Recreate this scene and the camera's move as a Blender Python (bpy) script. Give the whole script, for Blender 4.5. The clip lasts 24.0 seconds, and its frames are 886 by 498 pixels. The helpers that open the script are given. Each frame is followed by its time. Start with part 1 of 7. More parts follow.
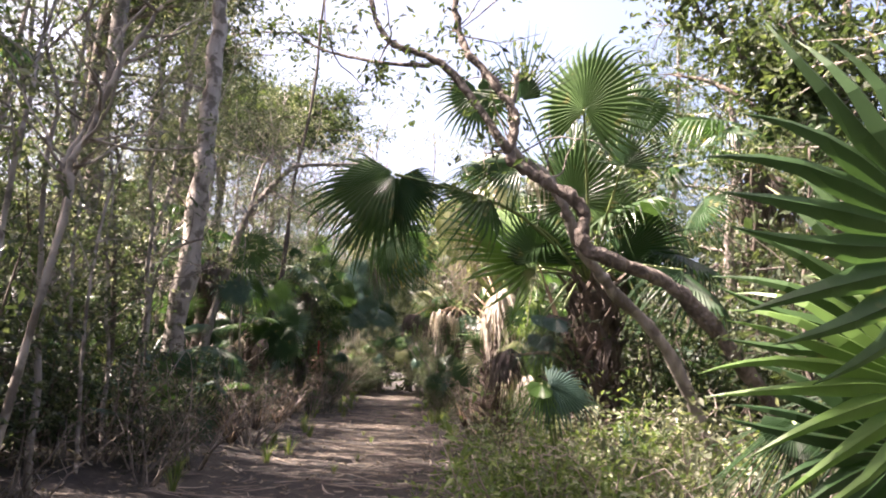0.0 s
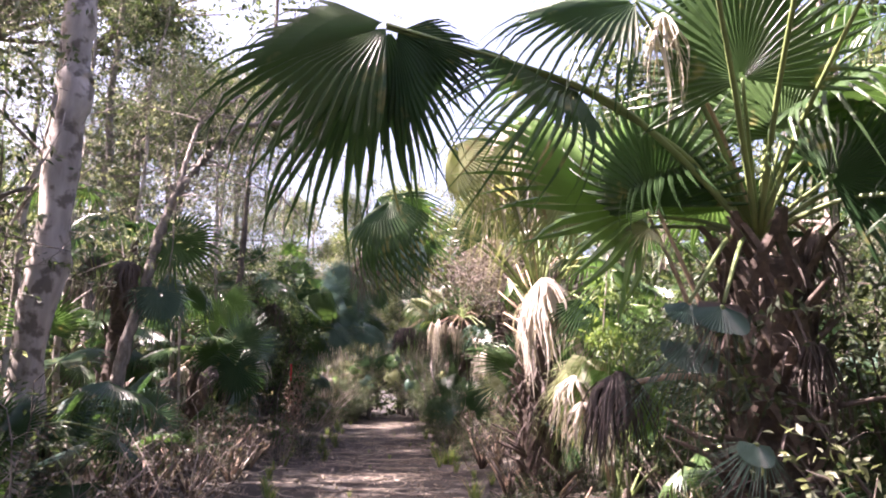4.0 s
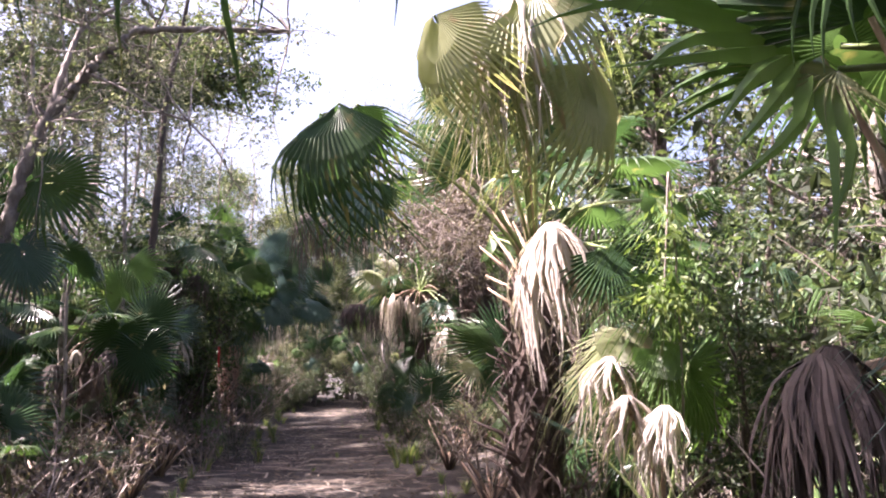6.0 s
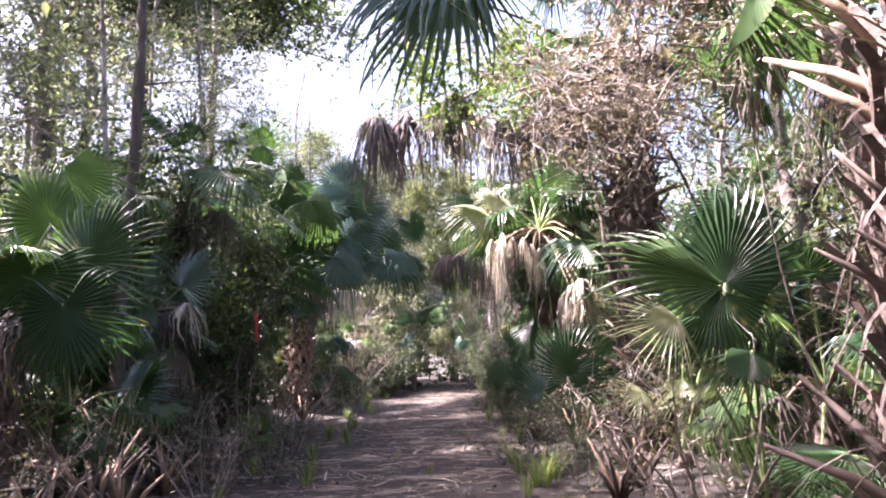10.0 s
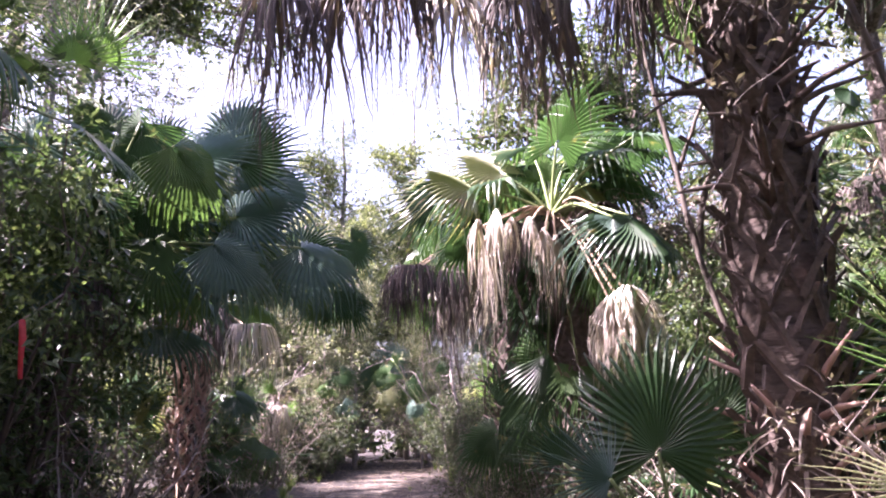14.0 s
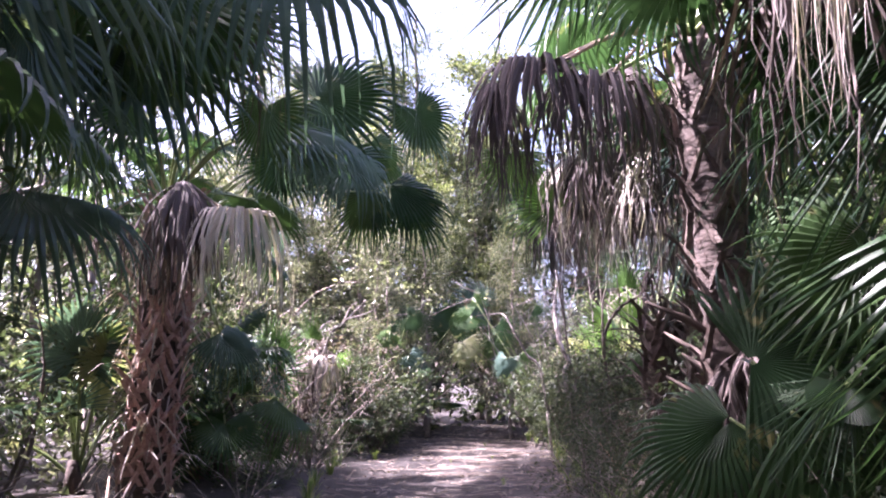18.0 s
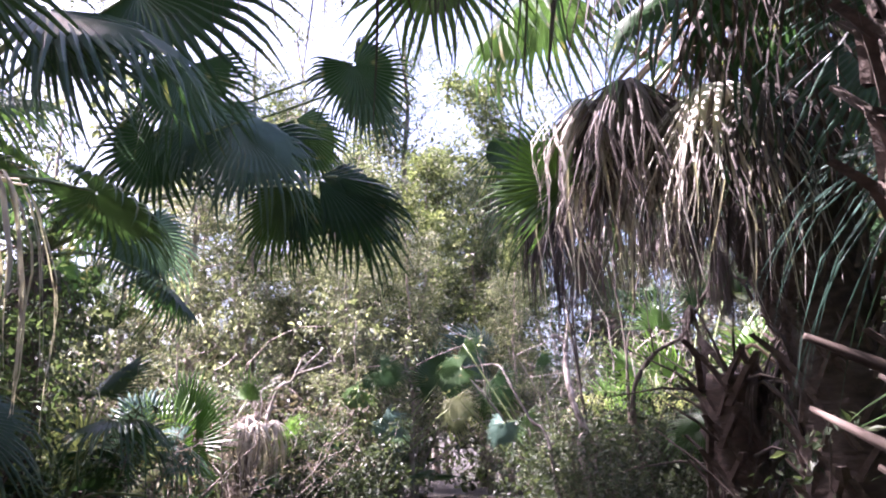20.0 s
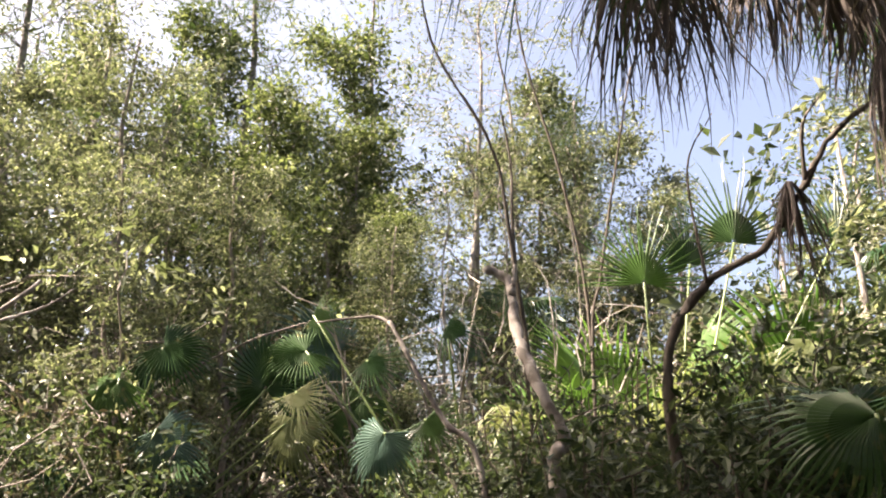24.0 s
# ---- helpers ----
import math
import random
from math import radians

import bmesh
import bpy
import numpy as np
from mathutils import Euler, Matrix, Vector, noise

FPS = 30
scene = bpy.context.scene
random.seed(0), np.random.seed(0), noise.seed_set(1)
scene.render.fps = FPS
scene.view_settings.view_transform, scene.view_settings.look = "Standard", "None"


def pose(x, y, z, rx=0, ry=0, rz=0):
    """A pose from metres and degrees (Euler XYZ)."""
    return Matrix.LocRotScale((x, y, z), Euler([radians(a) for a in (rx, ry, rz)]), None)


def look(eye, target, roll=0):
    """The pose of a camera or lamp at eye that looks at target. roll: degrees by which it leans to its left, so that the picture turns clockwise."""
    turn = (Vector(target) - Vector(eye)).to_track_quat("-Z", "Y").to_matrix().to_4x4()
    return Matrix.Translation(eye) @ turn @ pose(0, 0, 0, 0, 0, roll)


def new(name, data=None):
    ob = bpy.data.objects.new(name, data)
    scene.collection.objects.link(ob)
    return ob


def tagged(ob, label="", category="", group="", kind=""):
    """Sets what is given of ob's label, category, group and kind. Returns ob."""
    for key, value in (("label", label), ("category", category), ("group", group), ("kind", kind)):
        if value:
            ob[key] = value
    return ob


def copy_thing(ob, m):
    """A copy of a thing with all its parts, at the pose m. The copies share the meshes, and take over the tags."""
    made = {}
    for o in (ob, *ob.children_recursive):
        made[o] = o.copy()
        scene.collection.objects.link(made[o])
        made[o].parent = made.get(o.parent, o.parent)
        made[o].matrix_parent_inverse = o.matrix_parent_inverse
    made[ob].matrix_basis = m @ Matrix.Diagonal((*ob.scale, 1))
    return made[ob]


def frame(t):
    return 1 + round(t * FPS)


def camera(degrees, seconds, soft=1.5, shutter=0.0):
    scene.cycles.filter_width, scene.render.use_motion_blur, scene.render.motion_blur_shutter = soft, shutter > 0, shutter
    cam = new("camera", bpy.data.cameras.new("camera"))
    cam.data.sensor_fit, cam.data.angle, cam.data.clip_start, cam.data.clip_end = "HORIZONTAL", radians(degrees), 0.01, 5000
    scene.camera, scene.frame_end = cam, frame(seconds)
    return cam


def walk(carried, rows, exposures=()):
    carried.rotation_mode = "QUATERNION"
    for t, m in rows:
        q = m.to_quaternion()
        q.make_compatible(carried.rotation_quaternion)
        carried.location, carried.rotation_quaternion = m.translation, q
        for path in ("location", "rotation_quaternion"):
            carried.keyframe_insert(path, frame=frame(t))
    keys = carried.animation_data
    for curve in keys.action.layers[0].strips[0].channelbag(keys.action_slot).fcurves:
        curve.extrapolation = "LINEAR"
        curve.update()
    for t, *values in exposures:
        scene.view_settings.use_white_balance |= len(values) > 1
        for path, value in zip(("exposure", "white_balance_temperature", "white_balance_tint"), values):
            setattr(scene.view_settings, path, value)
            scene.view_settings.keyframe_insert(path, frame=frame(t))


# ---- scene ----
cam = camera(57.6, 24.0, 2.0)
PATH = [
    (0, (0.0, 0.0, 1.202), (0.064, 1.976, 1.505), 3.5),
    (0.5, (-0.06, 0.528, 1.243), (-0.128, 2.507, 1.52), 3.8),
    (1, (-0.143, 1.082, 1.251), (-0.267, 3.062, 1.508), 1.5),
    (1.5, (-0.301, 1.576, 1.301), (-0.422, 3.552, 1.585), 0.6),
    (2, (-0.235, 2.182, 1.265), (-0.236, 4.158, 1.571), 0.4),
    (2.5, (-0.226, 2.703, 1.276), (-0.263, 4.677, 1.597), 1.3),
    (4.5, (-0.161, 4.946, 1.405), (0.031, 6.907, 1.749), 1.1),
    (5, (-0.199, 5.639, 1.405), (0.074, 7.595, 1.719), 1.1),
    (5.5, (-0.216, 6.301, 1.401), (0.077, 8.264, 1.646), 1.0),
    (6, (-0.198, 6.878, 1.436), (0.037, 8.842, 1.736), 0.3),
    (6.5, (-0.234, 7.542, 1.442), (-0.093, 9.506, 1.792), 0.5),
    (7, (-0.193, 8.158, 1.417), (-0.09, 10.127, 1.756), -0.3),
    (7.5, (-0.254, 8.73, 1.382), (-0.268, 10.707, 1.686), -0.5),
    (8, (-0.218, 9.353, 1.367), (-0.261, 11.329, 1.672), 0.0),
    (8.5, (-0.16, 9.968, 1.324), (-0.177, 11.946, 1.62), -0.3),
    (9, (-0.1, 10.58, 1.32), (0.01, 12.561, 1.578), -0.7),
    (9.5, (-0.041, 11.238, 1.331), (0.113, 13.214, 1.595), -1.4),
    (10, (-0.032, 11.889, 1.312), (-0.047, 13.873, 1.565), -1.4),
    (10.5, (0.006, 12.522, 1.291), (0.135, 14.506, 1.505), 0.5),
    (12.5, (-0.196, 14.964, 1.21), (-0.055, 16.937, 1.506), 0.1),
    (13, (-0.157, 15.568, 1.17), (-0.006, 17.538, 1.476), -0.1),
    (13.5, (-0.157, 16.216, 1.159), (-0.098, 18.178, 1.544), -0.4),
    (14, (-0.14, 16.867, 1.139), (-0.023, 18.817, 1.568), -1.5),
    (14.5, (-0.128, 17.445, 1.167), (-0.049, 19.389, 1.63), -1.2),
    (15, (-0.188, 18.098, 1.211), (-0.084, 20.032, 1.711), -1.1),
    (15.5, (-0.214, 18.773, 1.205), (-0.032, 20.711, 1.667), -2.0),
    (16, (-0.262, 19.423, 1.211), (-0.092, 21.355, 1.698), -2.3),
    (16.5, (-0.188, 20.046, 1.187), (-0.004, 21.982, 1.657), -1.9),
    (17, (-0.132, 20.642, 1.181), (-0.037, 22.595, 1.601), -0.9),
    (17.5, (-0.21, 21.321, 1.222), (-0.213, 23.286, 1.593), -0.2),
    (18, (-0.284, 21.939, 1.227), (-0.359, 23.911, 1.553), -0.1),
    (18.5, (-0.429, 22.498, 1.213), (-0.552, 24.463, 1.566), -0.7),
    (20.5, (0.149, 25.969, 1.567), (0.069, 27.915, 2.021), -0.1),
    (21, (0.047, 26.573, 1.546), (-0.005, 28.525, 1.976), 1.2),
    (21.5, (0.017, 27.161, 1.434), (0.047, 29.116, 1.854), 0.8),
    (22, (-0.178, 27.753, 1.379), (-0.21, 29.708, 1.8), 0.5),
    (22.5, (-0.291, 28.365, 1.387), (-0.223, 30.311, 1.846), 0.3),
    (23, (-0.287, 29.066, 1.351), (-0.166, 30.993, 1.869), -1.1),
    (23.5, (-0.264, 29.779, 1.264), (-0.101, 31.691, 1.829), -0.2),
    (24, (-0.143, 30.527, 1.199), (0.13, 32.419, 1.787), -0.0),
]
walk(cam, [(t, look(eye, target, roll)) for t, eye, target, roll in PATH], [(0, 2.95, 6950, 25), (1, 3.33, 6450, 36), (2, 3.43, 6250, 36), (4, 3.18, 6550, 36), (6, 2.99, 6350, 36), (7, 3.18, 6250, 36), (10, 3.56, 6150, 36), (13, 3.43, 6150, 40), (14, 3.48, 6050, 45), (16, 3.54, 5750, 46), (18, 3.54, 5780, 44), (21, 3.2, 5980, 36), (22, 3.1, 6200, 34), (23, 2.92, 6700, 30), (24, 2.66, 7300, 17)])

# ---- world, sun ----
SUN = Vector((-0.60, 0.10, 0.79)).normalized()
world = bpy.data.worlds.new("sky")
scene.world = world
world.use_nodes = True
wn = world.node_tree
sky = wn.nodes.new("ShaderNodeTexSky")
sky.sky_type, sky.sun_disc = "NISHITA", False
sky.sun_elevation = math.asin(SUN.z)
sky.sun_rotation = math.atan2(SUN.x, SUN.y)
sky.air_density, sky.dust_density, sky.ozone_density = 0.8, 6.0, 1.0
background = wn.nodes["Background"]
background.inputs["Strength"].default_value = 0.074
wn.links.new(sky.outputs[0], background.inputs["Color"])
sun = new("sun", bpy.data.lights.new("sun", "SUN"))
sun.data.energy, sun.data.angle, sun.data.color = 5.0, radians(0.53), (1.0, 0.94, 0.84)
sun.matrix_world = look(SUN * 40, (0, 0, 0))

rnd = random.Random(7)


# ---- materials ----
def nodes_of(name):
    m = bpy.data.materials.new(name)
    m.use_nodes = True
    nt = m.node_tree
    return m, nt, nt.nodes["Principled BSDF"], nt.nodes["Material Output"]


def ramp(nt, source, stops):
    r = nt.nodes.new("ShaderNodeValToRGB")
    while len(r.color_ramp.elements) < len(stops):
        r.color_ramp.elements.new(0.5)
    for e, (p, c) in zip(r.color_ramp.elements, stops):
        e.position, e.color = p, (*c, 1)
    nt.links.new(source, r.inputs[0])
    return r.outputs[0]


def noise_of(nt, scale, detail=4.0, stretch=None):
    n = nt.nodes.new("ShaderNodeTexNoise")
    n.inputs["Scale"].default_value, n.inputs["Detail"].default_value = scale, detail
    tc = nt.nodes.new("ShaderNodeTexCoord")
    out = tc.outputs["Object"]
    if stretch:
        mp = nt.nodes.new("ShaderNodeMapping")
        mp.inputs["Scale"].default_value = stretch
        nt.links.new(out, mp.inputs[0])
        out = mp.outputs[0]
    nt.links.new(out, n.inputs["Vector"])
    return n.outputs["Fac"]


def mixed(nt, fac, a, b, kind="MIX"):
    m = nt.nodes.new("ShaderNodeMix")
    m.data_type, m.blend_type = "RGBA", kind
    for socket, v in ((m.inputs[0], fac), (m.inputs[6], a), (m.inputs[7], b)):
        if isinstance(v, (int, float)):
            socket.default_value = v
        elif isinstance(v, tuple):
            socket.default_value = (*v, 1)
        else:
            nt.links.new(v, socket)
    return m.outputs[2]


def random_of(nt, island=False):
    if island:
        return nt.nodes.new("ShaderNodeNewGeometry").outputs["Random Per Island"]
    return nt.nodes.new("ShaderNodeObjectInfo").outputs["Random"]


def bumped(nt, bsdf, height, strength, distance=0.01):
    b = nt.nodes.new("ShaderNodeBump")
    b.inputs["Strength"].default_value, b.inputs["Distance"].default_value = strength, distance
    nt.links.new(height, b.inputs["Height"])
    nt.links.new(b.outputs[0], bsdf.inputs["Normal"])


def leafy(name, stops, through_light=0.4, rough=0.45, island=False, blotch=None, grain=9.0):
    """A thin leaf: gloss on top, light passing through, colour from leaf to leaf."""
    m, nt, bsdf, out = nodes_of(name)
    base = ramp(nt, random_of(nt, island), stops)
    base = mixed(nt, ramp(nt, noise_of(nt, grain), [(0.35, (0.35,) * 3), (0.7, (0, 0, 0))]), base, (0.62, 0.66, 0.5), "MULTIPLY")
    if blotch:
        base = mixed(nt, ramp(nt, noise_of(nt, 3.1, 6.0), [(0.6, (0, 0, 0)), (0.68, (0.85,) * 3)]), base, blotch)
    nt.links.new(base, bsdf.inputs["Base Color"])
    bsdf.inputs["Roughness"].default_value = rough
    bsdf.inputs["Specular IOR Level"].default_value = 0.35
    tr = nt.nodes.new("ShaderNodeBsdfTranslucent")
    nt.links.new(mixed(nt, 1.0, base, (1.15, 1.22, 0.74), "MULTIPLY"), tr.inputs["Color"])
    mx = nt.nodes.new("ShaderNodeMixShader")
    mx.inputs[0].default_value = through_light
    nt.links.new(bsdf.outputs[0], mx.inputs[1])
    nt.links.new(tr.outputs[0], mx.inputs[2])
    nt.links.new(mx.outputs[0], out.inputs["Surface"])
    return m


def barky(name, dark, pale, rough=0.85, scale=14.0, stretch=(1, 1, 0.25), strength=0.7, patches=None, distance=0.02):
    m, nt, bsdf, out = nodes_of(name)
    n = noise_of(nt, scale, 8.0, stretch)
    base = ramp(nt, n, [(0.3, dark), (0.68, pale)])
    base = mixed(nt, 0.35, base, ramp(nt, random_of(nt), [(0.0, dark), (1.0, pale)]))
    if patches:
        base = mixed(nt, ramp(nt, noise_of(nt, 7.0, 8.0), [(0.5, (0, 0, 0)), (0.58, (0.85,) * 3)]), base, patches)
    nt.links.new(base, bsdf.inputs["Base Color"])
    bsdf.inputs["Roughness"].default_value = rough
    bumped(nt, bsdf, n, strength, distance)
    return m


FAN = leafy("palm_leaf", [(0, (0.026, 0.058, 0.026)), (0.5, (0.040, 0.085, 0.034)), (1, (0.070, 0.125, 0.042))], 0.38, 0.34, blotch=(0.24, 0.21, 0.09))
# Blue-green leaf; the colour also holds the sky's sheen on shaded fans.
FAN_BLUE = leafy("blue_sheen_palm_leaf", [(0, (0.055, 0.105, 0.085)), (1, (0.095, 0.155, 0.125))], 0.3, 0.3)
# FAN_BRIGHT and FAN_YELLOW: palm leaf with sunlight put into the colour.
FAN_BRIGHT = leafy("sunlit_palm_leaf", [(0, (0.075, 0.155, 0.040)), (1, (0.13, 0.23, 0.062))], 0.45, 0.36)
FAN_YELLOW = leafy("pale_sunlit_palm_leaf", [(0, (0.19, 0.22, 0.10)), (1, (0.30, 0.31, 0.18))], 0.4, 0.45, blotch=(0.30, 0.22, 0.13))
DEAD = leafy("dead_palm_leaf", [(0, (0.36, 0.305, 0.27)), (0.5, (0.50, 0.44, 0.40)), (1, (0.63, 0.57, 0.53))], 0.26, 0.7, blotch=(0.17, 0.12, 0.09), grain=22.0)
DEAD_BROWN = leafy("brown_dead_palm_leaf", [(0, (0.050, 0.038, 0.034)), (1, (0.125, 0.096, 0.088))], 0.1, 0.75, blotch=(0.22, 0.175, 0.15), grain=20.0)
# SMALL holds shade in its dark colour; OLIVE is the paler, sunlit counterpart.
SMALL = leafy("small_shade_leaf", [(0, (0.022, 0.033, 0.017)), (0.6, (0.046, 0.064, 0.033)), (1, (0.105, 0.125, 0.07))], 0.42, 0.46, True)
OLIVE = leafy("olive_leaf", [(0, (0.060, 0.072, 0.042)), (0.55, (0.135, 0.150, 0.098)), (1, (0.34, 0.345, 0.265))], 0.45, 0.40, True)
CANOPY = leafy("canopy_leaf", [(0, (0.026, 0.042, 0.018)), (0.6, (0.052, 0.075, 0.032)), (1, (0.11, 0.135, 0.06))], 0.45, 0.46, True)
SPRING = leafy("bright_small_leaf", [(0, (0.07, 0.115, 0.032)), (0.6, (0.12, 0.175, 0.052)), (1, (0.22, 0.27, 0.10))], 0.48, 0.45, True)
MEADOW = leafy("yellow_green_small_leaf", [(0, (0.048, 0.066, 0.028)), (0.6, (0.11, 0.135, 0.062)), (1, (0.27, 0.29, 0.165))], 0.45, 0.42, True)
VINE = leafy("vine_leaf", [(0, (0.036, 0.058, 0.026)), (0.6, (0.078, 0.115, 0.052)), (1, (0.16, 0.205, 0.10))], 0.46, 0.42, True)
NEEDLE = leafy("pine_needle", [(0, (0.040, 0.066, 0.032)), (1, (0.10, 0.13, 0.065))], 0.3, 0.45, True)
WITHERED = leafy("withered_leaf", [(0, (0.075, 0.057, 0.044)), (0.6, (0.15, 0.12, 0.095)), (1, (0.27, 0.235, 0.20))], 0.25, 0.7, True)
GRASS = leafy("grass_blade", [(0, (0.10, 0.17, 0.05)), (0.7, (0.18, 0.24, 0.08)), (1, (0.36, 0.32, 0.17))], 0.4, 0.45, True)
STRAW = leafy("straw", [(0, (0.09, 0.066, 0.052)), (0.6, (0.18, 0.142, 0.115)), (1, (0.38, 0.32, 0.27))], 0.1, 0.7, True)
PETIOLE = barky("petiole", (0.10, 0.15, 0.05), (0.22, 0.27, 0.10), 0.4, 6.0, (1, 1, 1), 0.15)
PETIOLE_DRY = barky("dry_petiole", (0.20, 0.13, 0.08), (0.42, 0.31, 0.22), 0.65, 9.0, (1, 1, 1), 0.3)
BOOT = barky("leaf_base", (0.04, 0.029, 0.023), (0.155, 0.112, 0.088), 0.8, 9.0, (1, 1, 0.3), 0.6)
# Reddish leaf bases, made paler to hold the sunlight on them.
BOOT_RED = barky("sunlit_reddish_leaf_base", (0.22, 0.11, 0.08), (0.52, 0.36, 0.29), 0.75, 9.0, (1, 1, 0.3), 0.5)
PALM_BARK = barky("palm_bark", (0.03, 0.021, 0.017), (0.11, 0.08, 0.062), 0.9, 11.0, (1, 1, 2.5), 0.9)
PALE_BARK = barky("pale_bark", (0.13, 0.11, 0.095), (0.46, 0.41, 0.37), 0.85, 10.0, (1, 1, 0.3), 0.9, patches=(0.10, 0.08, 0.062))
OAK_BARK = barky("oak_bark", (0.028, 0.021, 0.017), (0.24, 0.195, 0.165), 0.92, 26.0, (1, 1, 0.6), 1.0, patches=(0.065, 0.05, 0.04), distance=0.05)
GREY_BARK = barky("grey_bark", (0.085, 0.072, 0.062), (0.37, 0.325, 0.29), 0.88, 18.0, (1, 1, 0.35), 0.9, patches=(0.12, 0.10, 0.085), distance=0.04)
DARK_BARK = barky("dark_bark", (0.035, 0.028, 0.022), (0.12, 0.095, 0.075), 0.9, 14.0, (1, 1, 0.3), 0.7)
MOTTLED = barky("mottled_bark", (0.06, 0.048, 0.04), (0.40, 0.35, 0.31), 0.85, 9.0, (1, 1, 0.5), 0.8, patches=(0.09, 0.07, 0.058))
TWIG = barky("twig", (0.085, 0.066, 0.054), (0.32, 0.27, 0.235), 0.85, 12.0, (1, 1, 1), 0.3)


def soil():
    m, nt, bsdf, out = nodes_of("forest_soil")
    fine, mid, wide = noise_of(nt, 26.0, 10.0), noise_of(nt, 4.0, 8.0), noise_of(nt, 0.55, 4.0)
    base = ramp(nt, fine, [(0.3, (0.0075, 0.0058, 0.0046)), (0.55, (0.019, 0.0147, 0.0118)), (0.8, (0.078, 0.061, 0.049))])
    base = mixed(nt, ramp(nt, mid, [(0.42, (0, 0, 0)), (0.66, (0.7,) * 3)]), base, (0.035, 0.027, 0.0215))
    base = mixed(nt, ramp(nt, wide, [(0.45, (0, 0, 0)), (0.62, (0.5,) * 3)]), base, (0.027, 0.021, 0.0168))
    nt.links.new(base, bsdf.inputs["Base Color"])
    bsdf.inputs["Roughness"].default_value = 0.95
    bumped(nt, bsdf, fine, 0.9, 0.03)
    return m


SOIL = soil()


def plain(name, colour, rough=0.6):
    m, nt, bsdf, out = nodes_of(name)
    nt.links.new(ramp(nt, noise_of(nt, 30.0), [(0.3, tuple(c * 0.7 for c in colour)), (0.7, colour)]), bsdf.inputs["Base Color"])
    bsdf.inputs["Roughness"].default_value = rough
    return m


RIBBON = plain("red_ribbon", (0.55, 0.03, 0.025), 0.5)


# ---- mesh makers ----
class Geo:
    """Points and faces gathered for one mesh."""

    def __init__(self):
        self.v, self.f = [], []

    def tube(self, spine, radii, sides=7, cap=True):
        spine = [Vector(p) for p in spine]
        if isinstance(radii, (int, float)):
            radii = [radii] * len(spine)
        start, up = len(self.v), Vector((0.31, 0.17, 0.93)).normalized()
        for i, p in enumerate(spine):
            d = (spine[min(i + 1, len(spine) - 1)] - spine[max(i - 1, 0)]).normalized()
            a = d.cross(up if abs(d.dot(up)) < 0.95 else Vector((1, 0, 0))).normalized()
            b = d.cross(a)
            for k in range(sides):
                w = 2 * math.pi * k / sides
                self.v.append(p + (a * math.cos(w) + b * math.sin(w)) * radii[i])
        for i in range(len(spine) - 1):
            for k in range(sides):
                q, r = start + i * sides + k, start + i * sides + (k + 1) % sides
                self.f.append((q, r, r + sides, q + sides))
        if cap:
            self.f.append(tuple(start + k for k in reversed(range(sides))))
            self.f.append(tuple(start + (len(spine) - 1) * sides + k for k in range(sides)))
        return self

    def strip(self, spine, widths, side, lift=0.0):
        """A folded ribbon along a spine; side: its sideways vectors; lift: how far its rims stand off the middle."""
        start = len(self.v)
        for p, w, (s, n) in zip(spine, widths, side):
            self.v += [p - s * w + n * (lift * w), p, p + s * w + n * (lift * w)]
        for i in range(len(spine) - 1):
            q = start + 3 * i
            self.f += [(q, q + 1, q + 4, q + 3), (q + 1, q + 2, q + 5, q + 4)]
        return self

    def mesh(self, name, smooth=True):
        me = bpy.data.meshes.new(name)
        me.from_pydata([tuple(p) for p in self.v], [], self.f)
        if smooth:
            me.polygons.foreach_set("use_smooth", [True] * len(me.polygons))
        me.update()
        return me


def curve_through(points, steps=6):
    """Points of a smooth line through the given ones."""
    pts = [Vector(p) for p in points]
    pts = [2 * pts[0] - pts[1]] + pts + [2 * pts[-1] - pts[-2]]
    out = []
    for i in range(1, len(pts) - 2):
        a, b, c, d = pts[i - 1 : i + 3]
        for k in range(steps):
            u = k / steps
            out.append(0.5 * (2 * b + (c - a) * u + (2 * a - 5 * b + 4 * c - d) * u * u + (3 * b - a - 3 * c + d) * u ** 3))
    return out + [pts[-2]]


def tapered(n, a, b, power=1.0):
    return [a + (b - a) * (i / (n - 1)) ** power for i in range(n)]


def thing(name, at, label, category, group="", kind=""):
    ob = new(name)
    ob.empty_display_size = 0.1
    ob.location = at
    return tagged(ob, label, category, group, kind)


def part(name, made, material, parent, label="", m=None):
    """One mesh under a thing or a part, placed in the world by m."""
    me = made.mesh(name) if isinstance(made, Geo) else made
    if not me.materials:
        me.materials.append(material)
    ob = new(name, me)
    ob.parent = parent
    up, at = parent, Matrix()
    while up:
        at = up.matrix_basis @ at
        up = up.parent
    ob.matrix_basis = at.inverted() @ (m or Matrix())
    if len(me.materials) and me.materials[0] != material:
        ob.material_slots[0].link = "OBJECT"
        ob.material_slots[0].material = material
    return tagged(ob, label)


def turned(at, along, facing, size=1.0):
    """A pose whose y runs along, whose z faces as near as may be."""
    y = Vector(along).normalized()
    z = Vector(facing)
    z = z - y * z.dot(y)
    z = z.normalized() if z.length > 1e-4 else y.orthogonal().normalized()
    x = y.cross(z)
    s = size if isinstance(size, tuple) else (size,) * 3
    rot = Matrix((x * s[0], y * s[1], z * s[2])).transposed().to_4x4()
    return Matrix.Translation(at) @ rot


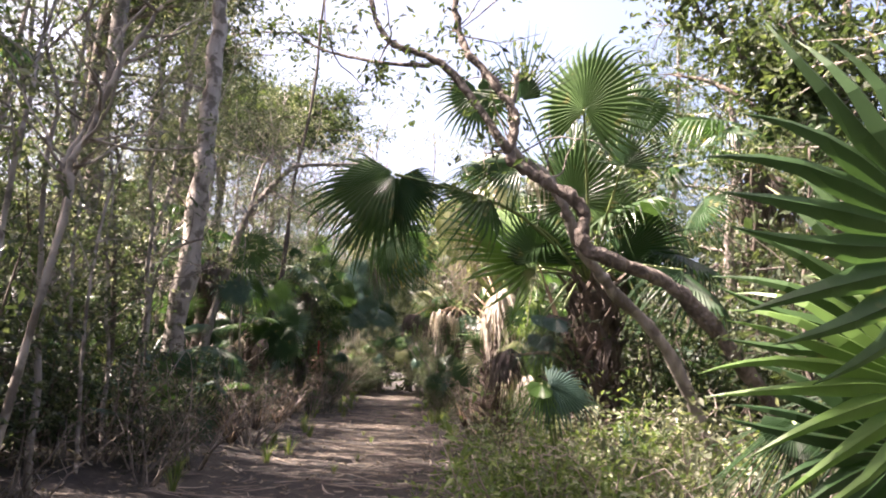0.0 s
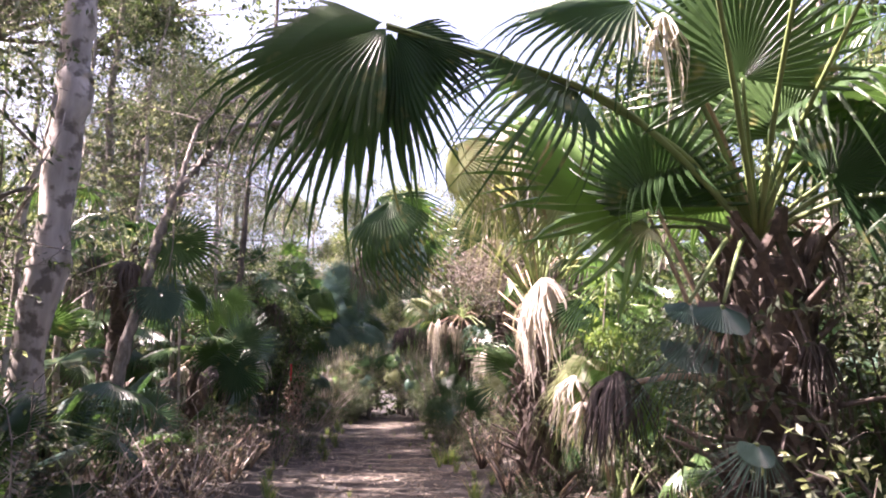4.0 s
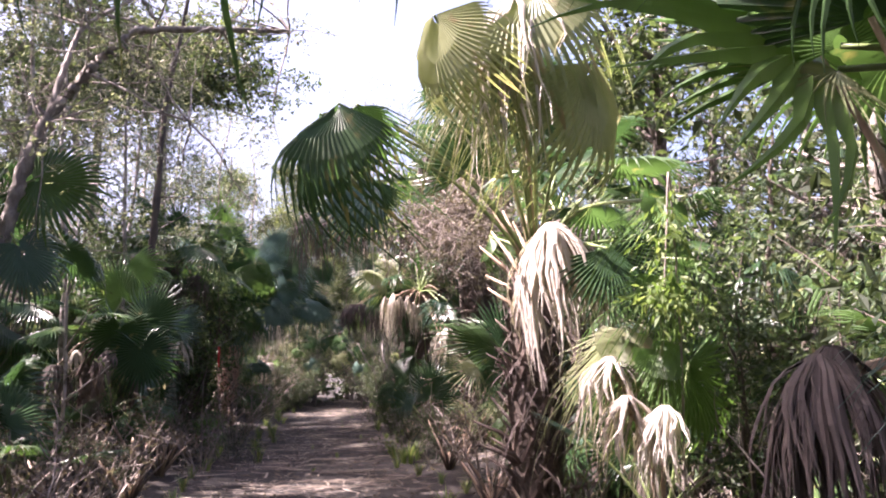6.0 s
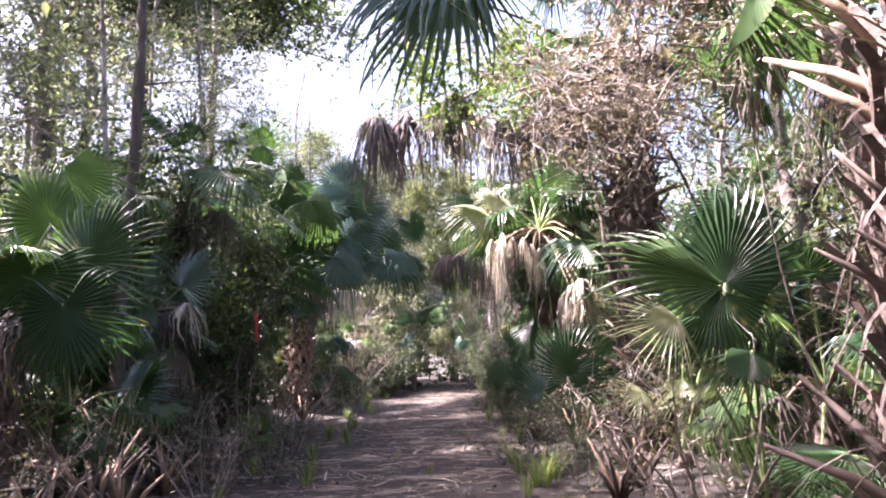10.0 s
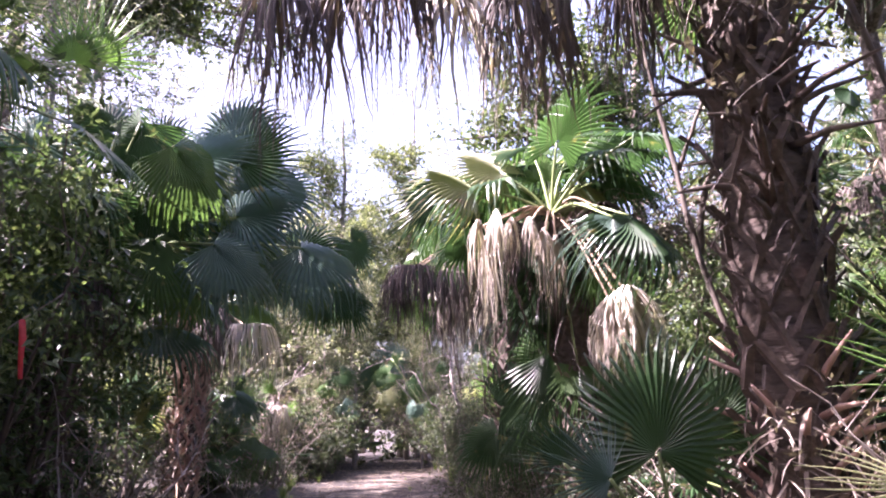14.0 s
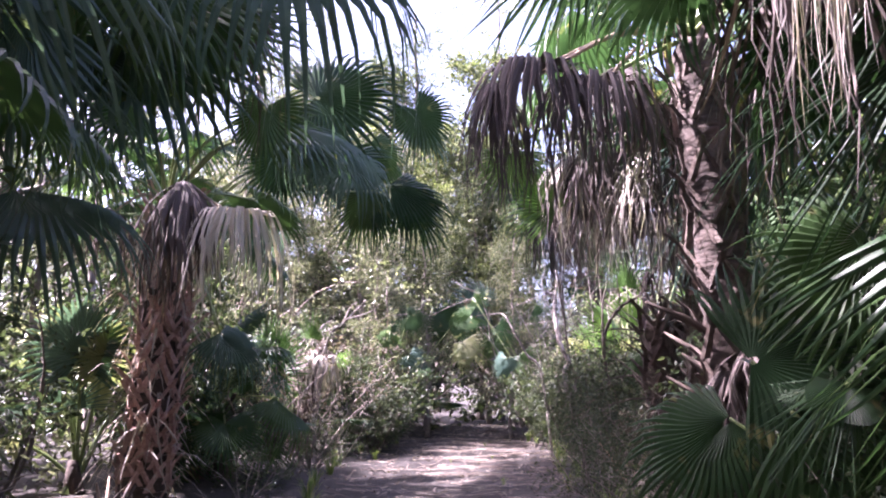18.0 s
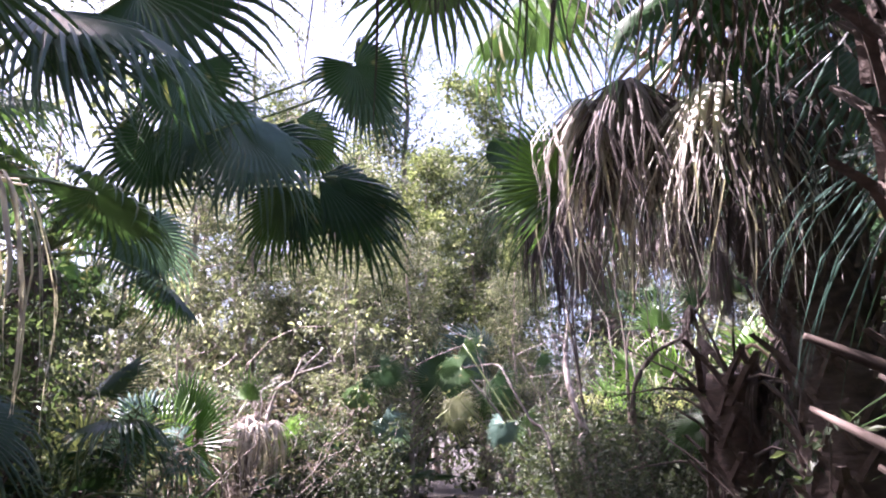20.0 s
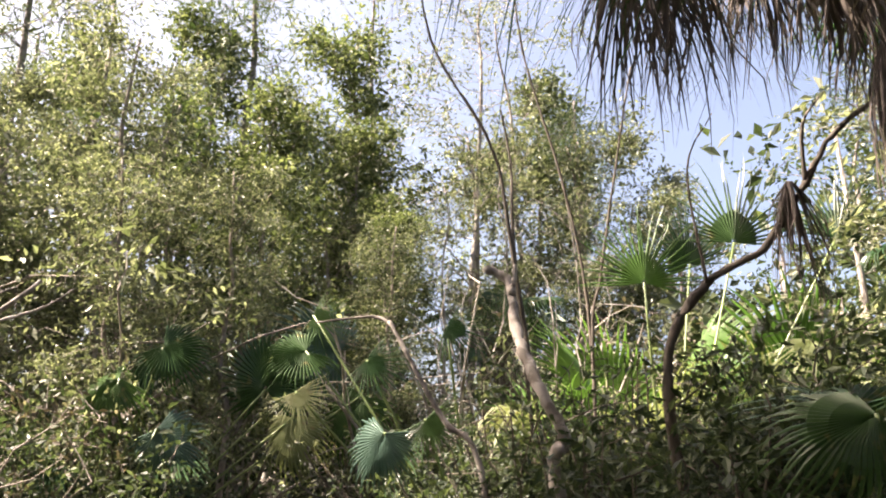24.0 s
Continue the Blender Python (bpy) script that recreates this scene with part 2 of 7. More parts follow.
# ---- palm leaves, of radius 1 ----
def blade(seed, n=36, spread=250, fuse=0.5, costa=0.3, recurve=0.5, droop=0.25, fold=0.2, ragged=0.06, bend=0.0, lost=0.0):
    """A fan of pleated segments, joined near the hub; y runs along its rib, z is its upper side."""
    r, g = random.Random(seed), Geo()
    half = math.radians(spread) / 2
    step = 2 * half / n

    def point(s, u, length, hang=0.0, sway=0.0):
        ang = s * half
        c = costa * (1 - min(1.0, abs(s))) ** 1.3
        t = max(0.0, u - fuse) / (1 - fuse)
        d, side = Vector((math.sin(ang), math.cos(ang), 0)), Vector((math.cos(ang), -math.sin(ang), 0))
        p = Vector((0, c * min(1.0, u * 4), -recurve * c * c)) + d * (length * u * (1 - 0.34 * min(1.6, hang) * t * t)) + side * (sway * length * t * t)
        p.z -= fold * abs(math.sin(ang)) * length * u + recurve * 0.55 * (length * u) ** 2 * max(0.2, math.cos(ang)) + hang * length * t * t
        return p, side

    def reach(s):
        return (1 - 0.22 * abs(s) ** 2) * (1 - costa * (1 - min(1.0, abs(s))) ** 1.3 * 0.55)

    inner, outer = (0.03, 0.28, fuse), (0.64, 0.79, 0.91, 1.0)
    rims = []
    for i in range(n + 1):
        s = -1 + 2 * i / n
        row = []
        for u in inner:
            p, side = point(s, u, reach(s))
            p.z -= 0.95 * u * math.tan(step / 2)
            row.append(len(g.v))
            g.v.append(p)
        rims.append(row)
    for i in range(n):
        s = -1 + (2 * i + 1) / n
        length = reach(s) * (1 + r.uniform(-ragged, ragged))
        hang, sway = droop * r.uniform(0.5, 1.6), r.uniform(-0.12, 0.12) + bend
        ridge = []
        for u in inner:
            ridge.append(len(g.v))
            g.v.append(point(s, u, reach(s))[0])
        for k in range(2):
            g.f += [(rims[i][k], ridge[k], ridge[k + 1], rims[i][k + 1]), (ridge[k], rims[i + 1][k], rims[i + 1][k + 1], ridge[k + 1])]
        if r.random() < lost:
            continue
        last = (rims[i][2], ridge[2], rims[i + 1][2])
        w0 = reach(s) * fuse * math.tan(step / 2)
        for u in outer:
            t = (u - fuse) / (1 - fuse)
            p, side = point(s, u, length, hang, sway)
            w = w0 * max(0.04, 1 - t ** 1.25 * 0.98)
            now = (len(g.v), len(g.v) + 1, len(g.v) + 2)
            g.v += [p - side * w + Vector((0, 0, -0.8 * w)), p, p + side * w + Vector((0, 0, -0.8 * w))]
            g.f += [(last[0], last[1], now[1], now[0]), (last[1], last[2], now[2], now[1])]
            last = now
    return g.mesh("blade", False)


def hanging(seed, n=46, spread=360, top=0.22, length=1.0, curl=0.12, fuse=0.3, width=1.0, lost=0.1, spill=0.25, arch=0.08, split=0.4, short=0.65, cone=0.4):
    """A dead fan: segments that leave the hub and hang down, curled and torn; z is up, the hub at the origin."""
    r, g = random.Random(seed), Geo()
    g.v.append(Vector((0, 0, arch * 0.3)))
    clump = [r.uniform(-0.5, 0.5) for _ in range(9)]
    for i in range(n):
        if r.random() < lost:
            continue
        a = math.radians(spread) * ((i + 0.5) / n - 0.5) + r.uniform(-0.05, 0.05)
        out = Vector((math.sin(a), math.cos(a), 0))
        side = Vector((math.cos(a), -math.sin(a), 0))
        rim = top * r.uniform(0.7, 1.2)
        fall = length * (0.98 + 0.4 * clump[i * 8 // n]) * r.uniform(short, 1.1)
        twist, phase, amp = r.uniform(-2.2, 2.2), r.uniform(0, 6.3), curl * r.uniform(0.2, 1.0)
        base_w = width * math.pi * top * (spread / 360) / n * r.uniform(0.7, 1.25)
        torn = r.random() < split
        quick, wave = r.uniform(8, 14), curl * r.uniform(0.1, 0.4)
        for strand in range(2 if torn else 1):
            more, w_all = (r.uniform(-0.5, 0.5), 0.55) if torn else (0.0, 1.0)
            last = None
            for u in (0.1, 0.2, 0.33, 0.47, 0.6, 0.73, 0.87, 1.0):
                if u < 0.2:
                    q = u / 0.2
                    p = out * (rim * cone * q) + Vector((0, 0, arch * math.sin(q * 2.4)))
                else:
                    q = (u - 0.2) / 0.8
                    p = out * rim * (cone + (1 - cone + spill) * math.sin(min(1.45, q * 2.2))) + Vector((0, 0, arch * 0.67 - fall * (q ** 1.15) * (1 - 0.15 * strand)))
                    p += side * (amp * math.sin((3.1 + more) * q + phase) * q) + out * (amp * 0.7 * math.cos((2.3 - more) * q + phase) * q)
                p += (out * math.sin(quick * u + phase) + side * math.cos(quick * u)) * (wave * u)
                p += side * (base_w * (strand - 0.5) * w_all if torn else 0.0)
                turn = (twist + more) * max(0.0, u - fuse)
                s = side * math.cos(turn) + out * math.sin(turn)
                nrm = out * math.cos(turn) - side * math.sin(turn)
                grow = min(1.0, 0.18 + u / 0.25)
                w = w_all * base_w * grow * (1.1 if u < fuse else max(0.08, 1.1 - 1.05 * ((u - fuse) / (1 - fuse)) ** 1.2))
                back = nrm * (-0.55 * w) if u > 0.2 else Vector((0, 0, -0.55 * w))
                k = len(g.v)
                g.v += [p - s * w + back, p, p + s * w + back]
                if last is None:
                    g.f += [(0, k + 1, k), (0, k + 2, k + 1)]
                else:
                    g.f += [(last, last + 1, k + 1, k), (last + 1, last + 2, k + 2, k + 1)]
                last = k
    return g.mesh("dead_blade", False)


BLADES = {
    "round": [blade(1, 40, 290, 0.50, 0.18, 0.16, 0.26, 0.08, 0.08), blade(2, 36, 265, 0.48, 0.2, 0.22, 0.34, 0.14, 0.09, 0.0, 0.04), blade(13, 38, 280, 0.52, 0.16, 0.2, 0.24, 0.05, 0.1)],
    "arched": [blade(3, 38, 250, 0.52, 0.32, 0.62, 0.44, 0.32, 0.09), blade(4, 36, 240, 0.48, 0.34, 0.75, 0.55, 0.40, 0.11, 0.0, 0.05)],
    "flat": [blade(5, 34, 225, 0.48, 0.18, 0.10, 0.12, 0.05, 0.08), blade(6, 30, 200, 0.46, 0.2, 0.13, 0.14, 0.08, 0.09)],
    "stiff": [blade(7, 28, 200, 0.24, 0.08, 0.06, 0.06, 0.12, 0.1), blade(8, 24, 175, 0.22, 0.08, 0.08, 0.08, 0.2, 0.12)],
    "weeping": [blade(9, 44, 240, 0.22, 0.14, 0.45, 1.0, 0.34, 0.2), blade(10, 40, 225, 0.20, 0.16, 0.5, 1.15, 0.38, 0.24, 0.06, 0.08)],
    "folded": [blade(16, 44, 250, 0.52, 0.34, 0.95, 0.75, 0.60, 0.09), blade(17, 42, 235, 0.46, 0.36, 1.05, 0.9, 0.70, 0.12, 0.04, 0.05)],
    "tassel": [blade(18, 38, 240, 0.10, 0.12, 0.40, 1.2, 0.30, 0.22), blade(19, 34, 215, 0.09, 0.14, 0.45, 1.35, 0.34, 0.26, 0.06, 0.1)],
    "broad": [blade(14, 15, 190, 0.45, 0.2, 0.15, 0.12, 0.1, 0.1), blade(15, 12, 150, 0.4, 0.25, 0.2, 0.18, 0.15, 0.12)],
    "lobe": [blade(11, 26, 138, 0.45, 0.26, 0.36, 0.30, 0.22, 0.09), blade(12, 22, 118, 0.42, 0.28, 0.32, 0.34, 0.26, 0.11)],
}
SKIRTS = {
    "hood": [hanging(21, 84, 320, 0.24, 1.0, 0.10, 0.6, 2.4, 0.02, 0.45, 0.14, 0.45), hanging(27, 70, 300, 0.25, 1.0, 0.12, 0.55, 2.2, 0.05, 0.5, 0.14, 0.5)],
    "skirt": [hanging(22, 96, 360, 0.24, 1.0, 0.12, 0.34, 1.3, 0.1), hanging(23, 84, 330, 0.28, 1.0, 0.16, 0.3, 1.3, 0.15, 0.4)],
    "ragged": [hanging(24, 52, 320, 0.2, 1.0, 0.14, 0.34, 2.0, 0.28, 0.6, 0.12, 0.5, 0.4), hanging(25, 46, 260, 0.24, 1.0, 0.15, 0.3, 1.9, 0.3, 0.5, 0.14, 0.5, 0.4)],
    "sheet": [hanging(26, 62, 190, 0.40, 1.0, 0.07, 0.45, 1.7, 0.05, 0.2, 0.06, 0.4, 0.65, 0.8)],
}


def petiole(a, b, rise, r0=0.022, r1=0.011):
    """A leaf stalk from a to b, arched upwards."""
    a, b = Vector(a), Vector(b)
    mid = (a + b) / 2 + Vector((0, 0, rise))
    pts = curve_through([a, (a + mid) / 2 + Vector((0, 0, rise * 0.3)), mid, b], 4)
    return Geo().tube(pts, tapered(len(pts), r0, r1), 5)


def frond(palm, start, hub, tip, kind="round", material=None, facing=(0, -0.5, 1), size=None, rise=0.12, which=0, stalk=None):
    """A live leaf: its stalk from the crown to the hub, its fan from the hub towards tip."""
    hub, tip = Vector(hub), Vector(tip)
    size = size or (tip - hub).length
    length = (Vector(start) - hub).length
    st = part("frond", petiole(start, hub, rise * length), stalk or PETIOLE, palm)
    along = tip - hub
    if kind in ("weeping", "tassel"):
        along, facing = Vector((along.x, along.y - 0.3, -0.9 * along.length)), (0.1, -0.5, 1)
    some = BLADES[kind]
    part("blade", some[which % len(some)], material or FAN, st, "", turned(hub, along, facing, size))
    return st


def dead_frond(palm, start, hub, length, wide=1.0, kind="skirt", material=None, spin=0.0, lean=(0, 0), rise=0.15, which=0):
    """A dead leaf whose fan hangs from the hub."""
    st = part("dead_frond", petiole(start, hub, rise, 0.02, 0.012), PETIOLE_DRY, palm)
    some = SKIRTS[kind]
    m = Matrix.Translation(hub) @ pose(0, 0, 0, lean[0], lean[1], spin) @ Matrix.Diagonal((length * wide, length * wide, length, 1))
    part("dead_blade", some[which % len(some)], material or DEAD, st, "", m)
    return st


def boot_mesh(seed):
    """A split leaf base, strap-like, that leans out from the trunk; y runs up along it, z outwards."""
    r, g = random.Random(seed), Geo()
    cut = r.uniform(0.75, 1.3)

    def strap(spine, wides, thick):
        k = len(g.v)
        for (x, y, z), w in zip(spine, wides):
            g.v += [Vector((x - w, y, z - thick)), Vector((x, y, z + thick)), Vector((x + w, y, z - thick)), Vector((x, y, z - thick * 1.4))]
        for i in range(len(spine) - 1):
            q = k + 4 * i
            for e in range(4):
                g.f.append((q + e, q + (e + 1) % 4, q + 4 + (e + 1) % 4, q + 4 + e))
        q = k + 4 * (len(spine) - 1)
        g.f.append((q, q + 1, q + 2, q + 3))

    for side in (-1, 1):
        strap([(side * (0.40 * (1 - u) + 0.05), u * 0.85, 0.02 + 0.16 * u ** 1.5) for u in (0, 0.35, 0.7, 1.0)], [0.13, 0.12, 0.11, 0.10], 0.035)
    strap([(r.uniform(-0.02, 0.02), 0.72 + u * 0.5 * cut, 0.14 + 0.30 * u * cut) for u in (0, 0.5, 1)], [0.15, 0.12, 0.09], 0.04)
    return g.mesh("leaf_base", False)


BOOTS = [boot_mesh(s) for s in (31, 32, 33, 34)]


def palm_trunk(palm, base, top, r0, r1, boots=0, from_z=0.0, material=None, size=0.26, flare=1.25, seed=0, bend=0.06):
    """A palm's trunk, ringed and shaggy, with split leaf bases on it."""
    r = random.Random(seed)
    base, top = Vector(base), Vector(top)
    length = (top - base).length
    side = Vector((r.uniform(-1, 1), r.uniform(-1, 1), 0)) * bend * length
    g, pts, rad = Geo(), [], []
    n = max(8, int(length / 0.07))
    for i in range(n + 1):
        u = i / n
        pts.append(base.lerp(top, u) + side * math.sin(math.pi * u) * 0.5)
        rad.append((r0 + (r1 - r0) * u) * (flare if i == 0 else 1 + (flare - 1) * max(0, 1 - u * 6)) * (1 + 0.07 * math.sin(i * 2.4) + r.uniform(-0.05, 0.05)))
    pts[0] -= Vector((0, 0, 0.06))
    g.tube(pts, rad, 14)
    part("trunk", g, PALM_BARK, palm)
    for i in range(boots):
        u = from_z + (1 - from_z) * (i + 0.5) / boots
        a = i * 2.39996 + r.uniform(-0.25, 0.25)
        out = Vector((math.cos(a), math.sin(a), 0))
        k = min(n, int(u * n))
        at = pts[k] + out * rad[k] * 0.9
        part("leaf_base", BOOTS[i % 4], material or BOOT, palm, "", turned(at, (top - base).normalized() + out * r.uniform(0.0, 0.3), out, size * r.uniform(0.75, 1.3)))


def stalks(palm, base, top, n, length, seed, arc=(0, 360), tilt=(20, 65), material=None, thick=1.0):
    """Dry leaf stalks without blades that stick out from a trunk."""
    r = random.Random(seed)
    for i in range(n):
        az, el = math.radians(r.uniform(*arc)), math.radians(r.uniform(*tilt))
        d = Vector((math.cos(az) * math.cos(el), math.sin(az) * math.cos(el), math.sin(el)))
        a = Vector(base).lerp(Vector(top), r.random()) + Vector((d.x, d.y, 0)) * 0.12
        ln = length * r.uniform(0.6, 1.2)
        b = a + d * ln
        part("leaf_stalk", Geo().tube([a, a.lerp(b, 0.5) + Vector((0, 0, 0.03 * ln)), b - Vector((0, 0, 0.06 * ln))], [0.03 * thick, 0.022 * thick, 0.009 * thick], 5), material or PETIOLE_DRY, palm)


def shag(palm, base, top, radius, n, seed, length=(0.12, 0.4), material=None):
    """Fibres and torn strips that hang about a trunk."""
    r, g, base, top = random.Random(seed), Geo(), Vector(base), Vector(top)
    for _ in range(n):
        a = r.uniform(0, 6.3)
        out, side = Vector((math.cos(a), math.sin(a), 0)), Vector((-math.sin(a), math.cos(a), 0))
        p = base.lerp(top, r.random()) + out * radius * r.uniform(0.85, 1.15)
        d = (out * r.uniform(0.1, 0.9) + side * r.uniform(-0.6, 0.6) + Vector((0, 0, r.uniform(-1.0, 0.7)))).normalized()
        ln, w = r.uniform(*length), r.uniform(0.004, 0.013)
        pts = [p, p + d * ln * 0.35, p + d * ln * 0.7 - Vector((0, 0, 0.12 * ln)), p + d * ln * 0.95 - Vector((0, 0, 0.34 * ln))]
        g.strip(pts, [w, w * 1.1, w * 0.8, w * 0.2], [(side, out)] * 4, 0.5)
    tagged(part("fibre", g.mesh("fibre", False), material or DEAD_BROWN, palm), "", "", "", "stuff")


def crown(palm, top, n, seed, reach=(0.9, 1.5), size=(0.65, 0.85), tilt=(-10, 70), kinds=("round", "arched", "flat"), material=None, arc=(0, 360), dead=0, dead_len=0.9, dead_mat=None):
    """Leaves set round a palm's top by chance."""
    r, top = random.Random(seed), Vector(top)
    for i in range(n):
        az = math.radians(arc[0] + (arc[1] - arc[0]) * ((i * 0.618) % 1.0) + r.uniform(-12, 12))
        el = math.radians(tilt[0] + (tilt[1] - tilt[0]) * (i + 0.5) / n + r.uniform(-6, 6))
        d = Vector((math.cos(az) * math.cos(el), math.sin(az) * math.cos(el), math.sin(el)))
        hub = top + d * r.uniform(*reach)
        hub.z -= 0.15 * (1 - math.sin(el))
        s = r.uniform(*size)
        fall = Vector((d.x, d.y, d.z - 0.75)).normalized()
        frond(palm, top, hub, hub + fall * s, r.choice(kinds), material, (d.x * 0.5, d.y * 0.5, 1.2), s, 0.1, i)
    for i in range(dead):
        az = math.radians(arc[0] + (arc[1] - arc[0]) * ((i * 0.618 + 0.3) % 1.0))
        d = Vector((math.cos(az), math.sin(az), 0))
        hub = top + d * r.uniform(0.3, 0.6) + Vector((0, 0, r.uniform(-0.35, 0.0)))
        dead_frond(palm, top, hub, dead_len * r.uniform(0.8, 1.2), 1.0, r.choice(("skirt", "ragged")), dead_mat or r.choice((DEAD, DEAD_BROWN)), r.uniform(0, 360), (0, 0), 0.15, i)


# ---- leaves in numbers ----
def leaf_cloud(seed, centres, per, spread, size, slim=0.42, droop=0.3, name="foliage", flat=0.8, uneven=0.55):
    """Small folded leaves, set along sprigs round the given centres; uneven: low values gather them in fewer, denser clumps."""
    r = np.random.default_rng(seed)
    c = np.array([tuple(p) for p in centres])
    on = 7
    sprigs = max(1, len(c) * per // on)
    weight = r.gamma(uneven, 1.0, len(c)) + 0.02
    pick = r.choice(len(c), sprigs, p=weight / weight.sum())
    foot = c[pick] + r.normal(0, 1, (sprigs, 3)) * spread * np.array([1, 1, flat])
    way = r.normal(0, 1, (sprigs, 3))
    way[:, 2] = way[:, 2] * 0.5 + 0.25 - droop
    way /= np.linalg.norm(way, axis=1, keepdims=True)
    along = np.tile(np.arange(on) / (on - 1), sprigs)
    foot, way = np.repeat(foot, on, axis=0), np.repeat(way, on, axis=0)
    n = len(foot)
    p = foot + way * (along * size * 3.4)[:, None]
    p[:, 2] -= 0.5 * size * along ** 2
    d = way * 0.7 + r.normal(0, 0.62, (n, 3))
    d[:, 2] -= droop
    d /= np.linalg.norm(d, axis=1, keepdims=True)
    q = np.cross(d, r.normal(0, 0.7, (n, 3)) + np.array([0, 0, 0.9]))
    q /= np.linalg.norm(q, axis=1, keepdims=True) + 1e-9
    nn = np.cross(q, d)
    s = (size * r.uniform(0.6, 1.35, n) * (1.1 - 0.35 * along))[:, None]
    w = s * slim
    v = np.stack([p, p + d * s * 0.45 + q * w * 0.5 + nn * w * 0.2, p + d * s, p + d * s * 0.45 - q * w * 0.5 + nn * w * 0.2], 1).reshape(-1, 3)
    k = np.arange(n)[:, None] * 4
    f = np.concatenate([k + [0, 1, 2], k + [0, 2, 3]], 1).reshape(-1, 3)
    me = bpy.data.meshes.new(name)
    me.from_pydata(v.tolist(), [], f.tolist())
    me.update()
    return me


def wander(r, a, d, length, n=6, wild=0.25, up=0.0):
    """A crooked line from a in the direction d."""
    p, d, out = Vector(a), Vector(d).normalized(), [Vector(a)]
    for _ in range(n):
        d = (d + Vector((r.uniform(-wild, wild), r.uniform(-wild, wild), r.uniform(-wild, wild) + up))).normalized()
        p = p + d * (length / n)
        out.append(p.copy())
    return out


def tree_parts(seed, height, r0, first, limbs, reach, leaf, per, spread, bark, leaves, lean=(0, 0), rise=0.5, twigs=3, slim=0.42, droop=0.3, spire=0.6, uneven=0.55):
    """Meshes of a tree at the origin: trunk, limbs, crown."""
    r = random.Random(seed)
    n = 10
    pts = [Vector((lean[0] * (i / n) ** 1.3 + r.uniform(-0.012, 0.012) * height, lean[1] * (i / n) ** 1.3 + r.uniform(-0.012, 0.012) * height, height * i / n)) for i in range(n + 1)]
    pts[0] = Vector((0, 0, -0.1))
    spine = curve_through(pts, 3)
    made = [("trunk", Geo().tube(spine, tapered(len(spine), r0, r0 * 0.22, 0.9), 9).mesh("trunk"), bark)]
    ends, g = [], Geo()
    for i in range(limbs):
        u = first + (0.98 - first) * (i + 0.5) / limbs
        k = int(u * (len(spine) - 1))
        az = i * 2.4 + r.uniform(-0.5, 0.5)
        out = Vector((math.cos(az), math.sin(az), rise * r.uniform(0.4, 1.4)))
        length = reach * (1 - spire * (u - first) / (1 - first)) * r.uniform(0.7, 1.2)
        line = wander(r, spine[k], out, length, 6, 0.28, 0.02)
        g.tube(line, tapered(7, r0 * 0.32 * (1.15 - u), r0 * 0.05), 4, False)
        for j in range(twigs):
            q = line[2 + j % 5]
            tw = wander(r, q, Vector((r.uniform(-1, 1), r.uniform(-1, 1), r.uniform(-0.3, 0.7))), length * 0.42, 4, 0.35)
            g.tube(tw[::2], tapered(3, r0 * 0.09, r0 * 0.025), 3, False)
            ends += tw[2:]
        ends += line[3:]
    made.append(("branchwork", g.mesh("branchwork"), bark))
    ends += spine[-4:]
    made.append(("crown", leaf_cloud(seed, ends, per, spread, leaf, slim, droop, "crown", 0.8, uneven), leaves))
    return made


def plant(name, made, at, label, category, group="", kind=""):
    ob = thing(name, at, label, category, group, kind)
    for part_name, me, mat in made:
        part(part_name, me, mat, ob, "", Matrix.Translation(at))
    return ob


# ---- ground ----
def path_mid(y):
    return -0.42 + 0.12 * math.sin(y * 0.21) + (0.0 if y < 36 else -0.010 * (min(y, 60) - 36) ** 1.5)


def ground_at(x, y):
    off = abs(x - path_mid(min(max(y, -10), 60)))
    bank = min(1.0, max(0.0, off - 1.15) / 1.6)
    near = 1.0 if -8 < y < 60 and abs(x) < 20 else 0.0
    return near * (0.10 * bank * bank + 0.03 * noise.noise((x * 0.9, y * 0.9, 0)) + 0.022 * noise.noise((x * 1.7, y * 3.1, 7.3)) + 0.05 * noise.noise((x * 0.23, y * 0.23, 3.1))) - 0.015


def ground():
    fine_x = [i * 0.14 for i in range(-50, 51)]
    xs = [-400, -150, -60, -30, -20, -14, -10, -8.4] + fine_x + [8.4, 10, 14, 20, 30, 60, 150, 400]
    ys = [-400, -150, -60, -25, -12, -7] + [-4 + i * 0.19 for i in range(285)] + [52, 56, 62, 75, 110, 200, 500]
    me = bpy.data.meshes.new("ground")
    v = [(x, y, ground_at(x, y)) for y in ys for x in xs]
    w = len(xs)
    f = [(j * w + i, j * w + i + 1, (j + 1) * w + i + 1, (j + 1) * w + i) for j in range(len(ys) - 1) for i in range(w - 1)]
    me.from_pydata(v, [], f)
    me.polygons.foreach_set("use_smooth", [True] * len(me.polygons))
    me.materials.append(SOIL)
    tagged(new("ground", me), "dark sandy forest soil with a worn trail and leaf litter", "ground", "", "structure")


ground()


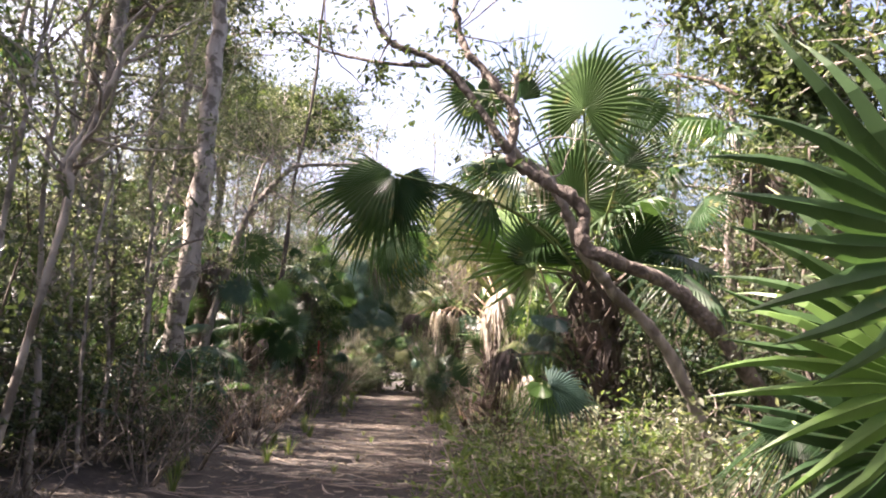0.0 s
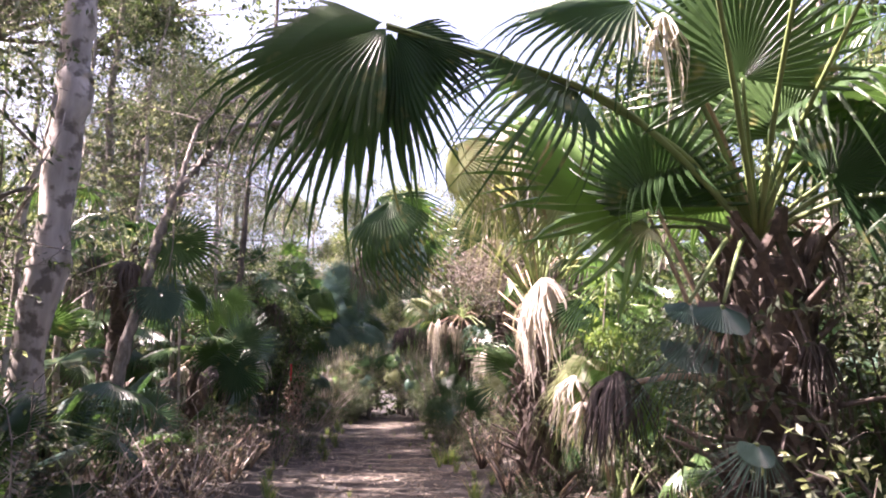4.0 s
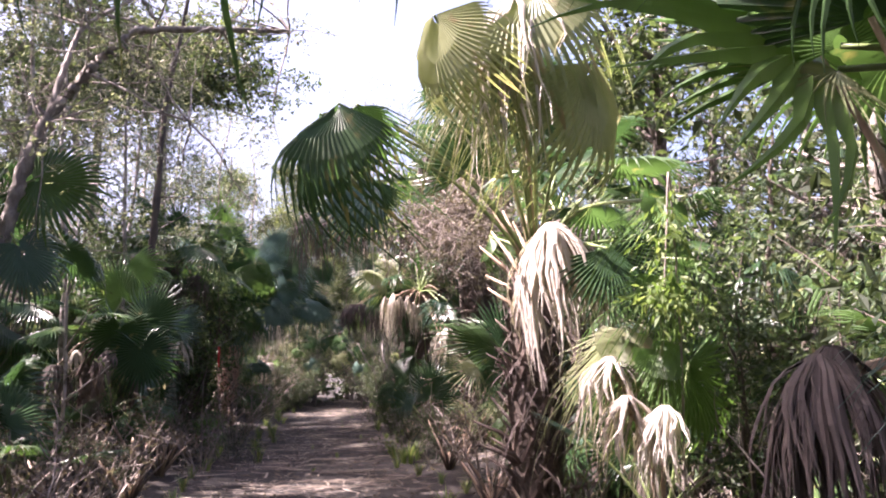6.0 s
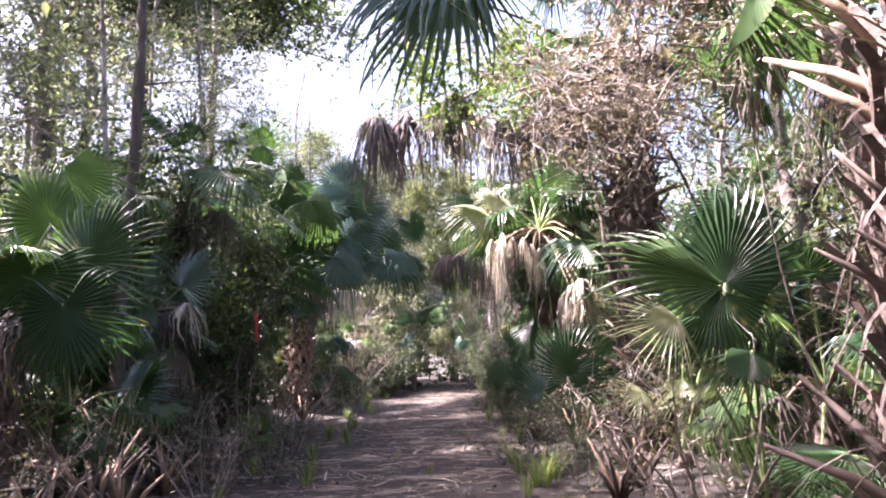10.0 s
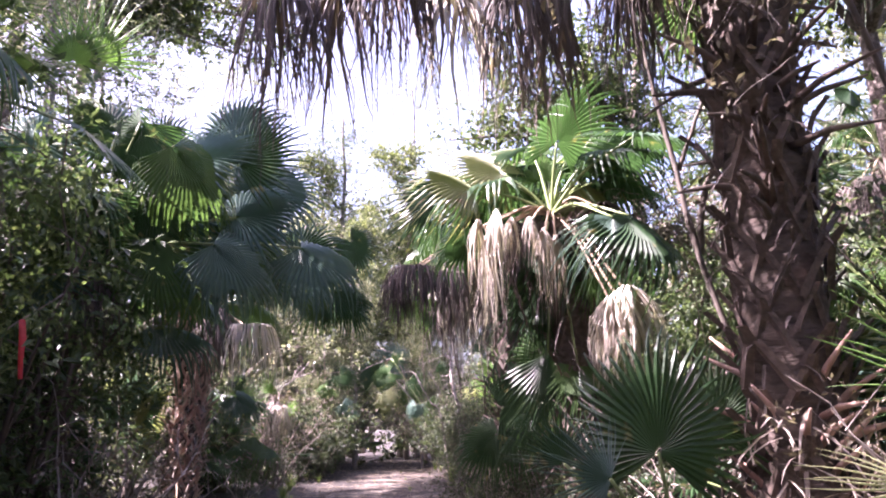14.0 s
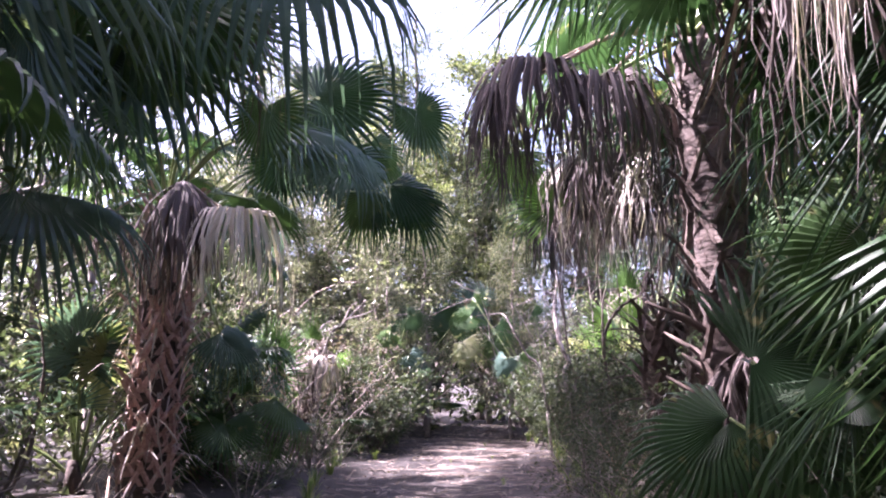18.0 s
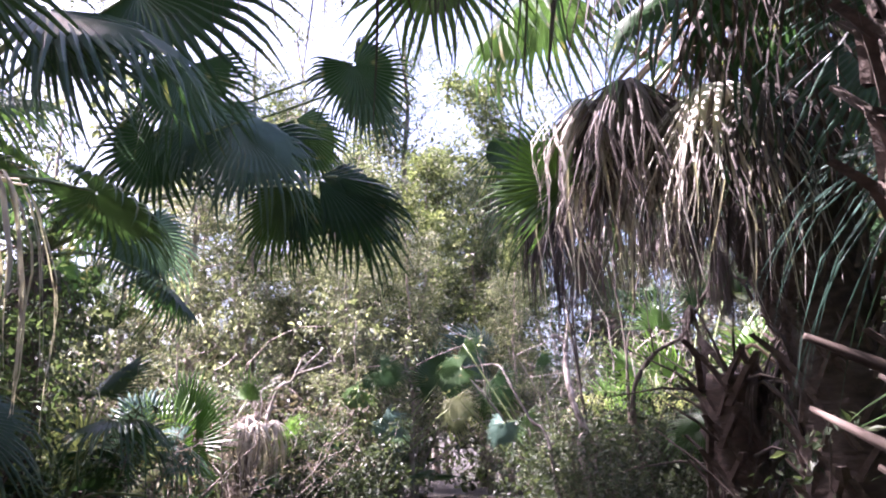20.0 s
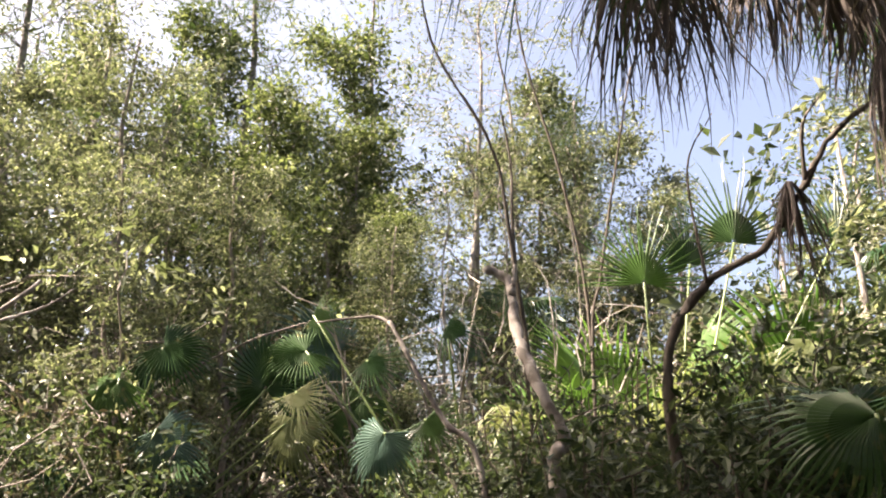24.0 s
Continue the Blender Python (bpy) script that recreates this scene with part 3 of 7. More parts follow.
def litter(name, seed, n, lengths, wide, material, label, reach, lo, hi, only_path=False, curl=0.25, ridges=()):
    """Strips that lie about on the ground."""
    r, g = random.Random(seed), Geo()
    for _ in range(n):
        y = r.uniform(lo, hi)
        x = path_mid(y) + (r.gauss(0, reach) if not only_path else r.uniform(-reach, reach))
        a, length, w = r.uniform(0, 6.3), r.uniform(*lengths), r.uniform(*wide)
        if ridges:
            cx, cy, half = r.choice(ridges)
            dx = r.gauss(0, half)
            x, y, a = cx + dx, cy + 0.16 * math.sin(3.1 * dx + cx * 9) + r.gauss(0, 0.05 + 0.05 * half), r.gauss(0, 0.45)
        d, bend = Vector((math.cos(a), math.sin(a), 0)), r.uniform(-curl, curl)
        s = Vector((-d.y, d.x, 0))
        pts = []
        for u in (-0.5, -0.15, 0.2, 0.5):
            q = Vector((x, y, 0)) + d * (u * length) + s * (bend * length * u * u * 2)
            q.z = ground_at(q.x, q.y) + 0.008 + r.uniform(0, 0.022) + abs(u) * 0.02 * r.random()
            pts.append(q)
        g.strip(pts, [w * 0.6, w, w, w * 0.3], [(s, Vector((0, 0, -1)))] * 4, 0.4)
    me = g.mesh(name, False)
    me.materials.append(material)
    tagged(new(name, me), label, "litter", "", "stuff")


litter("straw_litter", 41, 2400, (0.06, 0.30), (0.003, 0.007), STRAW, "pale straw and dry grass strewn over the trail", 1.5, 3, 46)
r = random.Random(45)
RIDGES = [(path_mid(y) + r.uniform(-0.8, 0.8), y + r.uniform(-0.3, 0.3), r.uniform(0.2, 0.6)) for y in (4.2 + 0.52 * k for k in range(70))]
litter("straw_ridge", 44, 4200, (0.08, 0.34), (0.004, 0.010), STRAW, "pale straw washed into low ridges across the trail", 1.2, 4, 40, True, 0.25, RIDGES)
litter("leaf_litter", 42, 5200, (0.04, 0.11), (0.010, 0.026), WITHERED, "brown fallen leaves strewn over the soil", 2.3, 2, 46)
litter("frond_litter", 43, 700, (0.25, 0.8), (0.008, 0.020), STRAW, "dry palm leaf strips lying beside the trail", 2.0, 4, 42)


# ---- palms with leaves of their own ----
def big_palm(at, top, r0, r1, label, boots=60, from_z=0.1, material=None, size=0.24, seed=1, group="palms along the trail"):
    ob = thing("cabbage_palm", (at[0], at[1], ground_at(*at)), label, "palm", group)
    palm_trunk(ob, (at[0], at[1], ground_at(*at)), top, r0, r1, boots, from_z, material, size, 1.25, seed)
    return ob


# the broad palm at the start, on the sunny side
p = big_palm((2.05, 9.15), (1.98, 8.95, 2.2), 0.25, 0.24, "broad cabbage palm with long dark fronds arching over the trail", 90, 0.05, size=0.3, seed=2)
C = Vector((1.96, 8.95, 2.3))
frond(p, C, (-0.28, 8.16, 3.21), (-1.18, 8.00, 2.86), "lobe", FAN, (0.1, -0.9, 0.45), 1.05, 0.12, 0)
frond(p, C, (-0.28, 8.18, 3.20), (-0.78, 8.10, 2.22), "lobe", FAN, (0.2, -0.9, 0.3), 1.12, 0.12, 1)
frond(p, C, (-0.24, 8.20, 3.20), (-0.12, 8.15, 2.52), "lobe", FAN, (-0.2, -0.9, 0.4), 0.78, 0.12, 1)
frond(p, C, (-0.22, 8.22, 3.20), (0.30, 8.15, 2.95), "lobe", FAN, (-0.3, -0.9, 0.4), 0.55, 0.12, 0)
frond(p, (1.75, 9.05, 1.6), (1.37, 9.03, 2.51), (1.15, 8.72, 3.30), "flat", FAN, (-0.5, -0.75, 0.15), 0.8, 0.03, 1, PETIOLE_DRY)
frond(p, C, (1.05, 8.30, 3.47), (0.21, 8.10, 3.28), "lobe", FAN, (0, -0.8, 0.7), 0.85, 0.1, 0)
frond(p, C, (1.67, 8.70, 3.80), (2.21, 8.60, 3.47), "round", FAN, (-0.2, -1, 0.3), 0.62, 0.1, 1)
frond(p, C, (0.55, 8.70, 4.40), (0.70, 8.60, 3.80), "round", FAN, (-0.1, -1, 0.5), 0.66, 0.1, 0)
frond(p, C, (2.32, 8.90, 4.40), (2.87, 8.80, 4.31), "round", FAN, (-0.3, -1, 0.4), 0.7, 0.1, 0)
frond(p, C, (1.48, 9.10, 3.06), (1.17, 8.90, 2.42), "flat", FAN, (-0.7, -0.6, 0.6), 0.7, 0.1, 0)
frond(p, (1.70, 9.2, 1.7), (1.44, 9.42, 2.56), (0.40, 9.60, 3.45), "flat", FAN_BRIGHT, (0.50, -0.72, 0.56), 1.35, 0.04, 0, PETIOLE_DRY)
frond(p, C, (1.38, 9.20, 2.49), (1.30, 9.30, 3.36), "flat", FAN_BRIGHT, (-0.6, -0.8, 0.3), 0.85, 0.06, 1)
frond(p, C, (1.40, 9.25, 2.43), (0.93, 9.10, 2.38), "stiff", FAN_YELLOW, (-0.5, -0.8, 0.6), 0.5, 0.06, 0)
frond(p, C, (2.05, 8.75, 2.89), (2.19, 8.70, 3.61), "flat", FAN, (-0.5, -0.9, 0.2), 0.75, 0.05, 1)
frond(p, C, (1.99, 9.10, 3.15), (1.75, 9.10, 3.86), "flat", FAN, (-0.4, -0.9, 0.3), 0.8, 0.05, 0)
frond(p, C, (2.18, 8.50, 2.58), (2.50, 8.40, 2.76), "flat", FAN, (0, -1, 0.5), 0.8, 0.05, 1)
frond(p, C, (0.78, 8.60, 3.09), (0.41, 8.40, 3.25), "arched", FAN, (0, -0.6, 1), 0.8, 0.1, 1)
frond(p, C, (1.42, 6.95, 3.62), (1.52, 6.90, 4.30), "round", FAN, (-0.5, -0.8, 0.2), 0.8, 0.05, 0)
frond(p, C, (0.86, 7.05, 3.70), (0.78, 7.00, 4.35), "stiff", FAN, (-0.5, -0.8, 0.2), 0.75, 0.05, 1)
frond(p, C, (1.95, 7.60, 3.30), (2.10, 7.50, 3.95), "stiff", FAN, (-0.5, -0.8, 0.2), 0.8, 0.05, 1)
frond(p, C, (1.62, 8.30, 3.05), (1.50, 8.20, 3.75), "flat", FAN, (-0.5, -0.8, 0.2), 0.85, 0.05, 0)
dead_frond(p, C, (1.23, 8.40, 3.39), 0.55, 0.7, "ragged", DEAD, 40)
stalks(p, (2.05, 9.15, 0.6), (1.98, 8.95, 2.2), 26, 0.6, 83, (100, 320), (15, 70), BOOT)
frond(p, C, (1.40, 8.60, 1.88), (1.38, 8.40, 1.55), "tassel", FAN_BLUE, (-0.2, -0.8, 0.5), 0.55, 0.2, 1)
frond(p, C, (1.55, 8.50, 1.87), (1.51, 8.30, 1.53), "tassel", DEAD_BROWN, (0, -0.9, 0.4), 0.55, 0.2, 0)
dead_frond(p, (1.95, 9.1, 1.25), (1.05, 8.9, 1.42), 0.5, 0.85, "hood", DEAD_BROWN, 120, (22, 16))
dead_frond(p, (1.95, 9.1, 1.25), (1.1, 8.92, 1.44), 0.62, 0.9, "ragged", DEAD_BROWN, 20, (8, -6))
shag(p, (2.05, 9.15, 0.1), (1.98, 8.95, 2.2), 0.27, 160, 71)
frond(p, (1.9, 9.0, 1.3), (1.39, 8.60, 1.66), (1.46, 8.40, 1.24), "tassel", FAN_BLUE, (-0.3, -0.8, 0.5), 0.62, 0.15, 0)
frond(p, (1.9, 9.0, 1.4), (1.50, 8.40, 1.84), (1.46, 8.20, 1.48), "tassel", FAN_BLUE, (-0.2, -0.8, 0.5), 0.6, 0.15, 1)
frond(p, (1.9, 9.0, 0.9), (1.52, 8.10, 1.16), (1.40, 8.00, 0.85), "weeping", FAN_BLUE, (-0.2, -0.8, 0.6), 0.36, 0.1, 0)
dead_frond(p, C, (2.18, 8.80, 1.64), 0.7, 0.8, "skirt", DEAD_BROWN, 50)
crown(p, C, 7, 5, (0.9, 1.4), (0.6, 0.8), (0, 75), ("arched", "round"), FAN, (-60, 120), 1, 0.6, DEAD_BROWN)

# the palm under the pale hood
p = big_palm((1.66, 14.5), (1.62, 14.45, 2.35), 0.22, 0.2, "cabbage palm with a pale dead leaf hanging like a hood", 110, 0.03, size=0.25, seed=3)
C = Vector((1.6, 14.4, 2.4))
dead_frond(p, C, (1.44, 13.12, 2.48), 1.1, 0.92, "hood", DEAD, 200, (6, 4))
shag(p, (1.66, 14.5, 0.05), (1.62, 14.45, 2.4), 0.3, 320, 72)
stalks(p, (1.66, 14.5, 0.05), (1.64, 14.48, 0.8), 22, 0.7, 87, (130, 320), (20, 75), BOOT)
stalks(p, (1.66, 14.5, 0.1), (1.62, 14.45, 1.6), 26, 0.45, 81, (120, 330), (25, 70), BOOT, 0.75)
stalks(p, (1.62, 14.45, 1.9), (1.62, 14.45, 2.4), 14, 0.8, 82, (90, 330), (35, 75))
frond(p, C, (-0.29, 12.57, 3.36), (-0.74, 12.30, 3.02), "folded", FAN, (0.1, -0.4, 1), 0.75, 0.1, 0)
frond(p, C, (-0.16, 12.70, 3.40), (0.06, 12.60, 2.98), "lobe", FAN_BRIGHT, (0, -1, 0.3), 0.5, 0.1, 0)
frond(p, C, (0.32, 11.77, 3.71), (0.19, 11.51, 2.85), "folded", FAN_YELLOW, (-0.6, -0.5, 0.8), 0.6, 0.1, 0)
frond(p, C, (0.83, 12.03, 3.61), (0.80, 11.86, 2.70), "weeping", FAN_YELLOW, (-0.6, -0.6, 0.7), 0.8, 0.1, 1)
frond(p, C, (0.79, 12.12, 3.61), (0.65, 11.86, 2.76), "weeping", FAN_YELLOW, (-0.7, -0.5, 0.7), 0.85, 0.08, 0)
frond(p, C, (1.32, 13.60, 4.08), (1.71, 13.50, 4.13), "flat", FAN_BRIGHT, (-0.6, -0.8, 0.3), 0.5, 0.08, 1)
frond(p, C, (0.80, 13.40, 3.96), (0.63, 13.20, 3.39), "round", FAN, (-0.4, -0.8, 0.5), 0.6, 0.1, 0)
dead_frond(p, C, (0.96, 12.21, 3.91), 1.25, 0.9, "ragged", DEAD, 90, which=1)
frond(p, C, (-0.46, 13.50, 3.58), (-0.80, 13.30, 2.75), "folded", FAN, (-0.5, -0.5, 0.7), 0.95, 0.1, 0)
frond(p, C, (1.04, 12.03, 4.13), (0.64, 11.86, 3.78), "folded", FAN_YELLOW, (-0.3, -0.6, 0.8), 0.9, 0.1, 0)
frond(p, C, (1.41, 11.95, 3.51), (1.56, 11.77, 2.85), "folded", FAN_YELLOW, (0.1, -0.7, 0.7), 0.8, 0.1, 1)
frond(p, C, (0.88, 14.10, 3.26), (0.71, 14.00, 4.07), "flat", FAN, (-0.4, -0.9, 0.3), 0.7, 0.02, 0, PETIOLE_DRY)
frond(p, C, (1.20, 14.20, 3.64), (1.11, 14.10, 4.51), "flat", FAN, (-0.4, -0.9, 0.3), 0.75, 0.02, 1, PETIOLE_DRY)
frond(p, C, (1.60, 14.30, 3.76), (1.68, 14.20, 4.49), "flat", FAN, (-0.2, -0.9, 0.3), 0.75, 0.02, 0)
frond(p, C, (1.75, 12.70, 2.36), (1.78, 12.40, 1.83), "flat", FAN, (-0.4, -1, 0.2), 0.6, 0.1, 1)
frond(p, C, (1.77, 11.60, 2.51), (1.67, 11.40, 1.89), "weeping", FAN_BRIGHT, (-0.6, -0.7, 0.4), 0.62, 0.1, 1)
frond(p, C, (2.49, 12.80, 2.30), (2.47, 12.50, 1.79), "weeping", FAN_BRIGHT, (-0.4, -0.8, 0.5), 0.7, 0.05, 0)
crown(p, C, 8, 6, (0.9, 1.4), (0.6, 0.8), (-5, 80), ("arched", "round", "weeping"), FAN, (-50, 130), 0, 0.8)

# a slender palm whose blue-green leaf hangs over the trail
p = big_palm((3.1, 17.0), (2.6, 17.1, 3.4), 0.13, 0.12, "slender cabbage palm with one leaf arching over the trail", 20, 0.4, seed=4)
C = Vector((2.55, 17.1, 3.45))
frond(p, C, (0.12, 16.40, 3.71), (-0.87, 16.10, 3.16), "lobe", FAN_BLUE, (0, -0.6, 0.9), 1.0, 0.12, 0)
frond(p, C, (0.12, 16.40, 3.69), (-0.61, 16.30, 2.65), "lobe", FAN_BLUE, (0.3, -0.9, 0.3), 1.0, 0.12, 1)
frond(p, C, (0.15, 16.42, 3.71), (0.22, 16.40, 3.13), "lobe", FAN, (-0.4, -0.9, 0.3), 0.6, 0.12, 1)
dead_frond(p, C, (0.82, 17.00, 4.13), 0.7, 0.9, "ragged", DEAD_BROWN, 30)
dead_frond(p, C, (1.37, 17.20, 4.50), 0.9, 0.9, "ragged", DEAD_BROWN, 30, which=1)
crown(p, C, 6, 9, (0.8, 1.3), (0.6, 0.8), (0, 75), ("arched", "round"), FAN, (-40, 130), 4, 0.9, DEAD_BROWN)

# the tall palm with a skirt over the trail
p = big_palm((2.3, 21.75), (2.22, 21.75, 5.0), 0.27, 0.25, "tall dark cabbage palm with crossed leaf bases and a brown skirt", 150, 0.03, size=0.32, seed=5)
C = Vector((2.15, 21.75, 5.0))
for k, (x, y, z, s, spin) in enumerate([(-0.95, 22.2, 4.3, 1.15, 0), (-0.55, 22.4, 4.35, 1.0, 60), (-0.15, 22.1, 4.4, 1.05, 120), (0.35, 22.4, 4.3, 0.95, 200), (0.75, 22.2, 4.25, 1.0, 20), (1.15, 22.5, 4.3, 1.0, 80), (1.55, 22.0, 4.2, 0.95, 140), (0.1, 21.8, 4.45, 0.9, 10), (1.3, 21.4, 4.4, 0.9, 10)]):
    dead_frond(p, C, (x, y, z), s * 1.2, 0.8, "ragged" if k % 2 else "skirt", DEAD_BROWN if k != 3 else DEAD, spin, (0, 0), 0.25, k)
shag(p, (2.3, 21.75, 0.05), (2.22, 21.75, 4.9), 0.3, 420, 73)
stalks(p, (2.3, 21.75, 2.3), (2.22, 21.75, 4.9), 34, 0.75, 84, (90, 300), (-10, 25), BOOT)
stalks(p, (2.3, 21.75, 2.9), (2.22, 21.75, 4.6), 10, 0.5, 85, (-40, 40), (0, 35), BOOT)
# Reddish stalks and pale fibres stand for sun on the trunk's foot.
stalks(p, (2.3, 21.75, 0.1), (2.3, 21.75, 1.3), 22, 0.6, 86, (100, 330), (15, 60), BOOT_RED)
stalks(p, (2.3, 21.75, 0.1), (2.3, 21.75, 1.0), 14, 0.55, 93, (190, 320), (10, 60), BOOT_RED)
shag(p, (2.3, 21.75, 0.05), (2.3, 21.75, 1.2), 0.34, 140, 91, (0.12, 0.4), DEAD)
crown(p, C, 16, 10, (1.2, 1.9), (0.75, 0.95), (-15, 75), ("arched", "round", "weeping"), FAN, (0, 360), 6, 1.0, DEAD_BROWN)

# the sunlit dead crown and its shaded leaves
p = big_palm((1.65, 24.7), (1.45, 24.55, 3.1), 0.2, 0.19, "cabbage palm with sunlit pale dead leaves round its crown", 70, 0.05, seed=6)
C = Vector((1.4, 24.5, 3.15))
shag(p, (1.65, 24.7, 0.05), C, 0.22, 160, 74)
for k, (hub, ln, w) in enumerate((((0.62, 24.05, 2.91), 0.85, 0.7), ((0.79, 24.00, 2.96), 1.0, 0.6), ((0.94, 24.10, 2.98), 0.5, 0.8), ((1.09, 24.00, 2.94), 0.55, 0.8), ((1.22, 24.00, 2.81), 0.85, 0.6), ((1.34, 24.05, 2.75), 0.75, 0.6), ((0.72, 24.15, 2.80), 0.9, 0.6))):
    dead_frond(p, C, hub, ln * 0.9, w * 0.62, "ragged", DEAD, 77 * k, (0, 0), 0.1, k)
dead_frond(p, C, (1.86, 23.95, 2.2), 0.8, 0.95, "ragged", DEAD, 200, which=0)
dead_frond(p, C, (1.96, 24.0, 2.25), 0.75, 1.0, "hood", DEAD, 20, which=1)
dead_frond(p, C, (1.78, 23.9, 2.15), 0.75, 0.7, "ragged", DEAD, 100, which=1)
frond(p, C, (1.28, 24.30, 2.84), (1.12, 24.20, 1.83), "weeping", FAN, (-0.1, -0.9, 0.3), 0.95, 0.08, 0)
frond(p, C, (1.58, 24.40, 2.87), (1.56, 24.30, 1.98), "weeping", FAN, (-0.1, -0.9, 0.3), 0.9, 0.08, 1)
for k, (hub, tip) in enumerate((((1.23, 24.60, 2.36), (1.07, 24.40, 1.44)), ((1.58, 24.70, 2.48), (1.46, 24.50, 1.50)), ((1.89, 24.80, 2.42), (1.86, 24.60, 1.56)), ((1.29, 24.50, 1.78), (1.11, 24.30, 1.03)), ((1.55, 24.40, 1.65), (1.47, 24.20, 0.98)))):
    frond(p, C, hub, tip, ("weeping", "lobe")[k % 2], FAN, (0.1, -0.9, 0.2), 0.85, 0.05, k)
frond(p, C, (0.62, 24.40, 3.40), (0.31, 24.30, 3.56), "arched", FAN_YELLOW, (-0.4, -0.6, 0.7), 0.6, 0.06, 0)
frond(p, C, (0.94, 24.60, 3.62), (0.55, 24.60, 3.83), "round", FAN_YELLOW, (-0.4, -0.6, 0.7), 0.6, 0.06, 1)
frond(p, C, (1.35, 24.70, 3.57), (1.42, 24.70, 4.16), "stiff", FAN_BRIGHT, (-0.5, -0.8, 0.2), 0.55, 0.02, 0)
frond(p, C, (1.71, 24.60, 3.48), (2.00, 24.50, 3.19), "arched", FAN_YELLOW, (-0.2, -0.6, 0.8), 0.7, 0.06, 1)
frond(p, C, (1.94, 24.90, 3.89), (2.37, 24.90, 4.18), "flat", FAN, (-0.2, -0.8, 0.5), 0.7, 0.06, 1)
frond(p, C, (1.73, 23.50, 2.86), (1.60, 23.40, 2.22), "weeping", FAN_BLUE, (-0.3, -0.8, 0.4), 0.7, 0.1, 0)
frond(p, C, (1.69, 24.20, 2.46), (1.66, 24.10, 1.94), "stiff", FAN_BRIGHT, (-0.5, -0.8, 0.2), 0.45, 0.02, 1)
crown(p, C, 14, 12, (0.7, 1.2), (0.7, 0.9), (-10, 80), ("arched", "round"), FAN, (-60, 170), 4, 1.0, DEAD_BROWN)

# the palm behind it with a brown sheet of a leaf
p = big_palm((1.5, 27.3), (1.25, 27.2, 3.5), 0.17, 0.16, "cabbage palm with a brown drooping leaf beside the trail", 60, 0.1, seed=7)
C = Vector((1.2, 27.2, 3.55))
frond(p, C, (0.50, 26.60, 4.08), (0.02, 26.50, 3.60), "lobe", FAN, (0.3, -0.9, 0.3), 0.95, 0.1, 0)
frond(p, C, (0.53, 26.60, 4.08), (0.03, 26.60, 2.82), "weeping", FAN, (0.4, -0.9, 0.2), 0.95, 0.1, 1)
frond(p, C, (0.73, 26.40, 3.78), (0.79, 26.30, 3.15), "round", FAN_BLUE, (0, -0.9, 0.4), 0.6, 0.1, 1)
dead_frond(p, (1.45, 27.2, 1.6), (1.4, 27.0, 1.35), 0.8, 0.9, "ragged", DEAD_BROWN, 30)
dead_frond(p, (1.45, 27.2, 1.6), (1.3, 27.1, 1.2), 0.8, 0.8, "ragged", DEAD_BROWN, 130, which=1)
stalks(p, (1.48, 27.25, 0.3), (1.4, 27.2, 1.6), 16, 0.6, 88, (100, 330), (20, 70), BOOT)
dead_frond(p, C, (0.08, 26.40, 2.97), 0.85, 0.9, "sheet", DEAD_BROWN, 190)
dead_frond(p, C, (0.44, 26.50, 2.91), 0.85, 0.9, "sheet", DEAD_BROWN, 170)
dead_frond(p, C, (-0.16, 26.35, 2.85), 0.8, 0.8, "skirt", DEAD_BROWN, 90)
frond(p, C, (-0.04, 26.90, 2.67), (-0.06, 26.80, 2.32), "flat", FAN_BRIGHT, (0, -1, 0.2), 0.35, 0.05, 1)
crown(p, C, 8, 13, (0.8, 1.3), (0.65, 0.85), (-5, 75), ("arched", "round"), FAN, (-60, 160), 3, 1.0, DEAD_BROWN)

# the low shaggy palm and the dark tall one past it
p = big_palm((1.9, 31.0), (1.8, 30.95, 1.9), 0.17, 0.2, "low shaggy palm with dry bare leaf stalks", 50, 0.1, size=0.26, seed=8)
C = Vector((1.8, 30.95, 1.95))
stalks(p, (1.88, 31.0, 0.9), C, 18, 0.75, 89, (90, 300), (-5, 70), DARK_BARK, 0.45)
stalks(p, (1.85, 31.0, 1.5), C, 8, 0.8, 90, (-60, 90), (20, 75), DARK_BARK, 0.45)
dead_frond(p, C, C + Vector((0.25, -0.25, -0.05)), 0.8, 0.5, "ragged", DEAD_BROWN, 80)
dead_frond(p, C, C + Vector((0.1, -0.2, -0.1)), 0.55, 0.55, "ragged", DEAD_BROWN, 20, which=1)
p = big_palm((1.95, 29.55), (1.85, 29.55, 4.0), 0.22, 0.2, "dark cabbage palm with a long shaggy brown skirt", 130, 0.05, seed=9)
C = Vector((1.82, 29.55, 4.0))
for k, (x, y, z, s, w) in enumerate([(0.66, 29.63, 3.30, 1.05, 0.9), (0.89, 29.48, 3.37, 1.1, 0.9), (1.11, 29.71, 3.34, 1.1, 1.0), (1.34, 29.33, 3.26, 1.15, 0.9), (1.00, 29.94, 3.34, 1.2, 1.0), (1.53, 29.18, 3.18, 1.1, 0.9), (0.73, 29.94, 3.30, 1.0, 0.9)]):
    dead_frond(p, C, (x, y, z), s, w, ("ragged", "skirt")[k % 2], (DEAD, DEAD_BROWN, DEAD_BROWN)[k % 3], 50 * k, (0, 0), 0.25, k)
frond(p, C, (0.55, 29.71, 2.91), (0.29, 29.63, 3.18), "flat", FAN_BRIGHT, (0.2, -1, 0.2), 0.55, 0.1, 0)
frond(p, C, (0.54, 29.72, 2.90), (0.26, 29.63, 2.86), "lobe", FAN_BRIGHT, (0.2, -1, 0.2), 0.5, 0.1, 1)
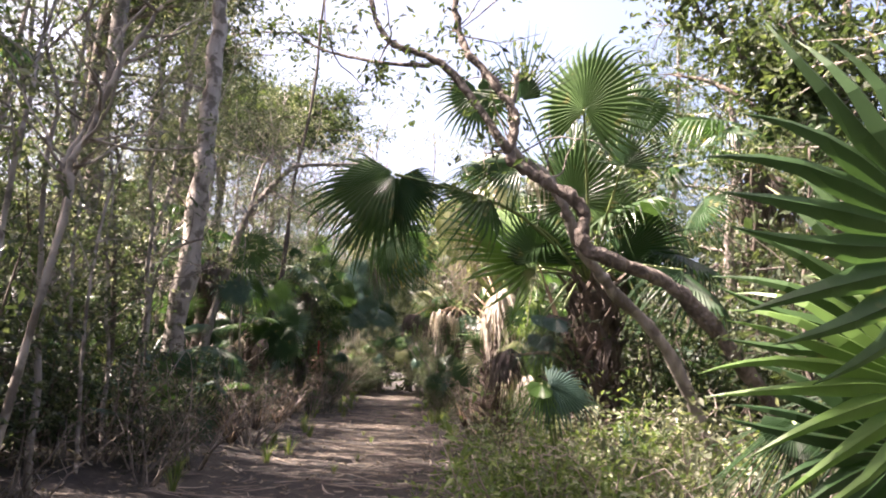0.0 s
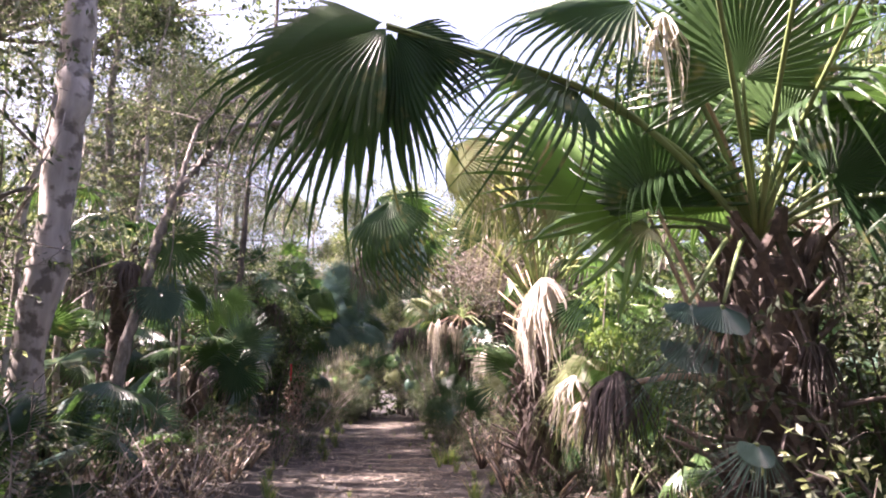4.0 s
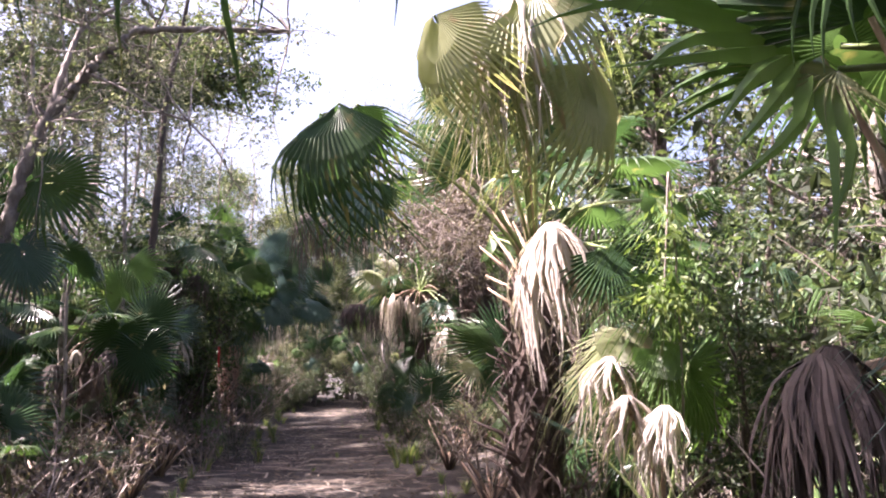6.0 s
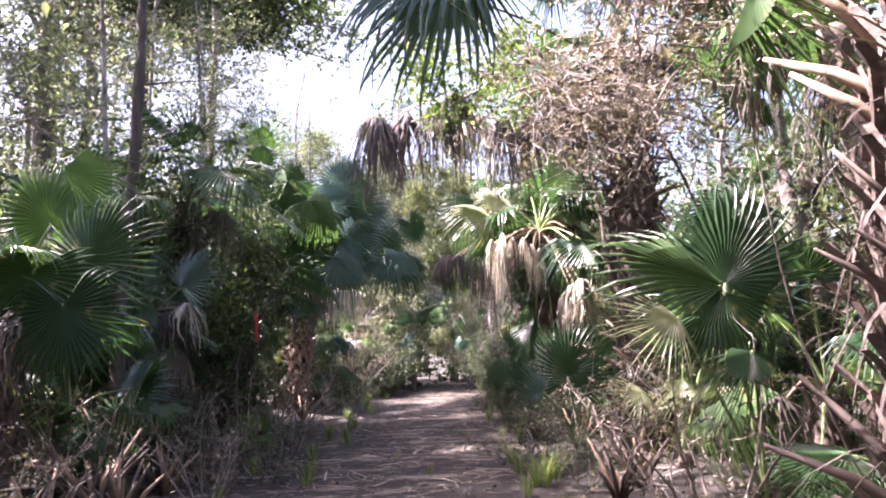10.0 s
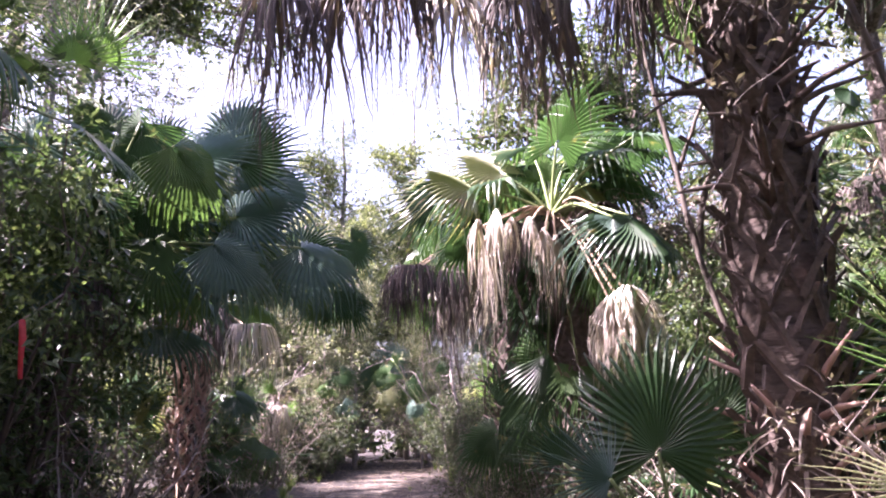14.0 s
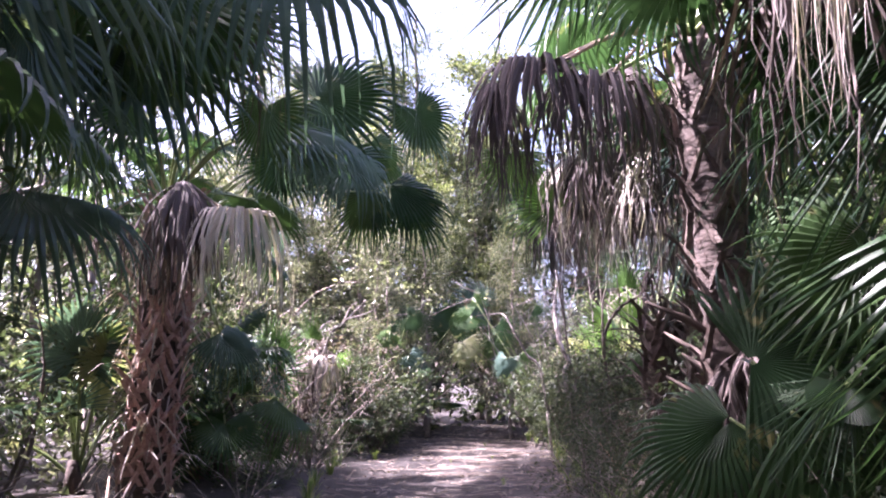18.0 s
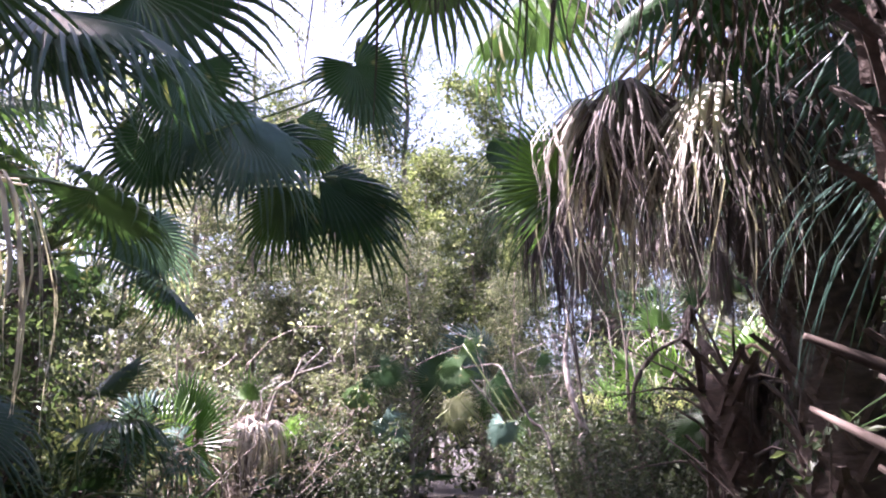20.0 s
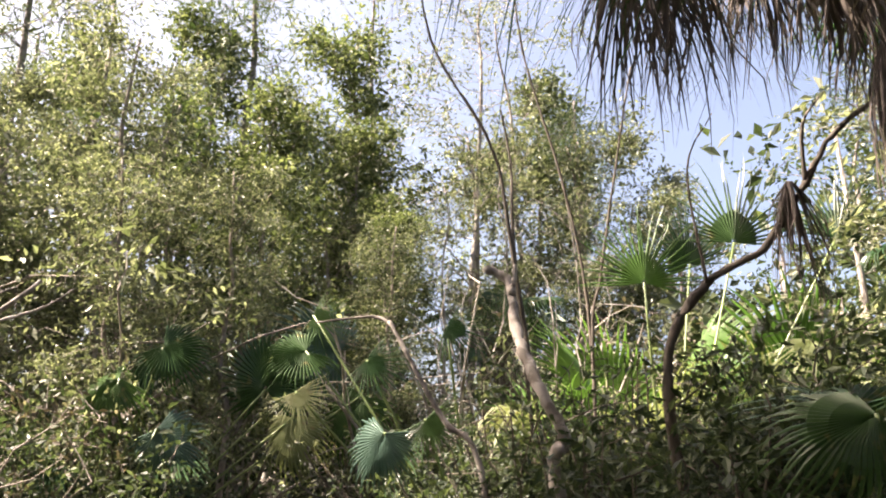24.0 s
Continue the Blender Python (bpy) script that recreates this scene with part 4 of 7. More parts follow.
crown(p, C, 12, 14, (1.0, 1.6), (0.7, 0.9), (-15, 75), ("arched", "round", "weeping"), FAN, (0, 360), 4, 1.0, DEAD_BROWN)

for k, (hub, tip, s) in enumerate((((1.94, 28.60, 3.33), (1.70, 28.40, 2.55), 0.8), ((2.51, 28.50, 2.86), (2.30, 28.30, 2.10), 0.85), ((2.90, 28.70, 3.50), (2.75, 28.50, 2.70), 0.9), ((2.20, 28.40, 2.24), (2.00, 28.20, 1.50), 0.75))):
    frond(p, C, hub, tip, ("lobe", "folded", "weeping")[k % 3], (FAN_BLUE, FAN)[k % 2], (-0.1, -0.8, 0.5), s, 0.08, k)

# the palm whose dark bundle hangs over the end of the trail
p = big_palm((4.3, 34.7), (2.6, 33.55, 4.2), 0.17, 0.15, "cabbage palm with dark folded leaves hanging from its crown", 40, 0.3, seed=10)
C = Vector((2.4, 33.4, 4.25))
dead_frond(p, C, (0.58, 32.10, 3.62), 1.2, 0.42, "hood", DEAD_BROWN, 0)
dead_frond(p, C, (0.68, 32.10, 3.43), 1.2, 0.6, "ragged", DEAD_BROWN, 60)
frond(p, C, (0.32, 32.20, 4.14), (0.08, 32.10, 3.18), "weeping", FAN, (0.2, -0.9, 0.3), 0.85, 0.1, 0)
frond(p, C, (0.73, 32.50, 4.01), (0.27, 32.30, 3.34), "lobe", FAN, (0.1, -0.8, 0.6), 0.85, 0.1, 0)
frond(p, C, (0.73, 32.50, 3.99), (0.69, 32.40, 3.13), "lobe", FAN, (0.1, -0.9, 0.3), 0.85, 0.1, 1)
frond(p, C, (1.11, 32.60, 3.94), (1.37, 32.50, 3.28), "weeping", FAN, (-0.1, -0.9, 0.3), 0.8, 0.1, 0)
frond(p, C, (0.50, 32.40, 3.91), (0.12, 32.20, 3.12), "weeping", FAN, (0.1, -0.9, 0.4), 0.95, 0.1, 1)
frond(p, C, (0.74, 32.20, 3.73), (0.72, 32.10, 2.91), "weeping", FAN, (0, -0.9, 0.3), 0.95, 0.1, 0)
frond(p, C, (1.55, 32.80, 4.09), (1.69, 32.70, 3.32), "weeping", FAN, (-0.1, -0.9, 0.3), 0.9, 0.1, 1)
dead_frond(p, C, (1.00, 32.30, 3.71), 0.72, 0.9, "skirt", DEAD_BROWN, 60)
dead_frond(p, C, (1.48, 32.60, 3.90), 0.68, 0.9, "skirt", DEAD_BROWN, 160, which=1)
frond(p, C, (1.22, 32.70, 4.08), (1.12, 32.60, 3.24), "lobe", FAN, (0, -1, 0.2), 0.8, 0.1, 1)
dead_frond(p, C, (2.56, 33.70, 3.30), 0.85, 0.45, "hood", DEAD_BROWN, 30)
for k, (px, s) in enumerate((((1.05, 33.20, 3.28), 0.85), ((1.41, 33.40, 3.49), 0.75), ((1.84, 33.60, 3.65), 0.7), ((2.01, 33.40, 3.50), 0.75), ((2.57, 33.70, 3.70), 0.8))):
    dead_frond(p, C, px, s, 0.9, ("skirt", "ragged")[k % 2], DEAD_BROWN, 70 * k, (0, 0), 0.2, k)
crown(p, C, 9, 15, (0.9, 1.5), (0.7, 0.9), (0, 75), ("arched", "round"), FAN, (-90, 150), 2, 1.0, DEAD_BROWN)

# ---- palms on the shaded side ----
p = big_palm((-4.1, 15.6), (-3.9, 15.5, 3.0), 0.16, 0.15, "cabbage palm with a round dark leaf in shade", 24, 0.3, seed=11)
C = Vector((-3.9, 15.5, 3.05))
frond(p, C, (-3.3, 15.15, 3.3), (-2.33, 15.00, 3.13), "round", FAN, (0.1, -1, 0.3), 0.78, 0.1, 0)
frond(p, C, (-3.37, 15.00, 2.64), (-3.07, 14.90, 2.20), "arched", FAN_BLUE, (0, -0.7, 0.7), 0.6, 0.1, 0)
crown(p, C, 8, 16, (0.8, 1.3), (0.6, 0.8), (-10, 70), ("arched", "round"), FAN, (60, 300), 3, 0.8)

p = big_palm((-3.5, 22.2), (-3.4, 22.1, 3.3), 0.15, 0.14, "cabbage palm with upright young fans and pale lower leaf", 26, 0.2, seed=12)
C = Vector((-3.4, 22.1, 3.35))
frond(p, C, (-3.28, 21.90, 4.06), (-3.43, 21.90, 4.66), "stiff", FAN, (0.3, -1, 0.1), 0.75, 0.02, 0)
frond(p, C, (-2.62, 22.80, 3.96), (-2.47, 22.80, 4.77), "stiff", FAN_BRIGHT, (0.3, -1, 0.1), 0.75, 0.02, 1)
frond(p, C, (-2.89, 24.00, 4.56), (-2.80, 24.00, 5.31), "stiff", FAN_BRIGHT, (0.3, -1, 0.1), 0.8, 0.02, 0)
crown(p, C, 10, 17, (0.7, 1.2), (0.6, 0.8), (-10, 75), ("arched", "round", "stiff"), FAN, (0, 360), 3, 0.8)
p = big_palm((-3.6, 20.9), (-3.55, 20.85, 1.5), 0.12, 0.12, "small palm with a pale folded leaf", 14, 0.2, seed=13)
C = Vector((-3.55, 20.85, 1.55))
frond(p, C, (-3.42, 20.69, 2.05), (-3.15, 20.60, 2.51), "stiff", FAN_BLUE, (-0.5, -0.8, 0.5), 0.6, 0.05, 0)
frond(p, C, (-2.96, 20.60, 2.07), (-2.56, 20.50, 2.54), "flat", FAN_BLUE, (-0.2, -0.9, 0.5), 0.55, 0.05, 1)
dead_frond(p, C, (-2.89, 20.60, 1.85), 0.5, 1.1, "ragged", DEAD, 20)
dead_frond(p, C, (-3.11, 20.70, 1.77), 0.7, 1.0, "skirt", DEAD_BROWN, 80)
crown(p, C, 5, 18, (0.5, 0.9), (0.5, 0.6), (0, 60), ("flat", "stiff"), FAN, (90, 300), 2, 0.6)

p = big_palm((-3.3, 24.7), (-3.15, 24.6, 2.7), 0.16, 0.15, "cabbage palm with many dark overlapping leaves", 30, 0.2, seed=31)
C = Vector((-3.1, 24.6, 2.75))
# Most of these take FAN_BLUE, whose colour stands for reflected sky.
for k, (hub, tip) in enumerate((((-3.48, 24.20, 3.87), (-4.03, 24.00, 3.31)), ((-2.82, 24.00, 3.28), (-3.02, 23.80, 2.41)), ((-2.07, 24.20, 3.65), (-1.35, 24.00, 3.77)), ((-1.66, 24.40, 3.13), (-0.94, 24.30, 3.28)), ((-2.30, 24.00, 2.83), (-2.01, 23.80, 2.05)), ((-3.62, 24.10, 2.97), (-4.10, 24.00, 2.45)), ((-1.80, 24.80, 4.03), (-1.42, 24.80, 4.69)), ((-2.82, 24.40, 3.98), (-3.25, 24.30, 4.52)), ((-3.22, 23.90, 2.59), (-3.57, 23.70, 1.91)))):
    frond(p, C, hub, tip, ("round", "arched", "flat")[k % 3], (FAN_BLUE, FAN, FAN_BLUE)[k % 3], (0.1, -0.8, 0.5), 0.72, 0.08, k)
for k, (hub, tip) in enumerate((((-2.10, 23.80, 3.64), (-1.67, 23.70, 3.21)), ((-2.25, 24.00, 3.27), (-2.47, 24.00, 2.89)), ((-1.60, 24.20, 3.59), (-1.29, 24.20, 3.91)), ((-1.77, 24.00, 2.78), (-1.31, 23.90, 2.44)), ((-2.53, 24.20, 4.02), (-2.76, 24.20, 3.63)))):
    frond(p, C, hub, tip, ("folded", "arched", "flat", "arched", "folded")[k], FAN if k != 3 else FAN_BLUE, (0.1, -0.8, 0.5), 0.72, 0.08, k)
frond(p, C, (-1.06, 24.60, 2.87), (-0.43, 24.40, 2.57), "arched", FAN_BLUE, (-0.2, -0.6, 0.9), 0.72, 0.08, 0)
dead_frond(p, C, (-4.08, 24.20, 2.21), 0.7, 1.0, "ragged", DEAD, 30)
crown(p, C, 7, 32, (0.7, 1.2), (0.65, 0.8), (0, 75), ("arched", "round"), FAN, (40, 320), 2, 0.8)
p = big_palm((-3.6, 18.2), (-3.5, 18.1, 1.7), 0.13, 0.13, "low palm with broad dark leaves in the thicket", 20, 0.2, seed=33)
C = Vector((-3.45, 18.1, 1.75))
for k, (hub, tip) in enumerate((((-2.79, 17.60, 1.71), (-2.69, 17.50, 1.31)), ((-3.22, 18.40, 2.89), (-2.89, 18.30, 2.67)), ((-3.11, 17.80, 1.98), (-3.17, 17.70, 1.64)), ((-2.82, 18.00, 2.04), (-2.66, 18.00, 2.34)), ((-3.20, 18.20, 2.38), (-3.35, 18.20, 2.71)))):
    frond(p, C, hub, tip, ("round", "flat")[k % 2], (FAN, FAN_BRIGHT, FAN)[k % 3], (0.1, -0.9, 0.4), 0.65, 0.08, k)
crown(p, C, 5, 34, (0.5, 0.9), (0.5, 0.7), (0, 70), ("flat", "round"), FAN, (60, 330), 3, 0.7)
p = big_palm((-4.0, 26.3), (-3.85, 26.2, 3.0), 0.17, 0.16, "cabbage palm with broad blue-green leaves in shade", 26, 0.2, seed=14)
C = Vector((-3.85, 26.2, 3.0))
frond(p, C, (-3.05, 26.60, 2.39), (-2.40, 26.50, 2.27), "arched", FAN_BLUE, (0, -0.5, 1), 0.85, 0.05, 0)
frond(p, C, (-2.76, 25.80, 3.54), (-2.36, 25.60, 3.75), "flat", FAN_BLUE, (-0.2, -0.8, 0.7), 0.7, 0.05, 1)
frond(p, C, (-2.32, 26.00, 4.07), (-1.76, 26.00, 4.38), "stiff", FAN, (-0.2, -1, 0.2), 0.75, 0.05, 0)
frond(p, C, (-2.85, 26.00, 4.33), (-2.84, 26.00, 4.86), "round", FAN, (0, -1, 0.1), 0.6, 0.05, 1)
frond(p, C, (-2.26, 26.20, 3.39), (-1.37, 26.00, 3.36), "lobe", FAN, (0, -0.5, 0.9), 1.1, 0.05, 0)
frond(p, C, (-1.76, 26.40, 3.61), (-1.42, 26.30, 2.87), "weeping", DEAD_BROWN, (0.1, -0.9, 0.3), 0.85, 0.05, 0)
frond(p, C, (-2.39, 26.00, 3.06), (-2.34, 25.90, 2.41), "weeping", FAN_BLUE, (0.1, -0.9, 0.3), 0.85, 0.05, 1)
# FAN_BLUE on two leaves in three puts a sky sheen into the colour.
for k, (hub, tip) in enumerate((((-2.60, 25.60, 3.58), (-2.86, 25.50, 3.11)), ((-2.26, 25.80, 3.80), (-2.54, 25.70, 3.23)), ((-1.99, 26.00, 3.86), (-1.69, 26.00, 4.13)), ((-1.73, 26.20, 4.01), (-1.25, 26.10, 3.74)), ((-2.01, 25.90, 3.56), (-1.57, 25.80, 2.96)), ((-2.48, 25.60, 3.08), (-2.45, 25.50, 2.46)), ((-2.25, 26.20, 3.18), (-1.64, 26.10, 2.81)))):
    frond(p, C, hub, tip, ("round", "arched", "lobe")[k % 3], (FAN_BLUE, FAN, FAN_BLUE)[k % 3], (0.1, -0.8, 0.5), 0.9, 0.05, k)
crown(p, C, 8, 19, (0.8, 1.3), (0.65, 0.85), (-5, 75), ("arched", "round"), FAN, (30, 330), 2, 0.8)

p = big_palm((-3.5, 29.85), (-3.35, 29.8, 2.9), 0.2, 0.19, "palm with sunlit reddish leaf bases and a brown folded leaf", 120, 0.03, BOOT_RED, 0.27, seed=15)
C = Vector((-3.3, 29.6, 2.95))
shag(p, (-3.5, 29.85, 0.05), (-3.35, 29.8, 2.9), 0.25, 420, 75, (0.12, 0.5), DEAD)
dead_frond(p, C, (-2.65, 28.30, 2.72), 1.0, 0.9, "hood", DEAD_BROWN, 160)
dead_frond(p, C, (-2.20, 28.30, 2.55), 0.9, 0.9, "sheet", DEAD, 200)
frond(p, C, (-1.80, 28.20, 3.31), (-1.10, 28.00, 3.09), "lobe", FAN_BLUE, (0, -0.5, 1), 0.85, 0.1, 0)
frond(p, C, (-1.79, 28.20, 3.30), (-1.32, 28.00, 2.73), "lobe", FAN_BLUE, (-0.2, -0.8, 0.5), 0.7, 0.1, 1)
frond(p, C, (-1.68, 28.80, 3.74), (-0.76, 28.70, 3.76), "round", FAN, (0.1, -1, 0.3), 0.85, 0.1, 0)
frond(p, C, (-1.89, 27.90, 3.35), (-1.94, 27.80, 2.86), "round", FAN, (-0.1, -1, 0.3), 0.55, 0.1, 1)
frond(p, C, (-2.92, 28.00, 3.40), (-3.30, 28.00, 3.59), "round", FAN, (0, -1, 0.3), 0.6, 0.1, 0)
frond(p, C, (-2.13, 27.60, 3.82), (-1.74, 27.40, 3.90), "round", FAN, (0, -1, 0.2), 0.7, 0.1, 1)
frond(p, C, (-2.52, 29.00, 1.66), (-2.18, 28.90, 1.46), "arched", FAN_BLUE, (-0.1, -0.6, 0.9), 0.5, 0.1, 1)
crown(p, C, 6, 20, (0.7, 1.2), (0.6, 0.8), (10, 75), ("arched", "round"), FAN, (40, 330), 3, 0.8)

p = big_palm((-4.4, 32.6), (-4.2, 32.5, 3.2), 0.17, 0.16, "palm with a great dark leaf reaching out over the trail", 26, 0.2, seed=16)
C = Vector((-4.2, 32.5, 3.2))
frond(p, C, (-1.50, 31.42, 3.50), (-1.85, 31.35, 2.90), "lobe", FAN, (0.1, -0.9, 0.4), 0.8, 0.08, 0)
frond(p, C, (-1.45, 31.44, 3.52), (-1.40, 31.35, 2.80), "lobe", FAN, (0.1, -0.9, 0.3), 0.75, 0.08, 1)
frond(p, C, (-1.30, 31.52, 3.60), (-0.45, 31.75, 3.35), "lobe", FAN, (0.0, -0.85, 0.5), 1.0, 0.08, 0)
frond(p, C, (-1.15, 31.55, 3.62), (-0.62, 31.65, 2.75), "lobe", FAN, (0.1, -0.9, 0.3), 1.02, 0.08, 1)
frond(p, C, (-3.46, 33.00, 3.63), (-2.98, 32.90, 2.91), "arched", FAN_BLUE, (0.1, -0.8, 0.6), 0.75, 0.08, 0)
frond(p, C, (-0.97, 31.20, 4.47), (-0.62, 31.10, 3.94), "round", FAN, (0, -1, 0.3), 0.62, 0.1, 0)
frond(p, C, (-1.77, 30.80, 3.82), (-1.31, 30.60, 3.42), "arched", FAN_BLUE, (0, -0.7, 0.7), 0.75, 0.1, 1)
frond(p, C, (-2.03, 30.40, 4.10), (-2.07, 30.20, 3.59), "round", FAN, (0, -1, 0.3), 0.7, 0.1, 1)
for k, (hub, tip, s) in enumerate((((-1.86, 31.60, 4.01), (-2.12, 31.50, 3.51), 0.75), ((-1.58, 31.80, 4.24), (-1.25, 31.70, 3.73), 0.7), ((-0.98, 31.50, 4.42), (-0.60, 31.40, 3.88), 0.65), ((-2.58, 31.20, 3.92), (-2.56, 31.10, 3.28), 0.75), ((-2.12, 31.00, 4.08), (-2.29, 30.90, 3.59), 0.7))):
    frond(p, C, hub, tip, ("round", "arched", "lobe")[k % 3], FAN if k % 2 else FAN_BLUE, (0.1, -0.9, 0.4), s, 0.08, k)
crown(p, C, 8, 21, (0.8, 1.3), (0.6, 0.8), (-5, 75), ("arched", "round"), FAN, (40, 330), 3, 0.8)


# ---- low palmettos ----
def palmetto(at, label, leaves, group="low palmettos"):
    ob = thing("saw_palmetto", (at[0], at[1], ground_at(*at)), label, "palmetto", group)
    foot = Vector((at[0], at[1], ground_at(*at)))
    g = Geo().tube([foot - Vector((0, 0, 0.05)), foot + Vector((0.03, 0, 0.12)), foot + Vector((0.05, 0.02, 0.25))], [0.09, 0.075, 0.04], 8)
    part("trunk", g, PALM_BARK, ob)
    for hub, tip, kind, mat, size in leaves:
        frond(ob, foot + Vector((0, 0, 0.1)), hub, tip, kind, mat, (-0.2, -0.9, 0.45), size, 0.05, int(abs(hub[0]) * 100))
    return ob


palmetto((1.5, 2.5), "palmetto with broad green leaves hanging close to the trail", [
    ((1.42, 1.95, 1.55), (0.94, 1.90, 2.08), "broad", FAN, 0.72), ((1.41, 2.05, 1.23), (0.79, 2.00, 1.39), "broad", FAN_BRIGHT, 0.56),
    ((1.43, 2.20, 1.32), (1.22, 2.20, 1.85), "broad", FAN, 0.6), ((1.42, 2.20, 1.07), (1.00, 2.10, 1.11), "broad", FAN, 0.5),
    ((1.25, 2.60, 1.12), (1.12, 2.50, 0.80), "weeping", FAN, 0.4), ((1.42, 2.40, 1.22), (1.23, 2.40, 0.96), "weeping", FAN, 0.45)])
palmetto((1.2, 6.0), "palmetto with one bright arching leaf among shrubs", [
    ((0.95, 5.50, 1.16), (1.40, 5.35, 1.02), "arched", FAN_BLUE, 0.36), ((0.90, 5.50, 1.17), (0.76, 5.35, 0.85), "weeping", FAN_BRIGHT, 0.36),
    ((1.75, 6.6, 0.72), (2.1, 6.5, 0.55), "arched", FAN, 0.42)])
bright = palmetto((1.95, 12.3), "sunlit palmetto with weeping pale and green leaves", [
    ((1.59, 12.00, 1.65), (1.40, 11.80, 1.22), "weeping", FAN_YELLOW, 0.6), ((1.80, 11.90, 1.58), (1.83, 11.70, 1.09), "weeping", FAN_BRIGHT, 0.65), ((1.76, 11.70, 2.03), (1.75, 11.60, 1.50), "weeping", FAN_BRIGHT, 0.6),
    ((1.67, 12.10, 1.72), (1.27, 11.80, 1.38), "weeping", FAN_YELLOW, 0.8), ((1.95, 12.20, 1.65), (1.89, 12.00, 1.21), "weeping", FAN_BRIGHT, 0.75), ((2.18, 12.30, 1.51), (2.28, 12.20, 1.05), "arched", FAN_BRIGHT, 0.6)])
for k, (hub, ln) in enumerate((((1.51, 11.70, 1.23), 0.6), ((1.72, 11.60, 1.17), 0.55), ((1.48, 11.90, 1.47), 0.6))):
    dead_frond(bright, (1.95, 12.3, 0.2), hub, ln, 1.0, "ragged", DEAD, 70 * k, (0, 0), 0.3, k)
palmetto((2.15, 17.7), "palmetto with dark green outstretched leaves", [
    ((1.89, 17.55, 1.72), (1.08, 17.40, 2.07), "lobe", FAN, 0.95), ((1.9, 17.56, 1.74), (1.99, 17.50, 2.34), "flat", FAN, 0.75),
    ((1.88, 17.54, 1.68), (1.39, 17.30, 1.21), "arched", FAN, 0.6), ((1.51, 17.40, 1.51), (1.04, 17.20, 1.37), "stiff", FAN_YELLOW, 0.6),
    ((1.85, 17.00, 1.27), (1.64, 16.90, 0.87), "weeping", FAN, 0.6)])
palmetto((1.5, 21.75), "palmetto with a stiff round leaf facing the trail", [
    ((1.33, 21.50, 0.96), (1.39, 21.45, 1.66), "round", FAN, 0.72), ((1.02, 21.40, 0.83), (0.64, 21.30, 1.05), "stiff", FAN_BLUE, 0.5),
    ((1.77, 21.80, 1.08), (2.06, 21.80, 1.48), "flat", FAN, 0.6), ((0.81, 21.60, 0.91), (0.70, 21.60, 1.30), "stiff", FAN, 0.5)])
palmetto((2.3, 20.3), "palmetto with upright sunlit leaf and pale drooping ones", [
    ((2.32, 20.20, 1.21), (2.39, 20.20, 1.91), "stiff", FAN_BRIGHT, 0.8), ((2.32, 20.20, 1.17), (1.84, 20.10, 1.40), "stiff", FAN, 0.55),
    ((2.29, 20.10, 0.98), (2.40, 20.00, 0.55), "weeping", FAN_YELLOW, 0.65), ((1.85, 19.90, 0.87), (1.52, 19.80, 0.68), "stiff", FAN_YELLOW, 0.5),
    ((2.88, 19.70, 2.75), (2.22, 19.60, 2.32), "arched", FAN, 0.75), ((2.82, 20.00, 1.85), (3.22, 20.00, 2.08), "flat", FAN, 0.6)])
palmetto((-3.8, 35.3), "young palm with bright upright leaves in sun", [
    ((-3.64, 35.20, 1.62), (-3.74, 35.20, 2.58), "flat", FAN_BRIGHT, 0.75), ((-3.09, 35.80, 1.96), (-3.02, 35.80, 2.67), "stiff", FAN_BRIGHT, 0.65),
    ((-3.60, 35.10, 1.35), (-3.25, 35.0, 2.0), "flat", FAN_BRIGHT, 0.8), ((-3.75, 35.0, 1.3), (-4.2, 34.9, 1.9), "flat", FAN_BRIGHT, 0.85), ((-3.96, 35.00, 1.55), (-4.55, 35.00, 2.01), "arched", FAN_BLUE, 0.8), ((-3.48, 34.60, 1.45), (-3.81, 34.40, 1.34), "arched", FAN_BLUE, 0.7)])
palmetto((-2.9, 22.95), "small bright green fern-like palmetto beside the trail", [
    ((-2.61, 22.80, 0.35), (-2.46, 22.80, 0.87), "stiff", FAN_BRIGHT, 0.42), ((-2.68, 22.80, 0.31), (-3.07, 22.70, 0.52), "arched", FAN_BRIGHT, 0.42),
    ((-2.51, 22.70, 0.28), (-2.34, 22.60, -0.07), "weeping", FAN_BRIGHT, 0.35), ((-2.73, 22.70, 0.29), (-3.04, 22.60, 0.09), "weeping", FAN_BRIGHT, 0.38)])
palmetto((-2.5, 40.4), "palmettos with open leaves at the end of the trail", [
    ((-0.84, 40.20, 2.40), (-0.87, 40.10, 2.91), "round", FAN, 0.8), ((-0.00, 40.60, 2.95), (-0.43, 40.40, 3.18), "round", FAN_BLUE, 0.9),
    ((-2.16, 40.00, 2.67), (-1.89, 39.90, 2.59), "round", FAN, 0.7), ((-0.49, 39.80, 2.04), (-0.52, 39.60, 1.66), "arched", FAN_YELLOW, 0.6), ((0.27, 40.00, 2.32), (0.02, 39.80, 1.92), "arched", FAN, 0.7)])
